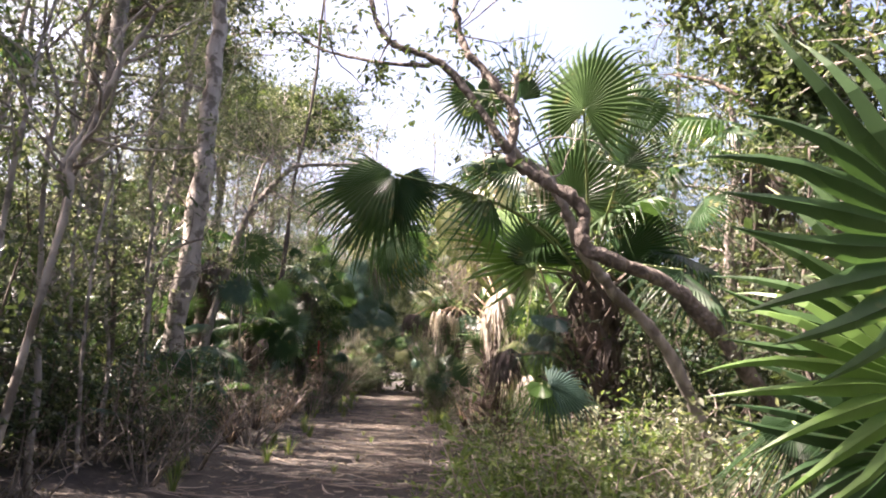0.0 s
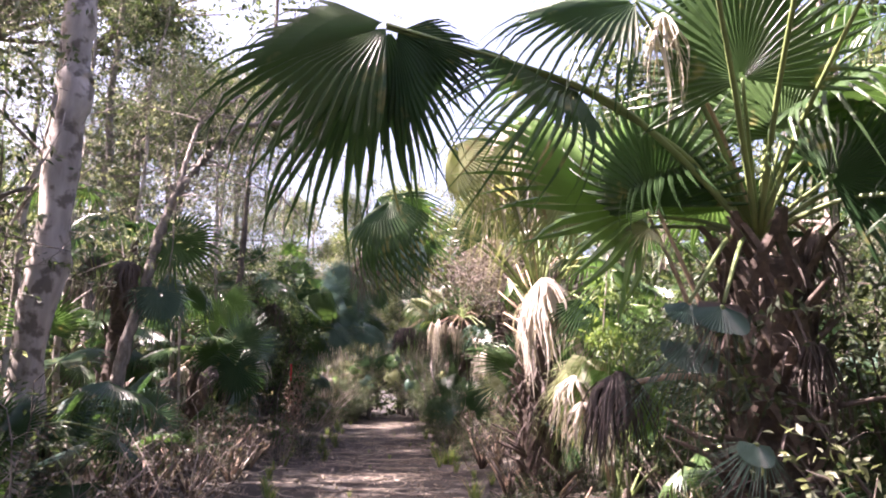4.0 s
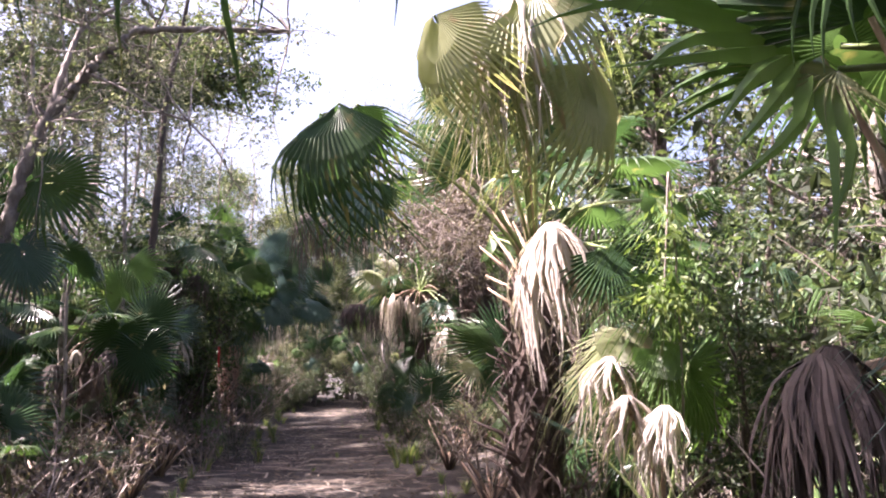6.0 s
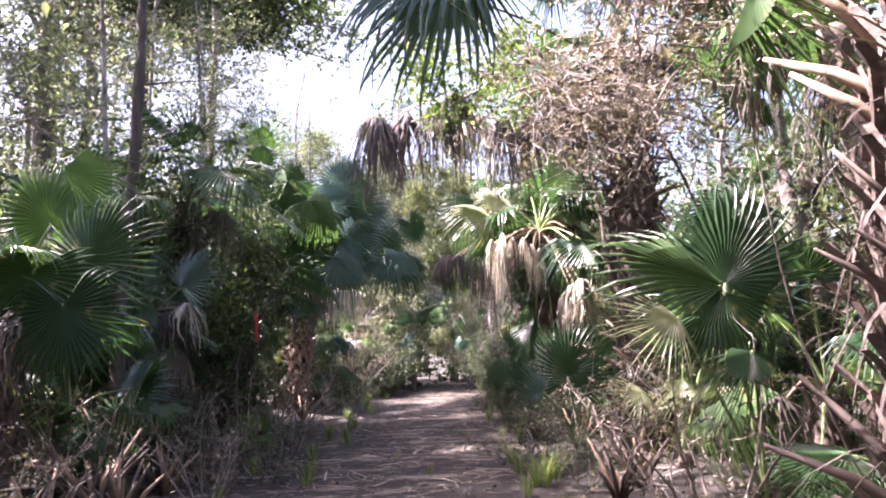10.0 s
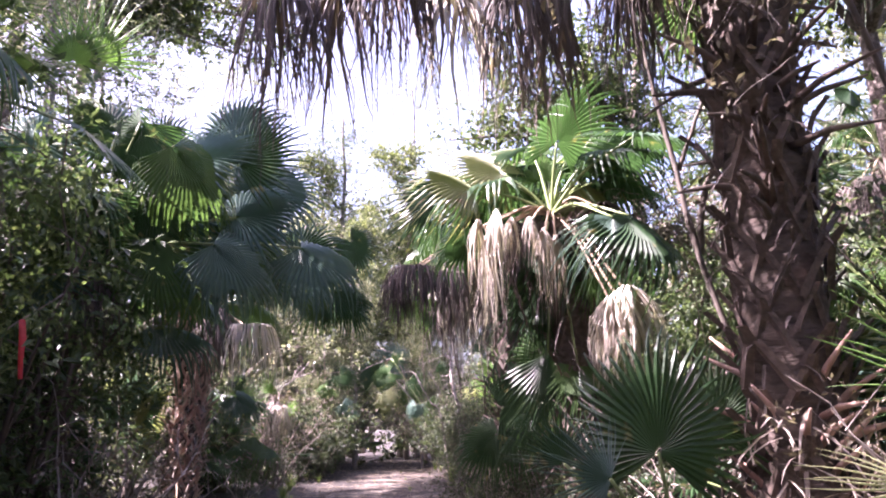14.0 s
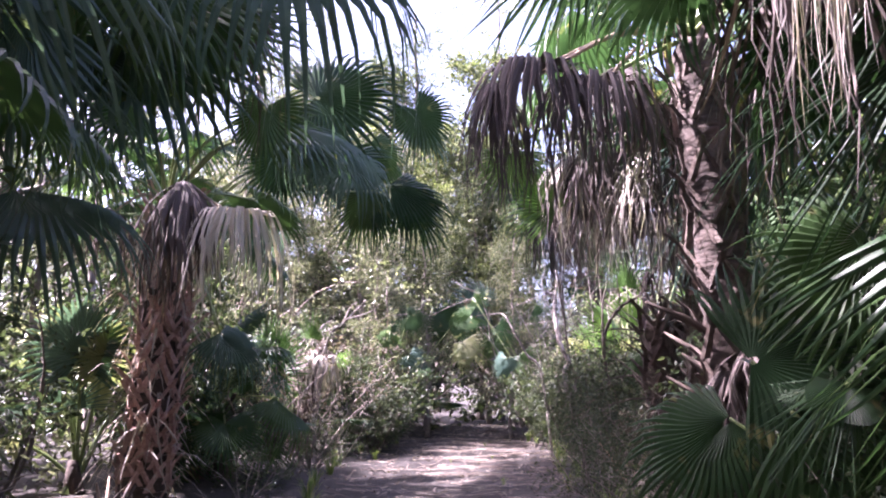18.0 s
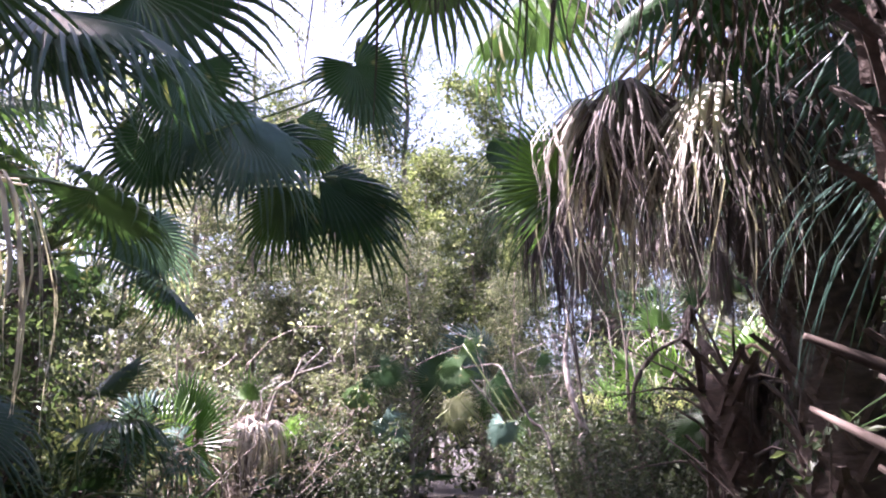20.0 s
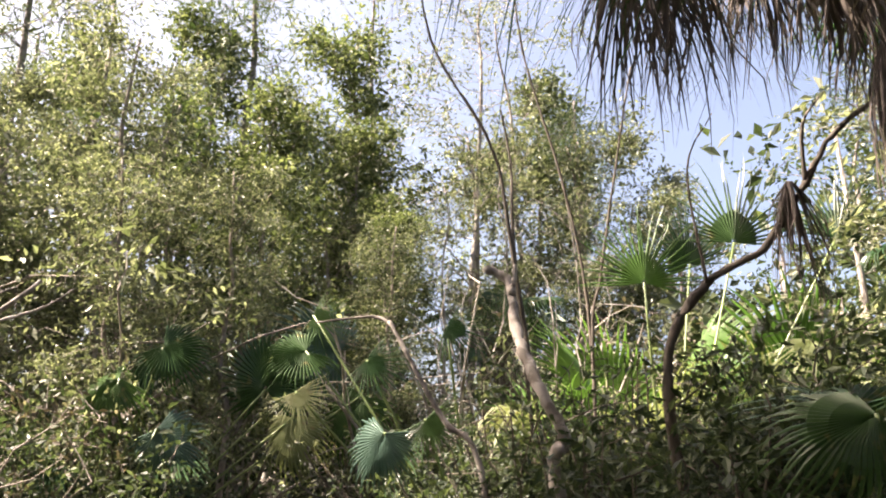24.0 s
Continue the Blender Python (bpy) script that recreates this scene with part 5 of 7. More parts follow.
palmetto((1.25, 38.0), "palmetto with dark and pale fans over the trail's end", [
    ((-0.35, 38.40, 2.55), (-0.80, 38.30, 2.35), "round", FAN, 0.5), ((-0.40, 37.50, 2.05), (-0.22, 37.40, 1.75), "stiff", FAN_YELLOW, 0.42), ((-0.30, 38.60, 2.95), (0.15, 38.50, 2.80), "stiff", FAN, 0.5),
    ((0.20, 37.60, 2.35), (0.50, 37.50, 2.15), "stiff", FAN, 0.5), ((0.60, 36.60, 1.75), (0.90, 36.50, 1.35), "stiff", FAN, 0.45), ((0.30, 36.60, 1.65), (0.10, 36.50, 1.25), "arched", FAN_BLUE, 0.4), ((0.85, 37.20, 2.60), (1.20, 37.10, 2.45), "stiff", FAN, 0.5)])
palmetto((-2.2, 38.2), "dark palmetto under the shrubs at the trail's end", [
    ((-1.60, 38.00, 2.50), (-1.30, 37.90, 2.32), "round", FAN, 0.48), ((-1.95, 38.00, 2.20), (-2.25, 37.90, 1.95), "arched", FAN, 0.5), ((-1.55, 37.80, 1.75), (-1.30, 37.70, 1.50), "arched", FAN_BLUE, 0.5), ((-2.30, 37.70, 1.50), (-2.60, 37.60, 1.25), "flat", FAN, 0.5)])
palmetto((2.7, 37.2), "upright palmettos pale in full sun", [
    ((2.56, 37.00, 2.98), (2.65, 37.00, 3.83), "stiff", FAN_BRIGHT, 0.8), ((3.77, 37.60, 3.59), (3.88, 37.60, 4.50), "stiff", FAN, 1.0),
    ((4.45, 37.00, 3.48), (4.67, 37.00, 4.17), "stiff", FAN, 0.9), ((3.82, 36.60, 2.44), (3.65, 36.40, 2.13), "weeping", FAN_YELLOW, 0.7), ((3.48, 38.00, 3.46), (3.29, 38.00, 4.12), "stiff", FAN, 0.8)])
palmetto((2.6, 34.2), "dark palmetto in the shade of the palms", [
    ((2.39, 34.00, 1.57), (2.00, 33.90, 1.46), "arched", FAN, 0.5), ((2.52, 34.40, 1.64), (2.65, 34.20, 1.57), "arched", FAN, 0.6), ((2.72, 34.20, 1.70), (3.02, 34.00, 1.36), "arched", FAN, 0.6)])
palmetto((2.5, 28.6), "palmetto with broad blue-green leaves in shade", [
    ((1.80, 27.60, 3.04), (1.52, 27.50, 3.39), "flat", FAN_BLUE, 0.7), ((1.84, 27.60, 3.00), (1.23, 27.40, 2.83), "lobe", FAN_BLUE, 0.8),
    ((1.62, 27.80, 2.53), (1.36, 27.60, 2.01), "weeping", FAN_BLUE, 0.7), ((2.00, 27.80, 1.66), (1.42, 27.50, 1.51), "lobe", FAN, 0.7), ((1.90, 27.40, 2.10), (1.53, 27.20, 1.81), "weeping", DEAD, 0.6)])

palmetto((2.0, 26.0), "palmetto with large dark leaves in deep shade", [
    ((0.98, 25.70, 1.32), (1.32, 25.60, 1.41), "flat", FAN, 0.75), ((1.07, 25.50, 1.10), (1.39, 25.40, 1.08), "arched", FAN, 0.75), ((1.34, 25.80, 1.53), (1.59, 25.70, 1.68), "flat", FAN, 0.8),
    ((1.22, 25.30, 1.22), (1.03, 25.20, 0.96), "weeping", FAN, 0.6), ((0.96, 26.00, 1.05), (0.73, 25.90, 0.90), "arched", FAN, 0.55), ((1.51, 25.60, 1.87), (1.29, 25.50, 1.51), "round", FAN, 0.7)])

# dead stub with a leaning stick
stub = thing("dead_palmetto", (-3.15, 35.9, ground_at(-3.15, 35.9)), "dead palmetto stub with a pale sunlit skirt", "palmetto")
palm_trunk(stub, (-3.15, 35.9, 0), (-3.10, 35.90, 1.74), 0.14, 0.15, 14, 0.2, None, 0.26, 1.1, 3)
for k, (px, s) in enumerate((((-3.33, 35.70, 1.54), 0.7), ((-3.06, 35.80, 1.69), 0.85), ((-2.76, 36.00, 1.62), 0.75), ((-3.11, 35.60, 1.61), 0.65), ((-2.88, 35.65, 1.61), 0.7))):
    dead_frond(stub, (-3.10, 35.90, 1.74), px, s, 0.95, ("ragged", "skirt")[k % 2], DEAD, 60 * k, (0, 0), 0.05, k)


# ---- limbs, leaning trunks, snags ----
def limb_thing(name, label, category, lines, material, sides=9, foot=None):
    """Crooked wood: lines of (points, first radius, last radius); the first is the stem."""
    at = Vector(foot or lines[0][0][0])
    ob = thing(name, at, label, category)
    for k, (pts, a, b) in enumerate(lines):
        spine = curve_through(pts, 9)
        r = random.Random(k + len(name))
        rad = [q * r.uniform(0.84, 1.2) for q in tapered(len(spine), a, b)]
        spine = [q + Vector((r.uniform(-1, 1), r.uniform(-1, 1), r.uniform(-1, 1))) * a * 0.17 for q in spine]
        part("trunk" if k == 0 else "limb", Geo().tube(spine, rad, sides), material, ob)
    return ob


def dress(ob, spots, n, length, radius, wood, leaves, leaf, per, seed):
    """Twigs and leaves on a tree, from the given spots."""
    r, ends = random.Random(seed), []
    for k in range(n):
        line = wander(r, spots[k % len(spots)], (r.uniform(-1, 1), r.uniform(-1, 1), r.uniform(-0.5, 0.8)), length * r.uniform(0.5, 1.2), 6, 0.35)
        part("limb", Geo().tube(line, tapered(7, radius, radius * 0.25), 4), wood, ob)
        ends += line[2:]
    if per:
        part("foliage", leaf_cloud(seed, ends, per, 0.12, leaf, 0.42), leaves, ob)


oak = limb_thing("leaning_oak", "crooked dark oak limb leaning out over the trail", "tree", [
    ([(2.9, 5.6, -0.1), (2.65, 5.60, 0.90), (1.88, 5.40, 1.77), (1.37, 5.30, 1.99), (1.11, 5.30, 2.11), (1.10, 5.35, 2.37), (0.80, 5.40, 2.58), (0.60, 5.40, 2.70), (0.63, 5.50, 3.03), (0.47, 5.60, 3.31), (0.22, 5.80, 3.73), (0.12, 5.90, 4.45)], 0.06, 0.024),
    ([(0.60, 5.40, 2.73), (0.13, 5.50, 3.35), (-0.30, 5.60, 3.57), (-0.48, 5.70, 3.95), (-0.60, 5.90, 4.61)], 0.032, 0.014),
    ([(0.00, 5.50, 3.36), (-0.42, 5.80, 3.48), (-0.86, 6.10, 3.67), (-1.07, 6.00, 3.76)], 0.018, 0.006)], OAK_BARK, 10)
dress(oak, [(0.60, 5.40, 2.73), (0.47, 5.60, 3.31), (-0.30, 5.60, 3.57), (-0.48, 5.70, 3.95), (-0.60, 5.90, 4.61), (-0.75, 6.00, 3.60), (0.16, 5.90, 3.82), (0.58, 5.90, 4.18)], 22, 0.9, 0.008, OAK_BARK, CANOPY, 0.07, 11, 61)
fallen = limb_thing("fallen_oak_limb", "sunlit grey limb leaning from the palm crowns to the ground", "tree", [
    ([(2.75, 6.3, -0.05), (1.99, 6.10, 1.39), (1.47, 5.90, 1.88), (1.18, 5.70, 2.14), (1.04, 5.60, 2.39), (0.90, 5.60, 2.63), (0.68, 5.60, 2.78), (0.62, 5.60, 2.99), (0.65, 5.70, 3.44)], 0.05, 0.022)], GREY_BARK, 10)
dress(fallen, [(1.18, 5.70, 2.14), (0.90, 5.60, 2.63), (0.68, 5.60, 2.78), (1.04, 5.60, 2.39)], 6, 0.6, 0.01, GREY_BARK, CANOPY, 0.06, 0, 62)
lean = limb_thing("leaning_tree", "grey leaning tree with a forked top over palms", "tree", [
    ([(-3.9, 15.0, -0.1), (-3.75, 15.0, 1.6), (-3.56, 15.10, 2.61), (-3.43, 15.10, 3.30), (-3.25, 15.15, 3.89), (-2.98, 15.20, 4.36), (-2.63, 15.20, 4.78), (-2.31, 15.30, 5.00), (-0.9, 15.6, 5.2)], 0.09, 0.03),
    ([(-2.86, 15.20, 4.44), (-2.47, 15.10, 4.25), (-2.13, 15.00, 4.03), (-1.83, 15.00, 3.93)], 0.02, 0.006),
    ([(-3.23, 15.15, 3.94), (-3.16, 15.30, 4.54), (-3.06, 15.50, 5.09), (-2.6, 15.8, 5.6)], 0.04, 0.015),
    ([(-3.16, 15.15, 3.82), (-3.32, 15.10, 4.05)], 0.03, 0.02)], GREY_BARK, 9)
r, g, ends = random.Random(66), Geo(), []
for k in range(46):
    q = [(-3.25, 15.15, 3.89), (-2.98, 15.2, 4.36), (-2.31, 15.3, 5.0), (-1.6, 15.45, 5.1), (-0.9, 15.6, 5.2), (-3.06, 15.5, 5.09), (-2.6, 15.8, 5.6), (-1.83, 15.0, 3.93)][k % 8]
    line = wander(r, q, (r.uniform(-1, 1), r.uniform(-1, 1), r.uniform(-0.7, 0.9)), r.uniform(0.7, 1.9), 7, 0.33)
    g.tube(line, tapered(8, 0.014, 0.003), 4, False)
    for j in (3, 5):
        tw = wander(r, line[j], (r.uniform(-1, 1), r.uniform(-1, 1), r.uniform(-0.8, 0.5)), r.uniform(0.3, 0.7), 4, 0.4)
        g.tube(tw, tapered(5, 0.006, 0.002), 3, False)
        ends += tw[1:]
    ends += line[3:]
tagged(part("branchwork", g, GREY_BARK, lean), "", "", "", "stuff")
part("foliage", leaf_cloud(66, ends, 5, 0.10, 0.06, 0.42), OLIVE, lean)
limb_thing("broken_snag", "pale peeling snag with a broken top", "snag", [
    ([(1.45, 35.2, -0.05), (1.19, 35.20, 1.29), (1.25, 35.20, 1.51), (1.14, 35.30, 1.82), (1.10, 35.70, 2.24), (1.12, 36.00, 2.67), (0.97, 36.05, 2.78)], 0.045, 0.03),
    ([(1.12, 35.90, 2.56), (1.15, 35.90, 2.77)], 0.03, 0.014)], PALE_BARK, 9)
limb_thing("broken_snag", "thin pale snag bent over with a split top", "snag", [
    ([(1.0, 35.6, -0.05), (0.84, 35.70, 1.37), (0.64, 35.80, 1.65), (0.53, 35.84, 1.84), (0.39, 35.90, 2.11), (0.27, 36.00, 2.36)], 0.022, 0.014),
    ([(0.31, 36.00, 2.32), (0.16, 36.10, 2.41), (-0.23, 36.20, 2.38)], 0.016, 0.006)], MOTTLED, 7)
limb_thing("leaning_stick", "dry forked stick leaning on a dead palmetto", "stick", [
    ([(-3.3, 36.3, -0.02), (-2.94, 36.50, 1.93), (-2.66, 36.55, 2.28), (-2.26, 36.65, 2.72)], 0.03, 0.014),
    ([(-2.66, 36.55, 2.28), (-2.55, 36.60, 2.57), (-2.44, 36.70, 2.69)], 0.014, 0.005),
    ([(-2.60, 36.55, 2.35), (-2.17, 36.50, 2.49), (-1.97, 36.50, 2.64)], 0.012, 0.005)], PALE_BARK, 7)
limb_thing("bent_branch", "dark bent branch with a withered leaf hanging", "branch", [
    ([(2.0, 34.9, -0.05), (1.78, 34.90, 1.75), (2.03, 34.90, 2.37), (2.34, 34.70, 2.58), (2.53, 34.50, 2.92), (2.71, 34.40, 3.22), (3.12, 34.30, 3.53)], 0.035, 0.012),
    ([(2.53, 34.50, 2.92), (2.50, 34.40, 3.24), (2.63, 34.40, 3.43)], 0.014, 0.005),
    ([(2.05, 34.85, 2.40), (2.02, 34.90, 3.14), (2.22, 34.90, 3.54)], 0.01, 0.004)], DARK_BARK, 7)
leaf_thing = thing("withered_leaf", (2.43, 34.50, 2.83), "withered palm leaf folded over a branch", "leaf")
part("dead_blade", SKIRTS["ragged"][0], DEAD_BROWN, leaf_thing, "", Matrix.Translation((2.43, 34.50, 2.83)) @ Matrix.Diagonal((0.45, 0.45, 0.85, 1)))
for k, pts in enumerate(([(0.49, 36.60, 5.71), (0.65, 36.50, 4.81), (1.10, 36.40, 3.91), (1.24, 36.30, 2.89), (1.6, 36.3, 0)], [(1.58, 37.50, 6.34), (1.67, 37.40, 5.30), (1.98, 37.30, 3.91), (2.15, 37.30, 2.63), (2.1, 37.2, 0)],
                         [(2.67, 37.20, 5.21), (2.49, 37.20, 4.35), (2.25, 37.20, 3.13), (2.13, 37.20, 2.41), (2.1, 37.1, 0)], [(1.27, 36.80, 4.48), (1.33, 36.70, 3.85), (1.32, 36.60, 2.97), (1.5, 36.4, 0)])):
    limb_thing("bare_sapling", "long thin bare stem arching up from the undergrowth", "stem", [(pts[::-1], 0.018, 0.008)], DARK_BARK, 6)
limb_thing("thin_trunk", "straight slim grey trunk beside the trail", "tree", [([(-3.45, 20.1, -0.1), (-3.42, 20.15, 1.99), (-3.33, 20.15, 3.29), (-3.28, 20.15, 4.53), (-3.24, 20.20, 5.84), (-2.95, 20.3, 8.5), (-2.9, 20.3, 14)], 0.075, 0.03), ([(-3.26, 20.15, 4.21), (-2.73, 20.00, 4.18), (-2.29, 19.90, 4.16)], 0.012, 0.004)], DARK_BARK, 8)
limb_thing("thin_trunk", "thin dark stems leaning beside the tall palm", "tree", [([(2.75, 22.4, -0.1), (2.15, 22.60, 2.16), (2.05, 22.80, 3.13), (1.98, 23.00, 4.00), (1.96, 23.10, 4.88)], 0.028, 0.014), ([(2.08, 22.80, 3.05), (2.28, 22.80, 3.52), (2.57, 22.90, 4.21)], 0.02, 0.008), ([(2.13, 22.65, 2.35), (2.21, 22.60, 2.86), (2.49, 22.60, 3.31), (2.87, 22.60, 3.66)], 0.03, 0.012)], DARK_BARK, 7)
pine = limb_thing("bare_pine", "pale grey straight trunk standing in the woods", "tree", [([(-3.35, 11.3, -0.1), (-3.09, 11.20, 3.37), (-3.10, 11.25, 4.40), (-3.11, 11.30, 5.69), (-3.1, 11.4, 9.0)], 0.16, 0.1)], PALE_BARK, 12)
dress(pine, [(-3.2, 11.3, 3.2), (-3.15, 11.3, 5.0), (-3.1, 11.4, 7.0)], 7, 1.6, 0.02, GREY_BARK, CANOPY, 0.06, 0, 63)
pine = limb_thing("bare_pine", "grey trunk half hidden by leaves", "tree", [([(-5.2, 12.6, -0.1), (-5.15, 12.6, 4.0), (-5.0, 12.7, 9.5)], 0.17, 0.1)], GREY_BARK, 12)
dress(pine, [(-5.1, 12.6, 4.4), (-5.1, 12.6, 6.0), (-5.0, 12.7, 8.0)], 7, 1.6, 0.02, GREY_BARK, CANOPY, 0.06, 0, 64)
for k, (pts, a) in enumerate([
    ([(-2.15, 4.2, -0.05), (-1.89, 4.30, 1.88), (-1.90, 4.30, 2.16), (-1.82, 4.35, 2.42), (-1.74, 4.40, 2.79), (-1.63, 4.45, 3.05), (-1.45, 4.50, 3.30), (-0.6, 4.9, 3.9)], 0.024),
    ([(-2.9, 5.6, -0.05), (-2.86, 5.60, 2.20), (-2.85, 5.70, 3.01), (-2.86, 5.80, 3.57), (-2.6, 6.0, 5.0)], 0.028),
    ([(-2.6, 5.2, -0.05), (-2.34, 5.30, 1.99), (-2.39, 5.30, 2.37), (-2.29, 5.40, 2.73), (-2.22, 5.50, 3.14), (-2.23, 5.60, 3.47), (-1.4, 5.8, 4.8)], 0.026),
    ([(-3.4, 6.8, -0.05), (-3.65, 6.80, 2.03), (-3.69, 6.90, 3.01), (-3.51, 7.00, 3.69), (-2.8, 7.0, 4.6)], 0.032),
    ([(-3.0, 7.8, -0.05), (-3.1, 7.8, 1.6), (-3.10, 8.00, 2.78), (-2.98, 8.10, 3.49), (-2.68, 8.20, 4.18)], 0.022),
    ([(-3.7, 17.5, -0.05), (-3.64, 17.50, 1.03), (-3.69, 17.50, 2.36), (-3.6, 17.6, 4.0)], 0.035),
    ([(-2.9, 9.2, -0.05), (-2.95, 9.2, 1.0), (-2.93, 9.30, 2.25), (-2.46, 9.20, 2.54), (-3.82, 9.60, 2.07)], 0.02)]):
    sap = limb_thing("sapling", "thin pale crooked sapling at the woods' edge", "sapling", [(pts, a, a * 0.3)], PALE_BARK, 7)
    r = random.Random(60 + k)
    spine = curve_through(pts, 4)
    ends = []
    for j in range(9):
        q = spine[len(spine) // 4 + (j * 3) % (3 * len(spine) // 4 - 1)]
        line = wander(r, q, (r.uniform(-1, 1), r.uniform(-1, 1), r.uniform(0.1, 0.9)), r.uniform(0.4, 1.0), 5, 0.3)
        part("limb", Geo().tube(line, tapered(6, a * 0.45, a * 0.12), 5), PALE_BARK, sap)
        ends += line[3:]
    part("foliage", leaf_cloud(70 + k, ends, 5, 0.12, 0.075, 0.4, 0.2), SPRING if k % 2 else OLIVE, sap)

vine = limb_thing("climbing_vine", "bright green leafy vine hanging in sun", "vine", [([(2.05, 12.2, -0.05), (2.0, 12.0, 1.4), (1.71, 11.40, 2.57), (1.64, 11.30, 2.28), (1.61, 11.30, 1.88)], 0.01, 0.004)], TWIG, 5)
r = random.Random(17)
ends = [Vector((1.68, 11.35, 2.52)).lerp(Vector((1.60, 11.30, 1.82)), k / 40) for k in range(41)]
part("foliage", leaf_cloud(92, ends, 9, 0.055, 0.075, 0.35, 0.6), SPRING, vine)

# ribbon on a twig
tie = thing("twig_with_ribbon", (-2.6, 22.1, ground_at(-2.6, 22.1)), "dry twig with a red marker ribbon hanging", "ribbon")
top = Vector((-2.25, 22.05, 2.02))
g = Geo().tube([Vector((-2.75, 22.2, 0)), Vector((-2.75, 22.15, 1.2)), Vector((-2.62, 22.10, 1.80)), top], [0.012, 0.01, 0.007, 0.004], 5)
part("twig", g, TWIG, tie)
a, b = Vector((-2.49, 22.04, 1.86)), Vector((-2.47, 22.04, 1.49))
line = [a, a.lerp(b, 0.3) + Vector((0.01, -0.01, 0)), a.lerp(b, 0.7) + Vector((-0.008, 0.01, 0)), b]
part("ribbon", Geo().strip(line, [0.018, 0.022, 0.02, 0.014], [(Vector((1, 0.2, 0)), Vector((0, 1, 0))), (Vector((0.8, 0.6, 0)), Vector((0, 1, 0))), (Vector((1, -0.4, 0)), Vector((0, 1, 0))), (Vector((0.9, 0.3, 0)), Vector((0, 1, 0)))], 0.3), RIBBON, tie, "red plastic ribbon")


# ---- shrubs ----
def shrub_parts(seed, height, wide, stems, per, leaf, leaves, wood=None, slim=0.42, dead=False):
    r, made, ends = random.Random(seed), [], []
    for i in range(stems):
        a = i * 2.4 + r.uniform(-0.4, 0.4)
        d = Vector((math.cos(a) * wide, math.sin(a) * wide, height))
        line = wander(r, (0.1 * math.cos(a), 0.1 * math.sin(a), -0.05), d, d.length * r.uniform(0.75, 1.05), 7, 0.22)
        g = Geo().tube(line, tapered(8, 0.016 * height ** 0.5, 0.004), 4, False)
        for j in range(6):
            tw = wander(r, line[2 + j % 6], (r.uniform(-1, 1), r.uniform(-1, 1), r.uniform(-0.2, 0.9)), r.uniform(0.3, 0.6) * wide, 4, 0.35)
            g.tube(tw[::2], tapered(3, 0.006, 0.002), 3, False)
            ends += tw[1:]
        ends += line[2:]
        made.append(("stem", g.mesh("stem"), wood or TWIG))
    made.append(("foliage", leaf_cloud(seed, ends, per, 0.07 + 0.05 * wide, leaf, slim), leaves))
    return made


def beside(places, clear=1.75):
    """Moves what would stand on the far trail to its verge."""
    out = []
    for x, y, turn, size in places:
        off = x - path_mid(y)
        if 25 < y < 29.7 and -3.7 < x < -1.9:
            x -= 1.9
        if 33 < y < 55 and abs(off) < clear:
            x = path_mid(y) + math.copysign(clear, off)
        out.append((x, y, turn, size))
    return out


def shrubs(name, made, label, group, places):
    places = beside(places)
    first = plant(name, made, (0, 0, 0), label, "shrub", group)
    x, y, turn, size = places[0]
    first.matrix_basis = pose(x, y, ground_at(x, y), 0, 0, turn) @ Matrix.Diagonal((size, size, size, 1))
    spread_copies_from(first, places[1:])


def spread_copies_from(ob, places):
    for x, y, turn, size in places:
        c = copy_thing(ob, Matrix())
        c.matrix_basis = pose(x, y, ground_at(x, y), 0, 0, turn) @ Matrix.Diagonal((size, size, size, 1))


def scatter(seed, n, xs, ys, sizes):
    r = random.Random(seed)
    return [(r.uniform(*xs), ys[0] + (ys[1] - ys[0]) * (i + r.random()) / n, r.uniform(0, 360), r.uniform(*sizes)) for i in range(n)]


# right side at the start: leafy low shrubs
label = "low shrub with small sunlit green leaves"
shrubs("leafy_shrub", shrub_parts(101, 0.85, 0.5, 9, 7, 0.06, SPRING), label, "low shrubs at the start", [(1.0, 5.2, 0, 1.0), (0.85, 4.7, 200, 1.05), (0.72, 5.3, 310, 0.85), (1.6, 5.6, 100, 1.1), (0.95, 6.2, 140, 0.9), (2.1, 6.2, 240, 1.2), (1.15, 8.2, 70, 0.8), (1.35, 3.4, 10, 0.7)])
shrubs("leafy_shrub", shrub_parts(111, 0.85, 0.55, 9, 7, 0.055, OLIVE), "low shrub with dull green leaves and thin stems", "low shrubs at the start", [(1.35, 4.4, 50, 0.9), (1.5, 6.9, 200, 1.1), (1.1, 7.3, 290, 0.95), (2.2, 7.4, 20, 1.2), (1.9, 4.8, 70, 1.1), (2.0, 3.6, 30, 1.1), (1.05, 5.7, 30, 0.9), (1.25, 6.5, 99, 1.0)])
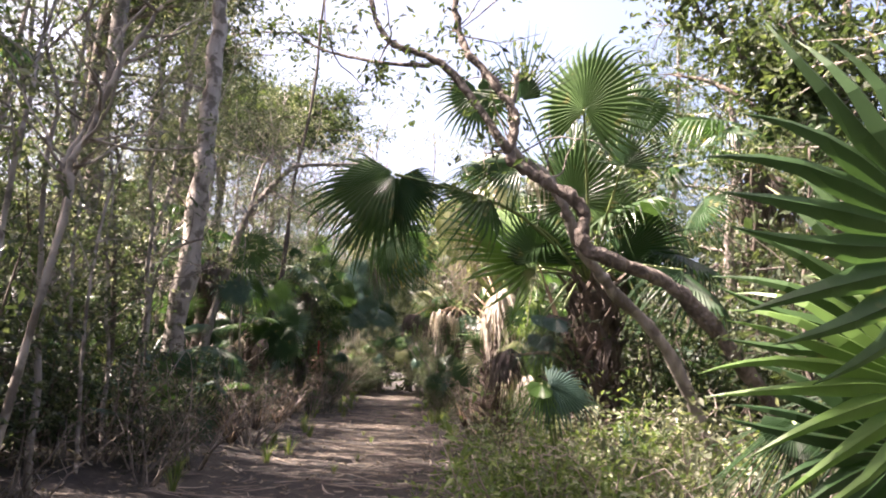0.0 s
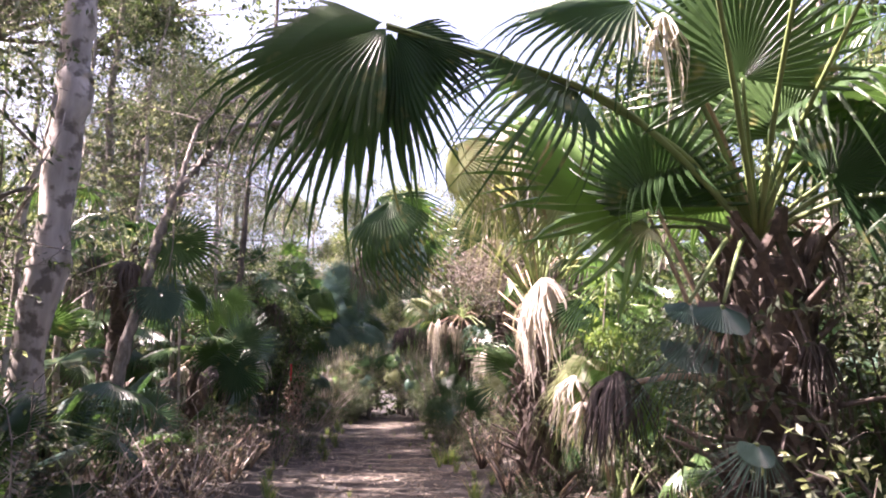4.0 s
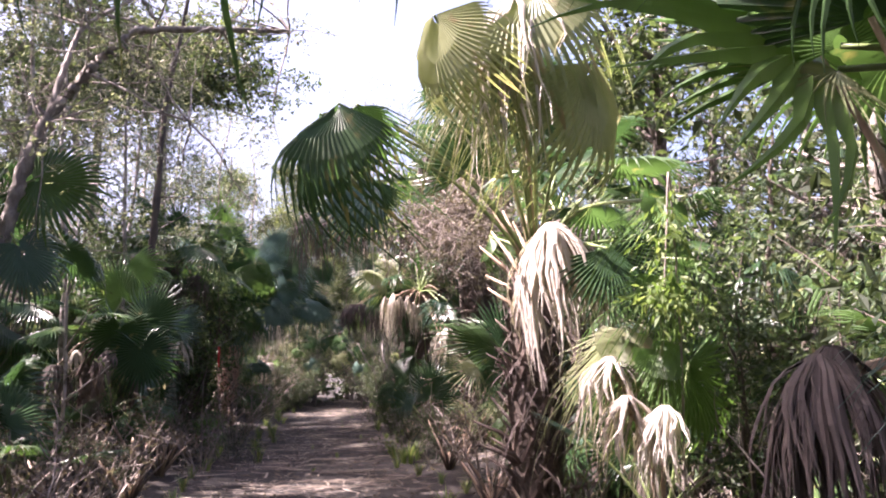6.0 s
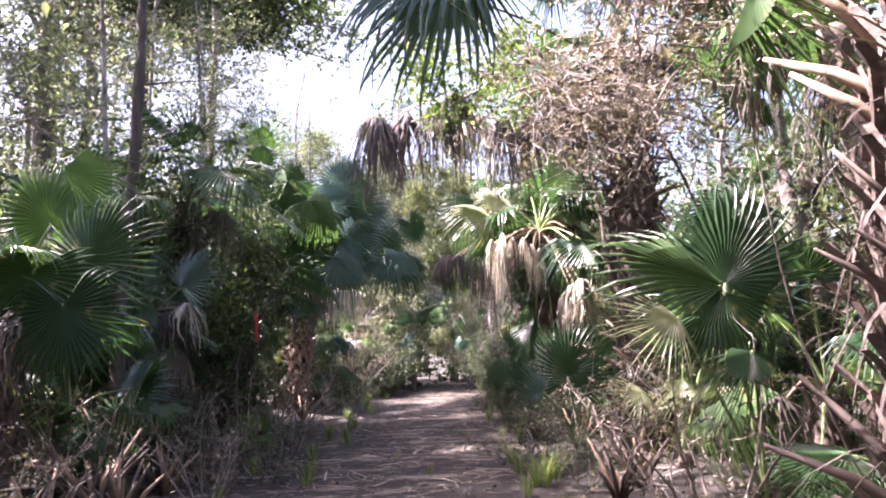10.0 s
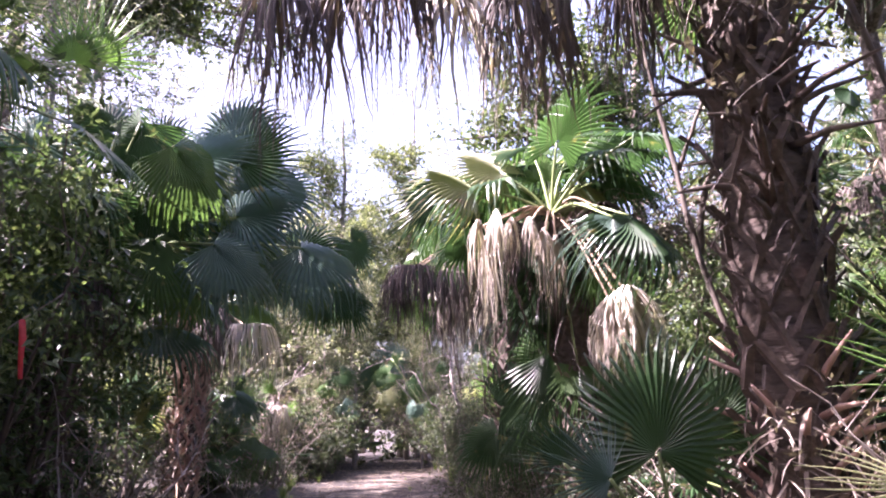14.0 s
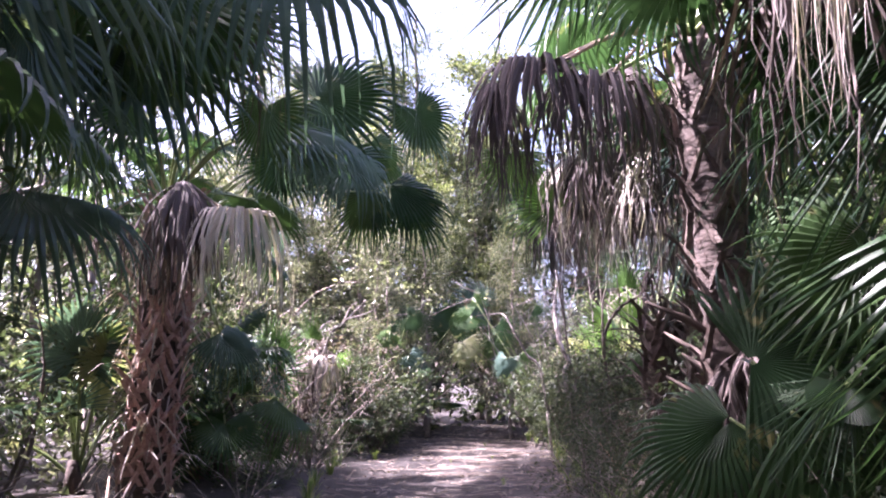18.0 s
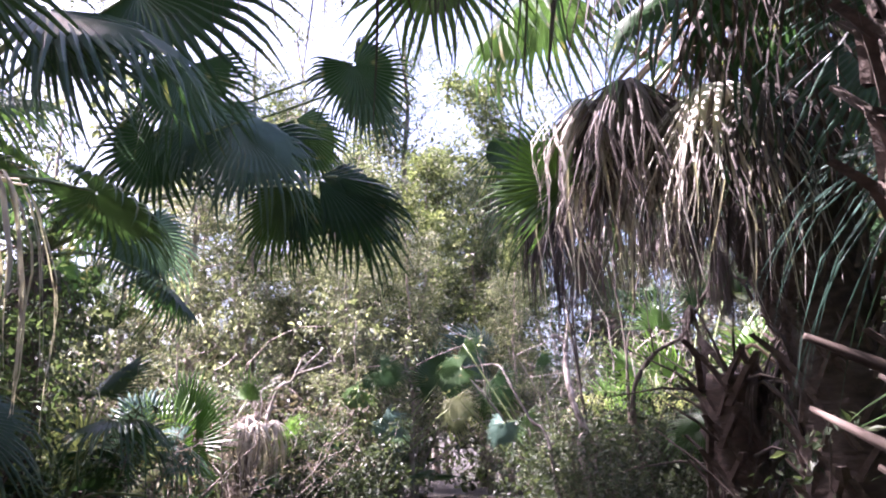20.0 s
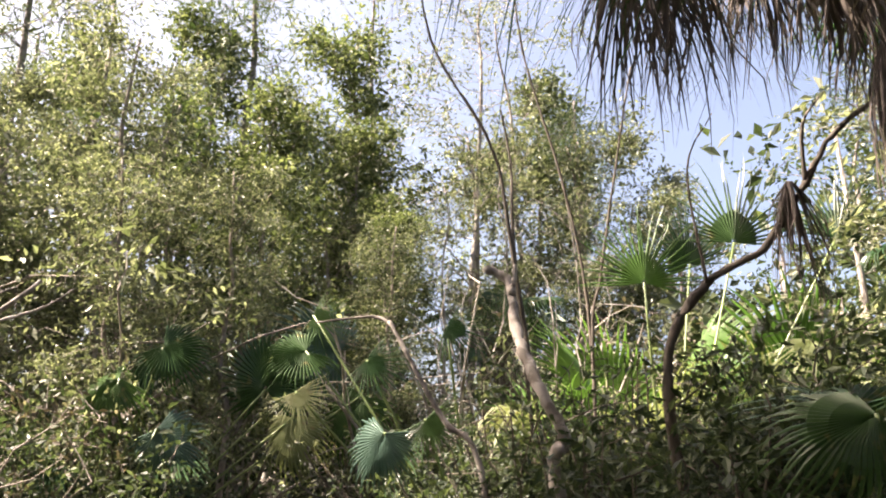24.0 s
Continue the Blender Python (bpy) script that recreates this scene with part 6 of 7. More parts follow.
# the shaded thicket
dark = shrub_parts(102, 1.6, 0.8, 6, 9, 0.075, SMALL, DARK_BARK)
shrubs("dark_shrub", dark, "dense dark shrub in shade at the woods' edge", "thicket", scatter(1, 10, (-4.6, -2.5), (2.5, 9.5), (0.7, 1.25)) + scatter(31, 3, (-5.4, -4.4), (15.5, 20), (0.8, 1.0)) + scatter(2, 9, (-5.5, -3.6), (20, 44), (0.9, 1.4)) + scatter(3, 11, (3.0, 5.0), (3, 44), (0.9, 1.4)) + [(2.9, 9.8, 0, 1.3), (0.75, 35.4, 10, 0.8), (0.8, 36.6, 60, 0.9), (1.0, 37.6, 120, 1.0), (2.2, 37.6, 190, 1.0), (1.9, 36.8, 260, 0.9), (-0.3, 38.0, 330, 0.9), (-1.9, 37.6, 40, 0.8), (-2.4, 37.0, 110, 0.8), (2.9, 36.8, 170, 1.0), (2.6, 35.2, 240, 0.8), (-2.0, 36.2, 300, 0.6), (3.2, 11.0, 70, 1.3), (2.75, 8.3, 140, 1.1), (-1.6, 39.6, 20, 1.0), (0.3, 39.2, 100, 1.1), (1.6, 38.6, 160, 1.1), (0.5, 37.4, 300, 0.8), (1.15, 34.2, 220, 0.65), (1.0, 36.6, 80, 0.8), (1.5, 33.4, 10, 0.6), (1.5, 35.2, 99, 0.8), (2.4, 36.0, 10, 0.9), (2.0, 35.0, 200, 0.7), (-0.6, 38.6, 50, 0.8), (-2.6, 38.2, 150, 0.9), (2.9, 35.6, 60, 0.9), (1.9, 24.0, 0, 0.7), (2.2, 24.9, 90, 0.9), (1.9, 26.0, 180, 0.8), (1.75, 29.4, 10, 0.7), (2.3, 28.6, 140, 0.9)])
twiggy = shrub_parts(103, 1.3, 0.75, 7, 4, 0.05, WITHERED)
shrubs("twiggy_shrub", twiggy, "bare twiggy shrub with few withered leaves", "thicket", scatter(4, 27, (-3.6, -2.1), (3, 30), (0.55, 1.0)) + scatter(5, 14, (1.6, 3.4), (10, 34), (0.6, 1.0)) + scatter(6, 8, (-3.8, -2.4), (33, 40), (0.8, 1.4)) + scatter(36, 6, (-4.6, -2.7), (36.4, 40), (1.0, 1.7)))
olive = shrub_parts(104, 1.5, 0.85, 8, 11, 0.05, OLIVE)
shrubs("olive_shrub", olive, "tall shrub with small olive leaves in sun", "shrubs at the end of the trail", [(-2.2, 41.5, 0, 2.0), (-0.6, 42.6, 70, 2.1), (0.9, 41.4, 130, 1.7), (2.3, 42.5, 200, 2.0), (-3.6, 40.2, 240, 2.3),  (-6.0, 39.0, 40, 2.2), (-2.8, 38.4, 160, 1.5),  (3.2, 40.2, 250, 1.0), (4.4, 41.5, 10, 1.3), (5.8, 41.0, 150, 1.2), (5.0, 43.4, 220, 1.6), (-2.3, 38.0, 10, 0.8), (-5.6, 41.8, 210, 2.6), (0.8, 44.8, 60, 2.3), (-2.2, 44.6, 140, 2.4)])
shrubs("flowing_shrub", shrub_parts(105, 1.0, 0.6, 6, 11, 0.05, SMALL), "low dark leafy undergrowth beside the trail", "undergrowth", [(1.2, 32.0, 30, 0.75), (1.0, 29.9, 130, 0.6), (1.0, 30.8, 190, 0.75), (-2.6, 33.6, 0, 0.7), (1.3, 33.2, 60, 0.8), (1.15, 28.0, 0, 0.8), (1.0, 26.2, 70, 0.7), (1.3, 27.0, 140, 0.8), (1.5, 25.4, 140, 0.9)] + scatter(7, 11, (-3.4, -2.0), (4, 40), (0.5, 0.85)) + scatter(8, 11, (0.95, 2.4), (9, 40), (0.45, 0.8)))
# Those right of the trail past y 24 are added to block side light.
shrubs("vine_clad_shrub", shrub_parts(106, 2.6, 0.95, 12, 22, 0.076, VINE, DARK_BARK), "tall vine-clad shrub with dense dark leaves, also used to block light", "vine-clad shrubs", [(-3.4, 23.4, 0, 1.3), (-3.9, 24.6, 120, 1.4), (-4.0, 22.9, 200, 1.45), (-3.9, 31.2, 10, 1.0), (3.3, 26.0, 200, 1.1), (4.0, 24.6, 30, 1.15), (3.5, 27.6, 100, 1.25), (3.4, 29.6, 150, 1.1), (-4.5, 22.4, 20, 1.3), (-4.8, 10.4, 90, 1.2), (2.9, 12.5, 20, 0.9)])
def tangle(at, middle, size, seed, label, hang=None):
    """Dead vine: fine twigs woven in a loose mass, hung on thin stems."""
    r = random.Random(seed)
    ob = thing("dead_vine", (*at, ground_at(*at)), label, "vine", "dead vines")
    ends, mid = [], Vector(middle)
    for k in range(2):
        a = Vector(hang) if hang else Vector((at[0] + r.uniform(-0.2, 0.2), at[1] + r.uniform(-0.2, 0.2), 0))
        b = mid + Vector((r.uniform(-0.6, 0.6) * size[0], r.uniform(-0.6, 0.6) * size[1], r.uniform(-0.5, 0.5) * size[2]))
        part("stem", Geo().tube(curve_through([a, a.lerp(b, 0.4) + Vector((r.uniform(-0.5, 0.5), r.uniform(-0.3, 0.3), 0)), b], 5), 0.006, 5), TWIG, ob)
    g = Geo()
    for k in range(150):
        d = Vector((r.gauss(0, 0.5) * size[0], r.gauss(0, 0.5) * size[1], r.gauss(0, 0.5) * size[2]))
        line = wander(r, mid + d, (r.uniform(-1, 1), r.uniform(-1, 1), r.uniform(-0.9, 0.5)), r.uniform(0.3, 0.8), 5, 0.45)
        g.tube(line, tapered(6, 0.007, 0.002), 4, False)
        ends += line[::2]
    tagged(part("twig", g, TWIG, ob), "", "", "", "stuff")
    part("foliage", leaf_cloud(seed, ends, 5, 0.10, 0.06, 0.45), WITHERED, ob)


tangle((1.7, 19.3), (1.16, 18.60, 3.54), (0.7, 0.7, 0.75), 107, "brown tangle of dead vine and twigs on the palms", (2.55, 17.1, 3.4))
tangle((1.9, 20.4), (1.62, 20.00, 3.79), (0.9, 0.6, 0.7), 108, "brown tangle of dead vine over the undergrowth", (2.15, 21.75, 4.9))
tangle((2.6, 25.3), (2.64, 24.80, 3.04), (0.6, 0.6, 0.7), 109, "loose tangle of dead twigs beside a palm")
tangle((2.1, 16.0), (1.34, 16.20, 3.37), (0.4, 0.5, 0.8), 110, "hanging dead vine among leaf stalks")

# sapling with bright leaves leaning over the trail
boughs = limb_thing("leafy_sapling", "slender sapling with bright green sunlit leaves", "sapling", [([(3.3, 21.6, -0.05), (3.1, 21.4, 2.4), (2.0, 20.8, 4.3), (0.5, 20.0, 4.9), (-0.2, 19.7, 4.8), (-0.7, 19.5, 4.4)], 0.024, 0.008)], DARK_BARK, 7)
r = random.Random(9)
ends = []
for k in range(16):
    q = Vector((0.7, 20.1, 4.8)).lerp(Vector((-0.6, 19.5, 4.5)), k / 15)
    line = wander(r, q, (r.uniform(-0.5, 0.5), r.uniform(-0.5, 0.5), r.uniform(-1.6, 0.3)), r.uniform(0.7, 1.7), 6, 0.25)
    part("limb", Geo().tube(line, tapered(7, 0.009, 0.003), 4), GREY_BARK, boughs)
    ends += line[1:]
part("foliage", leaf_cloud(91, ends, 26, 0.12, 0.085, 0.45), SPRING, boughs)


# ---- grass tufts ----
def tuft(seed, n, height, bend):
    r, g = random.Random(seed), Geo()
    for _ in range(n):
        a = r.uniform(0, 6.3)
        out, h = Vector((math.cos(a), math.sin(a), 0)), height * r.uniform(0.5, 1.1)
        s, b = Vector((-out.y, out.x, 0)), bend * r.uniform(0.3, 1.2)
        foot = out * r.uniform(0, 0.07)
        pts = [foot + out * (b * h * u * u) + Vector((0, 0, h * (u - 0.35 * b * u * u) - 0.02)) for u in (0, 0.35, 0.7, 1)]
        g.strip(pts, [0.006, 0.007, 0.005, 0.001], [(s, out)] * 4, 0.3)
    return g.mesh("blades", False)


# Pale bark carries the sunlight; the last four stand for bright haze behind.
bare = shrub_parts(112, 1.9, 0.9, 9, 1, 0.05, WITHERED, PALE_BARK)
shrubs("bare_shrub", bare, "leafless brush coloured pale for sun and haze", "bare brush", [(-4.4, 37.4, 0, 1.2), (-5.3, 38.4, 120, 1.3), (-3.8, 38.9, 200, 1.2), (-5.0, 36.2, 70, 0.9), (-2.5, 37.9, 30, 0.7), (-6.2, 37.0, 260, 1.2), (1.4, 41.0, 10, 2.0), (2.5, 41.3, 130, 2.1), (3.4, 40.9, 210, 1.9), (2.0, 39.9, 300, 1.6)])
stems = shrub_parts(113, 2.1, 0.45, 10, 2, 0.06, SMALL, DARK_BARK)
shrubs("bare_shrub", stems, "thin dark upright stems in shade", "bare brush", [(1.6, 36.7, 0, 1.0), (2.1, 36.4, 100, 1.1), (2.5, 36.9, 200, 1.0), (1.2, 36.2, 40, 0.9), (0.8, 37.0, 300, 1.0), (2.9, 36.2, 150, 0.9), (0.9, 34.8, 250, 0.7)])
# Dark leaf colour deepens the shade at the trail's end.
shrubs("dark_shrub", shrub_parts(114, 1.5, 0.8, 8, 18, 0.07, SMALL, DARK_BARK), "dense undergrowth with leaves darkened for deep shade", "undergrowth", [(2.1, 34.9, 0, 1.15), (2.8, 35.3, 90, 1.3), (3.5, 35.4, 180, 1.4), (1.6, 35.9, 270, 1.2), (2.3, 36.1, 45, 1.35), (3.1, 36.4, 135, 1.35), (4.0, 36.0, 20, 1.5), (0.9, 37.2, 70, 1.2), (0.6, 35.9, 200, 0.95), (-2.2, 37.4, 220, 1.2), (-3.3, 37.2, 300, 1.2), (-2.7, 38.0, 30, 1.3), (-4.1, 38.0, 130, 1.3), (-1.9, 36.6, 90, 0.75), (1.9, 33.7, 60, 0.7), (3.0, 34.2, 10, 1.0)])
first = plant("grass_tuft", [("foliage", tuft(1, 34, 0.42, 0.5), GRASS)], (0, 0, 0), "tuft of long green grass beside the trail", "grass", "grass tufts")
places = [(0.85, 19.95, 0, 1.1), (1.0, 20.3, 60, 0.8), (0.8, 20.6, 10, 0.7)] + scatter(12, 40, (0.6, 1.3), (6, 40), (0.4, 0.9)) + scatter(13, 34, (-2.3, -1.5), (4, 40), (0.4, 0.9)) + scatter(14, 14, (-0.9, 0.2), (8, 40), (0.2, 0.4))
first.matrix_basis = pose(*places[0][:2], 0, 0, 0, 0) @ Matrix.Diagonal((1.1, 1.1, 1.1, 1))
spread_copies_from(first, places[1:])

# dry upright stubs of palmetto stalks
first = thing("dry_palmetto_stub", (0, 0, 0), "clump of dry upright palmetto stalks", "palmetto", "dry stubs")
r = random.Random(5)
for k in range(16):
    a, ln = r.uniform(0, 6.3), r.uniform(0.35, 0.75)
    d = Vector((math.cos(a) * r.uniform(0.2, 0.9), math.sin(a) * r.uniform(0.2, 0.9), 1)).normalized()
    part("stalk", Geo().tube([Vector((0, 0, -0.03)) + d * 0.03, d * ln * 0.6, d * ln + Vector((0, 0, -0.05))], [0.028, 0.02, 0.009], 5), PETIOLE_DRY if k % 3 else BOOT, first)
places = [(-2.75, 17.3, 0, 1.0), (-3.2, 16.9, 70, 1.1), (-2.9, 21.6, 20, 0.8), (1.35, 15.4, 40, 0.9), (1.5, 16.2, 100, 0.8), (1.55, 22.3, 10, 0.9), (1.2, 24.2, 10, 0.8), (-2.8, 13.2, 200, 0.9), (1.5, 12.2, 30, 0.9), (-3.0, 28.0, 10, 0.8), (1.5, 31.6, 90, 0.9), (-2.9, 9.6, 60, 0.8), (-2.6, 18.2, 10, 0.9), (-3.0, 18.7, 130, 1.1), (-2.5, 16.3, 90, 0.8), (-2.8, 19.7, 10, 0.9), (-2.6, 14.4, 40, 0.9), (-2.5, 12.0, 150, 0.8), (-3.1, 15.5, 220, 1.1), (-2.7, 20.6, 300, 0.9), (-2.9, 23.9, 60, 0.9), (1.35, 18.9, 20, 0.9), (1.7, 19.6, 160, 1.0), (1.45, 13.4, 250, 0.9)]
first.matrix_basis = pose(places[0][0], places[0][1], ground_at(*places[0][:2]))
spread_copies_from(first, places[1:])


# ---- palmettos and palms farther in ----
def wild_palmetto(seed, n, mats):
    r = random.Random(seed)
    ob = thing("saw_palmetto", (0, 0, 0), "wild palmetto with stiff green fans in the undergrowth", "palmetto", "palmettos in the woods")
    part("trunk", Geo().tube([(0, 0, -0.05), (0.03, 0, 0.12), (0.05, 0.02, 0.28)], [0.09, 0.075, 0.04], 8), PALM_BARK, ob)
    for i in range(n):
        a, el = i * 2.4 + r.uniform(-0.3, 0.3), math.radians(r.uniform(25, 80))
        d = Vector((math.cos(a) * math.cos(el), math.sin(a) * math.cos(el), math.sin(el)))
        hub = d * r.uniform(0.6, 1.15) + Vector((0, 0, 0.1))
        tip = hub + Vector((d.x, d.y, d.z - 0.35)).normalized()
        frond(ob, (0, 0, 0.1), hub, tip, r.choice(("stiff", "flat", "round", "arched")), r.choice(mats), (d.x * 0.4, d.y * 0.4 - 0.2, 1), r.uniform(0.45, 0.65), 0.06, i)
    return ob


for seed, n, mats, places in (
    (1, 9, (FAN, FAN, FAN_BLUE), scatter(21, 14, (-4.7, -3.2), (9, 36), (0.75, 1.1)) + scatter(26, 3, (-3.9, -2.9), (9.5, 16), (0.7, 0.9)) + scatter(22, 8, (2.2, 3.6), (10, 36), (0.8, 1.2)) + scatter(25, 6, (-3.2, 3.4), (39, 46), (0.9, 1.4))),
    (2, 8, (FAN, FAN_BLUE, FAN_YELLOW), scatter(23, 9, (-6.5, -3.8), (8, 44), (0.9, 1.4)) + scatter(24, 7, (3.0, 6.5), (6, 46), (0.9, 1.5)))):
    places = beside(places)
    first = wild_palmetto(seed, n, mats)
    x, y, turn, size = places[0]
    first.matrix_basis = pose(x, y, ground_at(x, y), 0, 0, turn) @ Matrix.Diagonal((size, size, size, 1))
    spread_copies_from(first, places[1:])

# Fans made pale in colour to stand for the full sun on them.
pale = wild_palmetto(3, 11, (FAN_YELLOW, FAN_YELLOW, FAN_BRIGHT))
tagged(pale, "palmetto with fans coloured pale for full sun", "palmetto", "sunlit palmettos")
places = [(3.2, 38.5, 0, 1.7), (4.5, 38.3, 80, 1.8), (5.7, 39.4, 160, 1.9), (4.0, 40.2, 220, 2.1), (2.5, 38.9, 300, 1.5), (6.7, 38.4, 30, 1.7), (3.7, 37.6, 110, 1.1), (-3.3, 36.9, 200, 1.0)]
pale.matrix_basis = pose(places[0][0], places[0][1], ground_at(*places[0][:2]), 0, 0, 0) @ Matrix.Diagonal((1.7, 1.7, 1.7, 1))
spread_copies_from(pale, places[1:])

far = thing("cabbage_palm", (0, 0, 0), "cabbage palm standing back in the woods", "palm", "palms in the woods")
palm_trunk(far, (0, 0, 0), (0.1, 0.05, 4.4), 0.19, 0.16, 20, 0.35, None, 0.32, 1.3, 44)
crown(far, (0.1, 0.05, 4.45), 11, 45, (0.9, 1.5), (0.7, 0.9), (-25, 80), ("arched", "round", "weeping"), FAN, (0, 360), 4, 1.0)
places = [(-6.2, 9.0, 0, 1.0), (-8.8, 21.6, 60, 1.15), (-6.9, 31.6, 120, 0.95), (5.2, 12.0, 200, 1.0), (6.8, 17.2, 20, 0.85), (7.6, 28.4, 100, 1.1), (4.2, 33.5, 230, 0.9), (-8.0, 38.8, 300, 1.0), (6.2, 10.4, 80, 0.9), (9.6, 41.0, 10, 1.0), (-4.9, 45.0, 10, 0.9), (3.5, 47.0, 10, 1.0)]
far.matrix_basis = pose(places[0][0], places[0][1], ground_at(*places[0][:2]))
spread_copies_from(far, places[1:])

# palms of the shaded thicket, in three heights
for h, n, seed, places in (
    (0.9, 10, 51, [(-3.7, 19.6, 0, 0.8), (-3.3, 31.8, 200, 0.9), (-5.0, 10.9, 20, 1.0), (-3.6, 12.2, 90, 0.9), (3.0, 18.6, 10, 0.9), (3.1, 15.6, 100, 0.9), (3.0, 10.6, 200, 0.9)]),
    (1.7, 11, 52, [(-5.4, 17.4, 0, 1.0), (-5.2, 18.9, 90, 1.05), (-3.7, 21.4, 200, 0.9), (-4.2, 25.8, 60, 1.0), (3.4, 13.2, 30, 1.0), (3.6, 22.8, 300, 1.0)]),
    (2.5, 11, 53, [(-4.2, 20.6, 0, 0.95), (-4.9, 22.8, 100, 1.0), (3.9, 16.6, 80, 1.05)])):
    first = thing("cabbage_palm", (0, 0, 0), "young cabbage palm with dark drooping fans and dead skirts", "palm", "palms of the thicket")
    palm_trunk(first, (0, 0, 0), (0.06, 0.03, h), 0.13, 0.13, 8, 0.2, None, 0.28, 1.2, seed)
    crown(first, (0.06, 0.03, h + 0.05), n, seed, (0.55, 1.05), (0.6, 0.8), (-30, 78), ("arched", "folded", "round", "flat"), FAN, (0, 360), 3, 0.75)
    x, y, turn, size = places[0]
    first.matrix_basis = pose(x, y, ground_at(x, y), 0, 0, turn) @ Matrix.Diagonal((size, size, size, 1))
    spread_copies_from(first, places[1:])

# ---- trees ----
def forest(name, made, label, group, places):
    places = beside(places, 0.95)
    first = plant(name, made, (0, 0, 0), label, "tree", group)
    x, y, turn, size = places[0]
    first.matrix_basis = pose(x, y, ground_at(x, y), 0, 0, turn) @ Matrix.Diagonal((size, size, size, 1))
    spread_copies_from(first, places[1:])


forest("pine_tree", tree_parts(201, 13, 0.17, 0.28, 20, 2.6, 0.28, 22, 0.22, GREY_BARK, NEEDLE, (0.3, 0.2), 0.35, 3, 0.10, 0.1, 0.55), "tall pine with loose clumps of needles", "pines", [(-11.5, 14.5, 0, 0.9), (-5.6, 30.0, 40, 0.85), (-6.6, 26.4, 130, 0.95), (-11.2, 34.5, 210, 1.0), (-6.3, 20.6, 80, 0.9), (-2.4, 47.5, 0, 1.05), (-13, 40, 100, 0.9), (-11, 27.5, 90, 0.95), (-15, 33, 20, 1.1), (-5.4, 43.5, 120, 0.85), (-1.8, 56, 40, 0.9), (-4.5, 60, 70, 1.0), (7, 22, 300, 0.9), (8.5, 36, 60, 1.0), (6.2, 50, 10, 0.9), (-12, 8, 50, 1.1), (-12, 24, 170, 1.1), (11, 13, 10, 1.1), (2.6, 62, 220, 1.0), (-14, 44, 10, 1.2), (13, 46, 40, 1.2), (-8, 51, 210, 1.0), (9, 58, 33, 1.1)])
# The last three, behind the start, are unseen and close off open light.
forest("oak_tree", tree_parts(202, 9, 0.16, 0.26, 16, 3.2, 0.15, 14, 0.24, GREY_BARK, CANOPY, (0.5, -0.3), 0.5, 4, 0.45, 0.2, 0.35), "oak with small dark leaves and open crown", "oaks", [(-8.2, 6.2, 0, 0.95), (-9.8, 27.5, 10, 1.0), (5.6, 7.5, 210, 0.95), (6.4, 16.0, 280, 1.0), (6.0, 30.0, 40, 0.9), (-12, 45, 100, 1.0), (11, 46, 20, 1.0), (-6.2, 1.0, 20, 1.0), (6.0, 0.5, 120, 1.0), (-10.5, 19, 40, 1.2), (10, 24, 0, 1.2), (10, 4, 80, 1.2), (-3.4, 43.6, 60, 0.85), (-13, 30, 160, 0.85), (0.6, 48.5, 220, 0.85), (-2.0, 50.5, 10, 0.95), (-4.5, -3.5, 10, 1.0), (3.8, -3.0, 70, 1.0), (0.2, -6.5, 0, 1.0)])
forest("thicket_tree", tree_parts(204, 7.5, 0.08, 0.17, 26, 1.8, 0.085, 26, 0.12, TWIG, OLIVE, (0.2, 0.3), 0.7, 5, 0.42, 0.1, 0.45, 0.3), "bushy small tree with dense olive leaves", "bushy trees at the end of the trail", [(-3.0, 40.4, 0, 0.95), (-5.7, 40.8, 200, 0.9), (-7.0, 42.4, 100, 1.0), (-4.4, 40.2, 45, 0.8), (-2.2, 38.9, 130, 0.62), (0.1, 40.4, 250, 0.6), (-1.4, 41.2, 70, 0.75)])
forest("thicket_tree", tree_parts(205, 7.5, 0.08, 0.17, 24, 1.8, 0.10, 34, 0.14, GREY_BARK, MEADOW, (0.2, -0.3), 0.7, 4, 0.45, 0.1, 0.45, 0.25), "bushy small tree with sunlit yellow-green leaves", "bushy trees at the end of the trail", [(-1.2, 43.6, 90, 1.05), (1.0, 44.2, 180, 0.8), (-0.4, 46.4, 120, 1.15), (5.4, 52.0, 75, 1.7), (-3.5, 47.5, 60, 1.5), (-0.2, 49.5, 10, 1.65), (-5.6, 49, 300, 1.5)])
forest("myrtle_tree", tree_parts(203, 6, 0.09, 0.18, 16, 1.7, 0.095, 34, 0.13, TWIG, OLIVE, (0.3, 0.4), 0.7, 4, 0.42, 0.1, 0.4, 0.25), "small tree with sunlit olive leaves", "small trees", [(-4.2, 42.0, 0, 1.1), (-2.6, 43.4, 80, 1.0), (-0.2, 46.5, 150, 1.1), (3.6, 44.6, 260, 0.5), (-10.6, 47.0, 30, 1.0), (6.8, 49.5, 110, 1.7), (4.2, 51.5, 170, 1.8), (8.8, 50.0, 15, 1.5), (7.4, 14.5, 230, 1.0), (8.4, 23.2, 20, 1.0), (-8.2, 23.4, 80, 1.0), (-6.4, 33.0, 80, 0.9), (5.2, 36.0, 40, 0.9), (-0.8, 50.0, 10, 1.5), (-1.9, 53.0, 90, 1.8), (0.6, 54.0, 190, 1.7), (-3.4, 48.0, 200, 1.4), (4.6, 4.6, 12, 0.9), (-7.5, 45, 0, 1.3), (8, 48, 0, 1.3), (-8.6, 27, 0, 1.3), (8.2, 28.6, 0, 1.3), (8, 18, 40, 1.2), (-9, 5, 40, 1.2)])


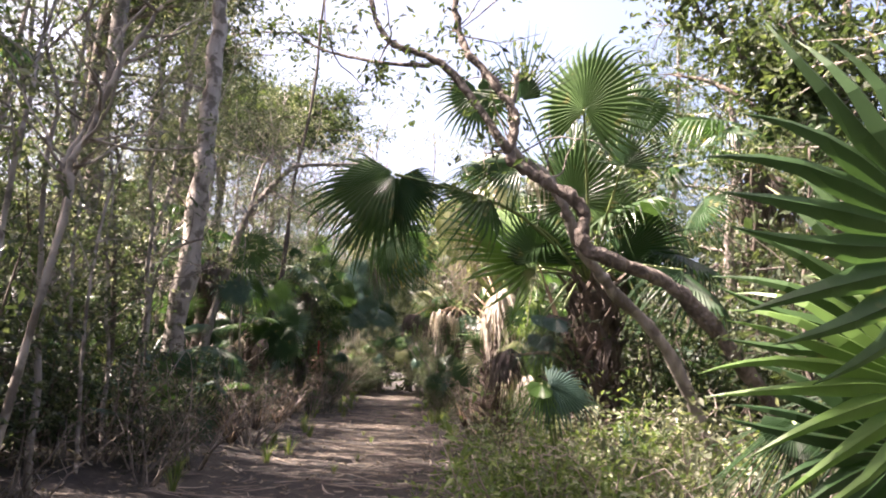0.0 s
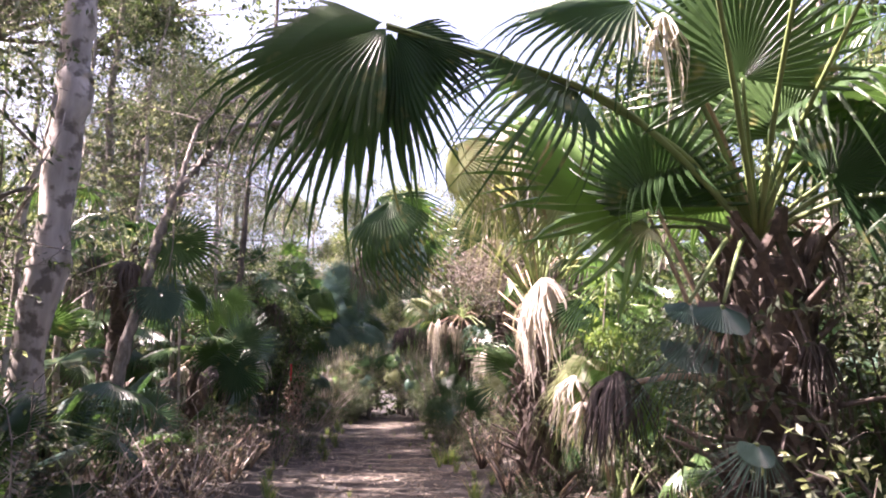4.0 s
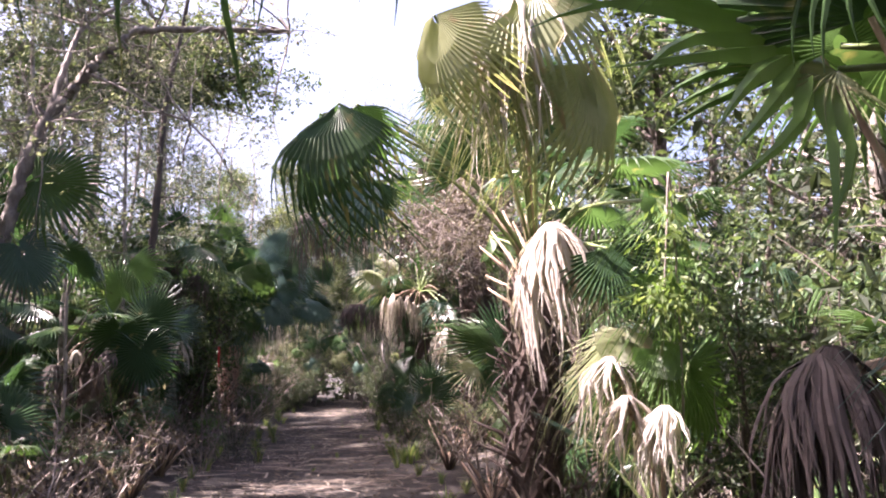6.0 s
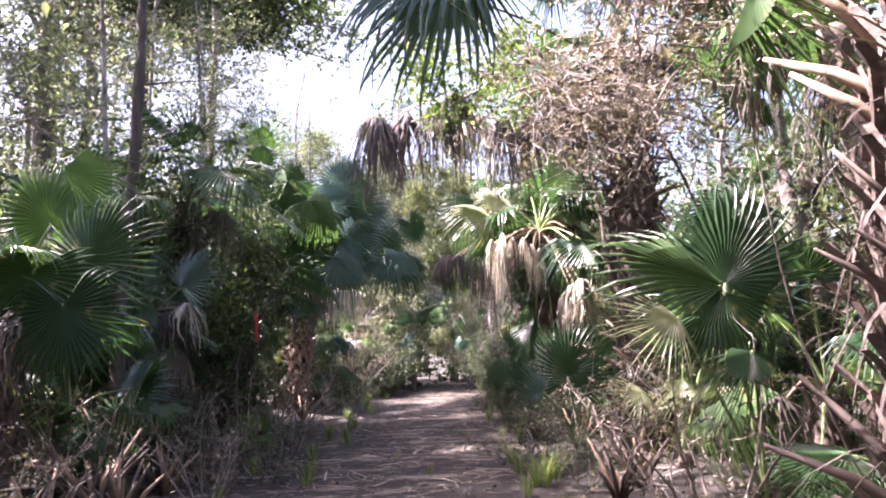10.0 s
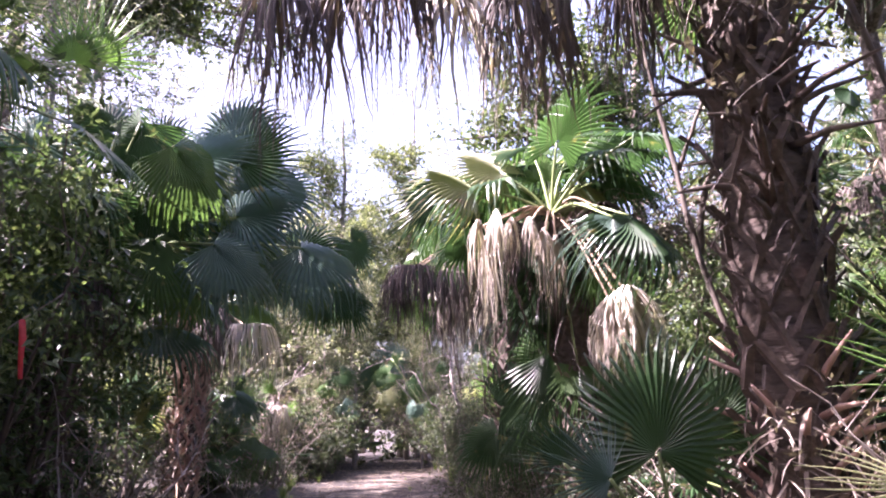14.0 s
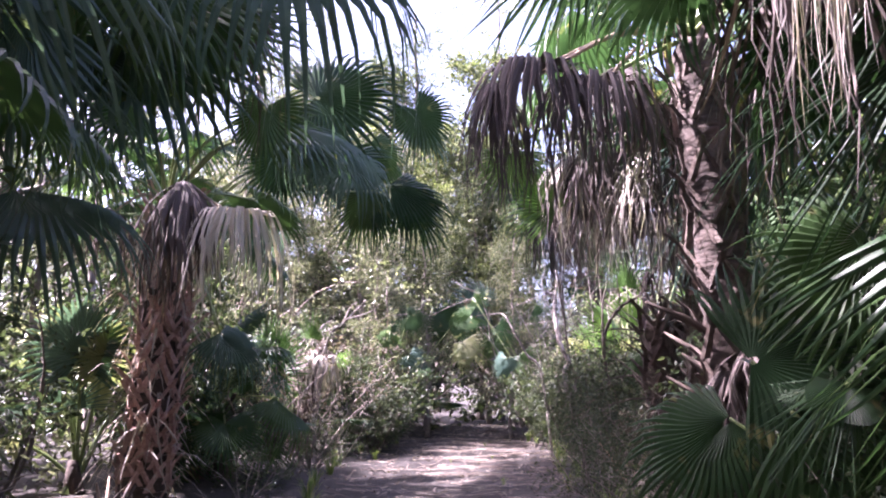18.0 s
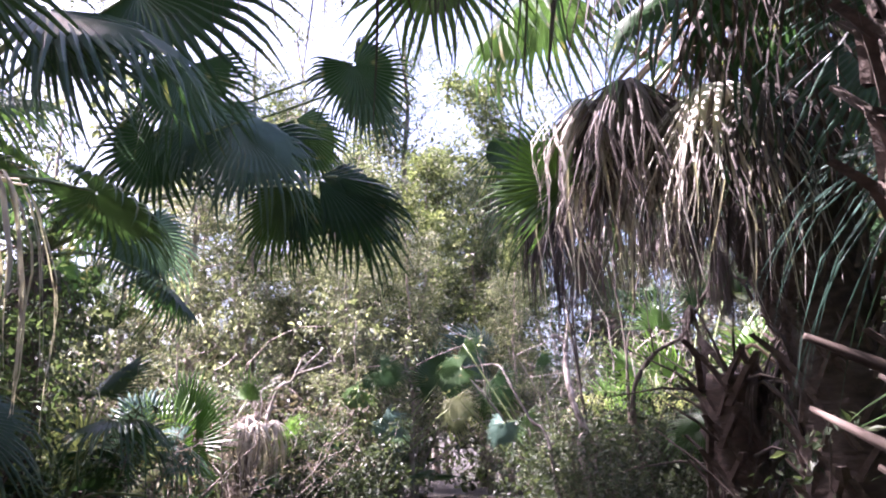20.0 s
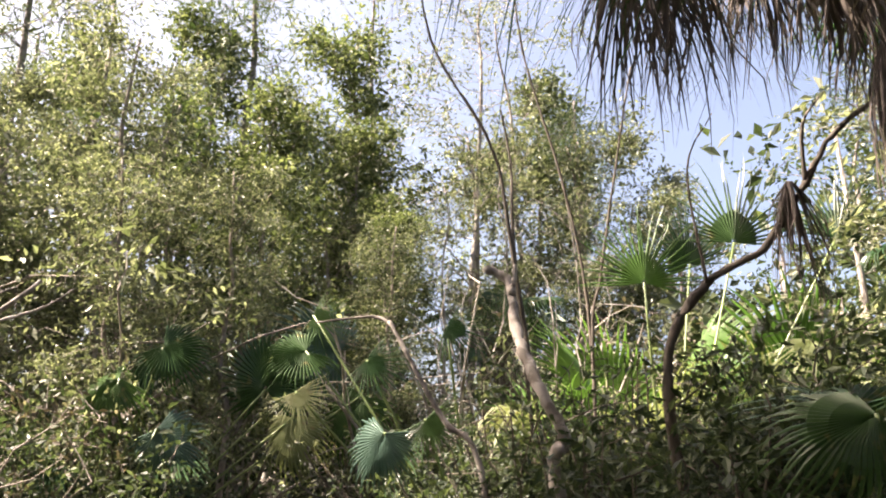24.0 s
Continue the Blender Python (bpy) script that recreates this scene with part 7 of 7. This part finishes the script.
# slim trees crowding the woods' edge at the start
# The right-hand trees take SMALL, so that their colour carries the shade.
for k, (bark, leaves, height, places) in enumerate((
    (PALE_BARK, OLIVE, 4.6, scatter(61, 8, (-5.4, -2.5), (3.4, 10.0), (0.8, 1.3))),
    (GREY_BARK, OLIVE, 5.4, scatter(62, 7, (-6.4, -2.9), (3.0, 10.5), (0.8, 1.2))),
    (DARK_BARK, SMALL, 3.6, scatter(63, 6, (-6.8, -3.2), (2.6, 10.5), (0.9, 1.3)) + scatter(65, 8, (3.2, 5.6), (8.0, 20.0), (0.9, 1.3))),
    (TWIG, OLIVE, 4.2, scatter(64, 6, (-6.2, -3.6), (5.0, 16.0), (0.8, 1.2))))):
    forest("slim_tree", tree_parts(230 + k, height, 0.035 + 0.006 * k, 0.25, 13, 1.1, 0.07, 5, 0.13, bark, leaves, (0.5 - 0.3 * k, 0.2), 0.8, 4, 0.45, 0.2, 0.3), ("slim pale crooked tree", "slim grey tree", "slim dark tree", "slim twiggy tree")[k] + " crowding the edge of the woods", "slim trees", places)
forest("open_tree", tree_parts(240, 8.5, 0.06, 0.28, 22, 1.9, 0.065, 13, 0.16, PALE_BARK, OLIVE, (0.5, 0.2), 0.6, 4, 0.40, 0.2, 0.3), "tall open tree with small pale leaves in sun", "open trees", [(-4.3, 12.9, 0, 0.9), (-5.0, 16.0, 80, 1.0), (-4.0, 18.6, 160, 0.85), (-3.9, 21.2, 230, 0.9), (-5.4, 19.8, 300, 1.1), (-4.9, 23.8, 20, 1.0), (-4.5, 10.4, 120, 0.9), (-4.4, 27.2, 190, 1.0), (-6.0, 31.0, 50, 1.4), (-7.0, 36.0, 140, 1.5), (-5.2, 28.6, 260, 1.25), (-6.2, 41.5, 330, 1.55), (-4.6, 45.0, 90, 1.6), (-8.4, 43.0, 10, 1.6), (3.6, 47.0, 60, 1.0), (5.4, 46.5, 150, 0.9), (2.2, 46.4, 240, 0.85), (3.2, 50.0, 20, 1.9), (5.4, 51.0, 130, 1.8), (1.4, 51.5, 200, 2.0)])
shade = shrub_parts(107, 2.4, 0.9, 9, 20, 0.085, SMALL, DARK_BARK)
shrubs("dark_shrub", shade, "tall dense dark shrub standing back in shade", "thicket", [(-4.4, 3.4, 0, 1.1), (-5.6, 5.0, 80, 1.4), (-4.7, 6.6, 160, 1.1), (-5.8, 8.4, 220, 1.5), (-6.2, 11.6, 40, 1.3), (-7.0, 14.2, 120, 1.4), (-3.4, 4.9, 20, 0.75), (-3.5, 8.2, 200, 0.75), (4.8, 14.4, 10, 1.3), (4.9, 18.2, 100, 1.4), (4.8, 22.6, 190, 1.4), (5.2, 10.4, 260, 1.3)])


# ---- oaks added mostly out of view to shade the trail ----
LIT = [Vector(p) for p in ((1.4, 13.0, 2.3), (1.4, 12.9, 1.7), (1.6, 12.0, 1.6), (1.75, 11.7, 1.1), (1.1, 9.1, 2.9), (0.7, 8.9, 3.2), (1.5, 6.2, 0.9), (1.2, 5.7, 2.3), (0.3, 12.7, 3.6), (0.8, 24.1, 2.7), (1.75, 24.0, 1.9), (1.8, 24.0, 1.4), (-3.4, 29.7, 1.7), (-3.2, 29.5, 1.1), (-0.4, 17.3, 0), (-0.2, 20.5, 0), (-0.5, 23.5, 0), (-0.4, 14.2, 0), (-0.7, 10.3, 0), (-0.5, 28.5, 0), (-0.2, 19.4, 3.6), (-3.2, 36, 1.2), (2.6, 24.2, 0.8), (2.3, 22.6, 0.6), (2.3, 21.2, 0.5), (2.4, 20.3, 0.6), (2.0, 21.4, 0.7), (1.2, 7.5, 1.2), (1.3, 6.0, 1.3), (1.0, 6.0, 1.0), (1.6, 5.8, 1.8), (1.9, 6.5, 1.5), (1.15, 35.6, 2.0), (-2.9, 17.0, 0.5), (-3.2, 17.5, 0.9), (-2.8, 21.5, 0.5), (-3.3, 20.5, 1.8), (-3.2, 24.0, 2.2), (-2.9, 26.0, 1.2), (-2.6, 18.5, 0.8), (-2.7, 13.2, 0.7), (-2.7, 19.5, 0.7), (-2.7, 15.6, 0.6), (-3.2, 35.7, 1.3), (-3.6, 35.2, 1.6), (-1.0, 40.0, 3.0), (0.5, 40.5, 3.2), (2.0, 40.0, 3.0), (-2.5, 39.5, 3.5), (2.6, 37.5, 2.6), (3.0, 38.5, 2.6), (3.5, 37.0, 2.4), (2.0, 39.0, 3.0), (-3.0, 38.0, 2.5), (-2.0, 40.0, 3.0), (0.0, 41.0, 3.0), (-3.0, 22.9, 0.7), (0.8, 11.8, 3.2), (0.5, 11.9, 3.6), (0.1, 11.8, 3.6), (1.0, 9.5, 3.0), (0.7, 9.6, 3.2), (1.4, 13.9, 3.2), (1.6, 14.2, 2.8), (1.3, 7.0, 4.0), (0.8, 7.0, 4.1), (2.0, 7.5, 3.7), (-3.8, 9.5, 3.4), (-3.2, 7.5, 3.0), (-3.9, 12.5, 2.4), (-3.4, 14.5, 2.0), (-3.5, 35.1, 1.9), (-4.0, 37.5, 2.0), (-5.0, 38.0, 2.4), (-3.0, 5.0, 2.5), (-2.6, 6.5, 1.5), (-3.5, 4.5, 3.2), (-2.4, 4.6, 1.0), (-2.8, 8.0, 2.0), (-4.0, 6.0, 3.5), (-3.2, 9.5, 1.4), (-2.7, 11.0, 1.2), (3.4, 38.6, 3.0), (4.6, 38.4, 3.0), (5.6, 39.4, 3.0), (4.0, 40.0, 3.0), (2.7, 38.6, 3.0), (-2.2, 24.2, 3.5), (-1.8, 25.0, 3.2), (-2.6, 23.9, 3.0), (-2.2, 25.8, 3.8), (-1.7, 24.2, 2.8), (-3.3, 30.0, 2.0), (-2.4, 28.3, 2.6), (-2.6, 12.4, 0.6), (-2.9, 14.6, 1.2), (-3.0, 18.0, 1.6))]
SHADED = [Vector(p) for p in ((2.0, 9.0, 1.5), (1.9, 8.8, 2.1), (1.4, 8.5, 0.9), (1.7, 8.6, 1.6), (1.05, 8.9, 1.3), (1.5, 30.6, 3.3), (1.2, 31.0, 3.0), (2.2, 32.5, 3.5), (0.9, 32.0, 3.4), (2.0, 21.7, 3.0), (2.1, 21.6, 1.8), (1.5, 14.3, 0.9), (-1.4, 32.5, 3.6), (1.5, 24.2, 1.4), (-0.5, 4.0, 0), (-0.5, 6.5, 0), (1.5, 27.0, 1.2), (2.0, 25.9, 1.2), (1.5, 28.2, 2.0), (2.2, 34.6, 0.8), (2.6, 34.2, 1.0), (1.7, 34.0, 0.6))]


def off_line(p, q):
    return (p - q - SUN * (p - q).dot(SUN)).length


r = random.Random(99)
chance = [Vector((r.uniform(-4.6, -2.1) if k % 5 < 3 else r.uniform(1.2, 3.4), 7 + 32 * k / 90, r.uniform(0.3, 3.4))) for k in range(90)]
LIT += [Vector((-2.8, 9.5 + 2.1 * k, 0.5)) for k in range(10)]
LIT += [q for q in chance if (q.x < 0 or q.y < 29) and all(off_line(q, s) > 0.85 for s in SHADED)]


# Keeps gaps in the added crowns so that sun reaches the LIT points.
def in_shaft(p, wide=0.5):
    return any((p - q - SUN * (p - q).dot(SUN)).length < wide for q in LIT)


def shade_oak(seed, at, reach_to, n, label):
    """A tall added oak, mostly out of view, whose limbs shade the trail."""
    r = random.Random(seed)
    ob = thing("live_oak", (*at, ground_at(*at)), label, "tree", "oaks over the trail")
    foot = Vector((*at, -0.1))
    fork = foot + Vector((r.uniform(0, 0.5), r.uniform(-0.4, 0.4), reach_to[2][0] - r.uniform(0.5, 1.0)))
    spine = curve_through([foot, foot.lerp(fork, 0.5) + Vector((r.uniform(-0.2, 0.2), 0, 0)), fork, fork + Vector((0.3, 0.2, 3.0))], 6)
    part("trunk", Geo().tube(spine, tapered(len(spine), 0.2, 0.07), 10), OAK_BARK, ob)
    ends, g = [], Geo()
    for k in range(n):
        goal = Vector((r.uniform(*reach_to[0]), r.uniform(*reach_to[1]), r.uniform(*reach_to[2])))
        mid = fork.lerp(goal, 0.5) + Vector((r.uniform(-0.5, 0.5), r.uniform(-0.5, 0.5), r.uniform(0.1, 0.7)))
        line = curve_through([fork, mid, goal], 5)
        part("limb", Geo().tube(line, tapered(len(line), 0.07, 0.015), 6), OAK_BARK, ob)
        for j in range(7):
            tw = wander(r, line[4 + j % (len(line) - 4)], (r.uniform(-1, 1), r.uniform(-1, 1), r.uniform(-0.4, 0.6)), r.uniform(0.5, 1.3), 5, 0.35)
            tw = [q for q in tw if not in_shaft(q)]
            if len(tw) > 1:
                g.tube(tw, tapered(len(tw), 0.016, 0.004), 4, False)
                ends += tw
    tagged(part("twig", g, OAK_BARK, ob), "", "", "", "stuff")
    part("crown", leaf_cloud(seed, ends, 24, 0.24, 0.155, 0.5, 0.2, "crown"), CANOPY, ob)


for k, (at, box, limbs) in enumerate((
    ((-7.2, 2.6), ((-9.6, -3.7), (-0.3, 6.7), (7.5, 9.3)), 22), ((-8.6, 8.2), ((-9.7, -5.5), (4.4, 11.9), (9.2, 11.4)), 28), ((-8.8, 14.2), ((-9.8, -5.4), (10.9, 18.4), (9.2, 11.8)), 17),
    ((-9.0, 20.4), ((-9.7, -5.7), (17.4, 24.4), (9.2, 11.8)), 14), ((-8.6, 28.6), ((-9.1, -5.3), (24.7, 33.2), (8.7, 10.5)), 15), ((6.2, 11.6), ((3.6, 7.5), (9.0, 15.0), (5.5, 7.5)), 7),
    ((4.9, 19.8), ((3.2, 7.0), (17.0, 23.0), (6.0, 8.0)), 7), ((4.4, 4.6), ((0.2, 5.5), (0.0, 8.5), (6.0, 8.0)), 5), ((5.8, 25.6), ((3.4, 7.0), (21.5, 29.0), (6.6, 8.6)), 7),
    ((5.0, 33.6), ((0.8, 6.5), (30.5, 37.0), (7.0, 9.0)), 10), ((-4.6, -3.4), ((-4.0, 3.0), (-6.0, -0.5), (5.0, 7.0)), 9), ((-8.6, 33.4), ((-9.0, -2.5), (30.0, 38.6), (10.8, 12.4)), 42), ((-7.6, 10.8), ((-5.7, -2.8), (8.7, 11.2), (8.8, 10.1)), 9), ((-7.8, 17.4), ((-5.7, -3.1), (16.0, 19.4), (9.3, 10.6)), 6), ((-7.8, 22.8), ((-5.5, -2.7), (21.2, 24.4), (9.5, 10.8)), 5), ((-7.8, 26.6), ((-5.9, -3.1), (25.3, 28.7), (8.6, 10.0)), 5))):
    shade_oak(300 + k, at, box, limbs, "oak added high over the trail to shade it, mostly unseen")


# ---- far woods ----
def far_woods():
    r = random.Random(77)
    spots, g = [], Geo()
    for k in range(420):
        a, d = r.uniform(0, 6.3), r.uniform(14, 34)
        x, y = math.cos(a) * d, 20 + math.sin(a) * d * 1.5
        if abs(x) < 7 and y < 54:
            x += 9 if x > 0 else -9
        h = r.uniform(3, 9) if abs(x) > 5 else r.uniform(2, 5)
        g.tube([Vector((x, y, -0.2)), Vector((x + r.uniform(-0.3, 0.3), y, h))], [0.09, 0.03], 5)
        for _ in range(int(h * 4.5)):
            z = h * r.random() ** 0.8
            spots.append(Vector((x + r.gauss(0, 0.9), y + r.gauss(0, 0.9), max(0.1, z))))
    me = leaf_cloud(77, spots, 8, 0.34, 0.30, 0.5, 0.2, "far_woods")
    me.materials.append(OLIVE)
    tagged(new("far_woods", me), "dense green woods standing all round", "woods", "", "stuff")
    me = g.mesh("far_trunks")
    me.materials.append(GREY_BARK)
    tagged(new("far_trunks", me), "thin grey trunks deep in the woods", "woods", "", "stuff")
    # Leaf masses added on both sides to keep stray light off the trail.
    spots = []
    for k in range(3400):
        x = r.choice((-1, 1)) * r.uniform(7.0, 26)
        y = r.uniform(-14, 62)
        spots.append(Vector((x, y, r.uniform(0.3, min(9.0 if x > 0 else 4.6, 1.05 * (abs(x) - 2.5))))))
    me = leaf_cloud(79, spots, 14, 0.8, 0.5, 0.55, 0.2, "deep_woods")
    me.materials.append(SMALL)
    tagged(new("deep_woods", me), "thick dark woods on both sides, added to cut stray light", "woods", "", "stuff")
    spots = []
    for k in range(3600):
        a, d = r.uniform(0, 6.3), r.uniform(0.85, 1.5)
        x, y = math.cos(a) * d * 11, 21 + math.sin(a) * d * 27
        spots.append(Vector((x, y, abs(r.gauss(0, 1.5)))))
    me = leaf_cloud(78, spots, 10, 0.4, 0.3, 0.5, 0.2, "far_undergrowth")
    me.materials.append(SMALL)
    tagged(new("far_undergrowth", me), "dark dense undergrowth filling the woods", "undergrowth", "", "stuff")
    spots = []
    for k in range(2600):
        spots.append(Vector((r.choice((-1, 1)) * r.uniform(3.4, 10.5), r.uniform(-6, 48), abs(r.gauss(0, 0.28)))))
    me = leaf_cloud(80, spots, 14, 0.3, 0.12, 0.45, 0.2, "ground_cover")
    me.materials.append(OLIVE)
    tagged(new("ground_cover", me), "low leafy ground cover under the trees", "undergrowth", "", "stuff")


far_woods()
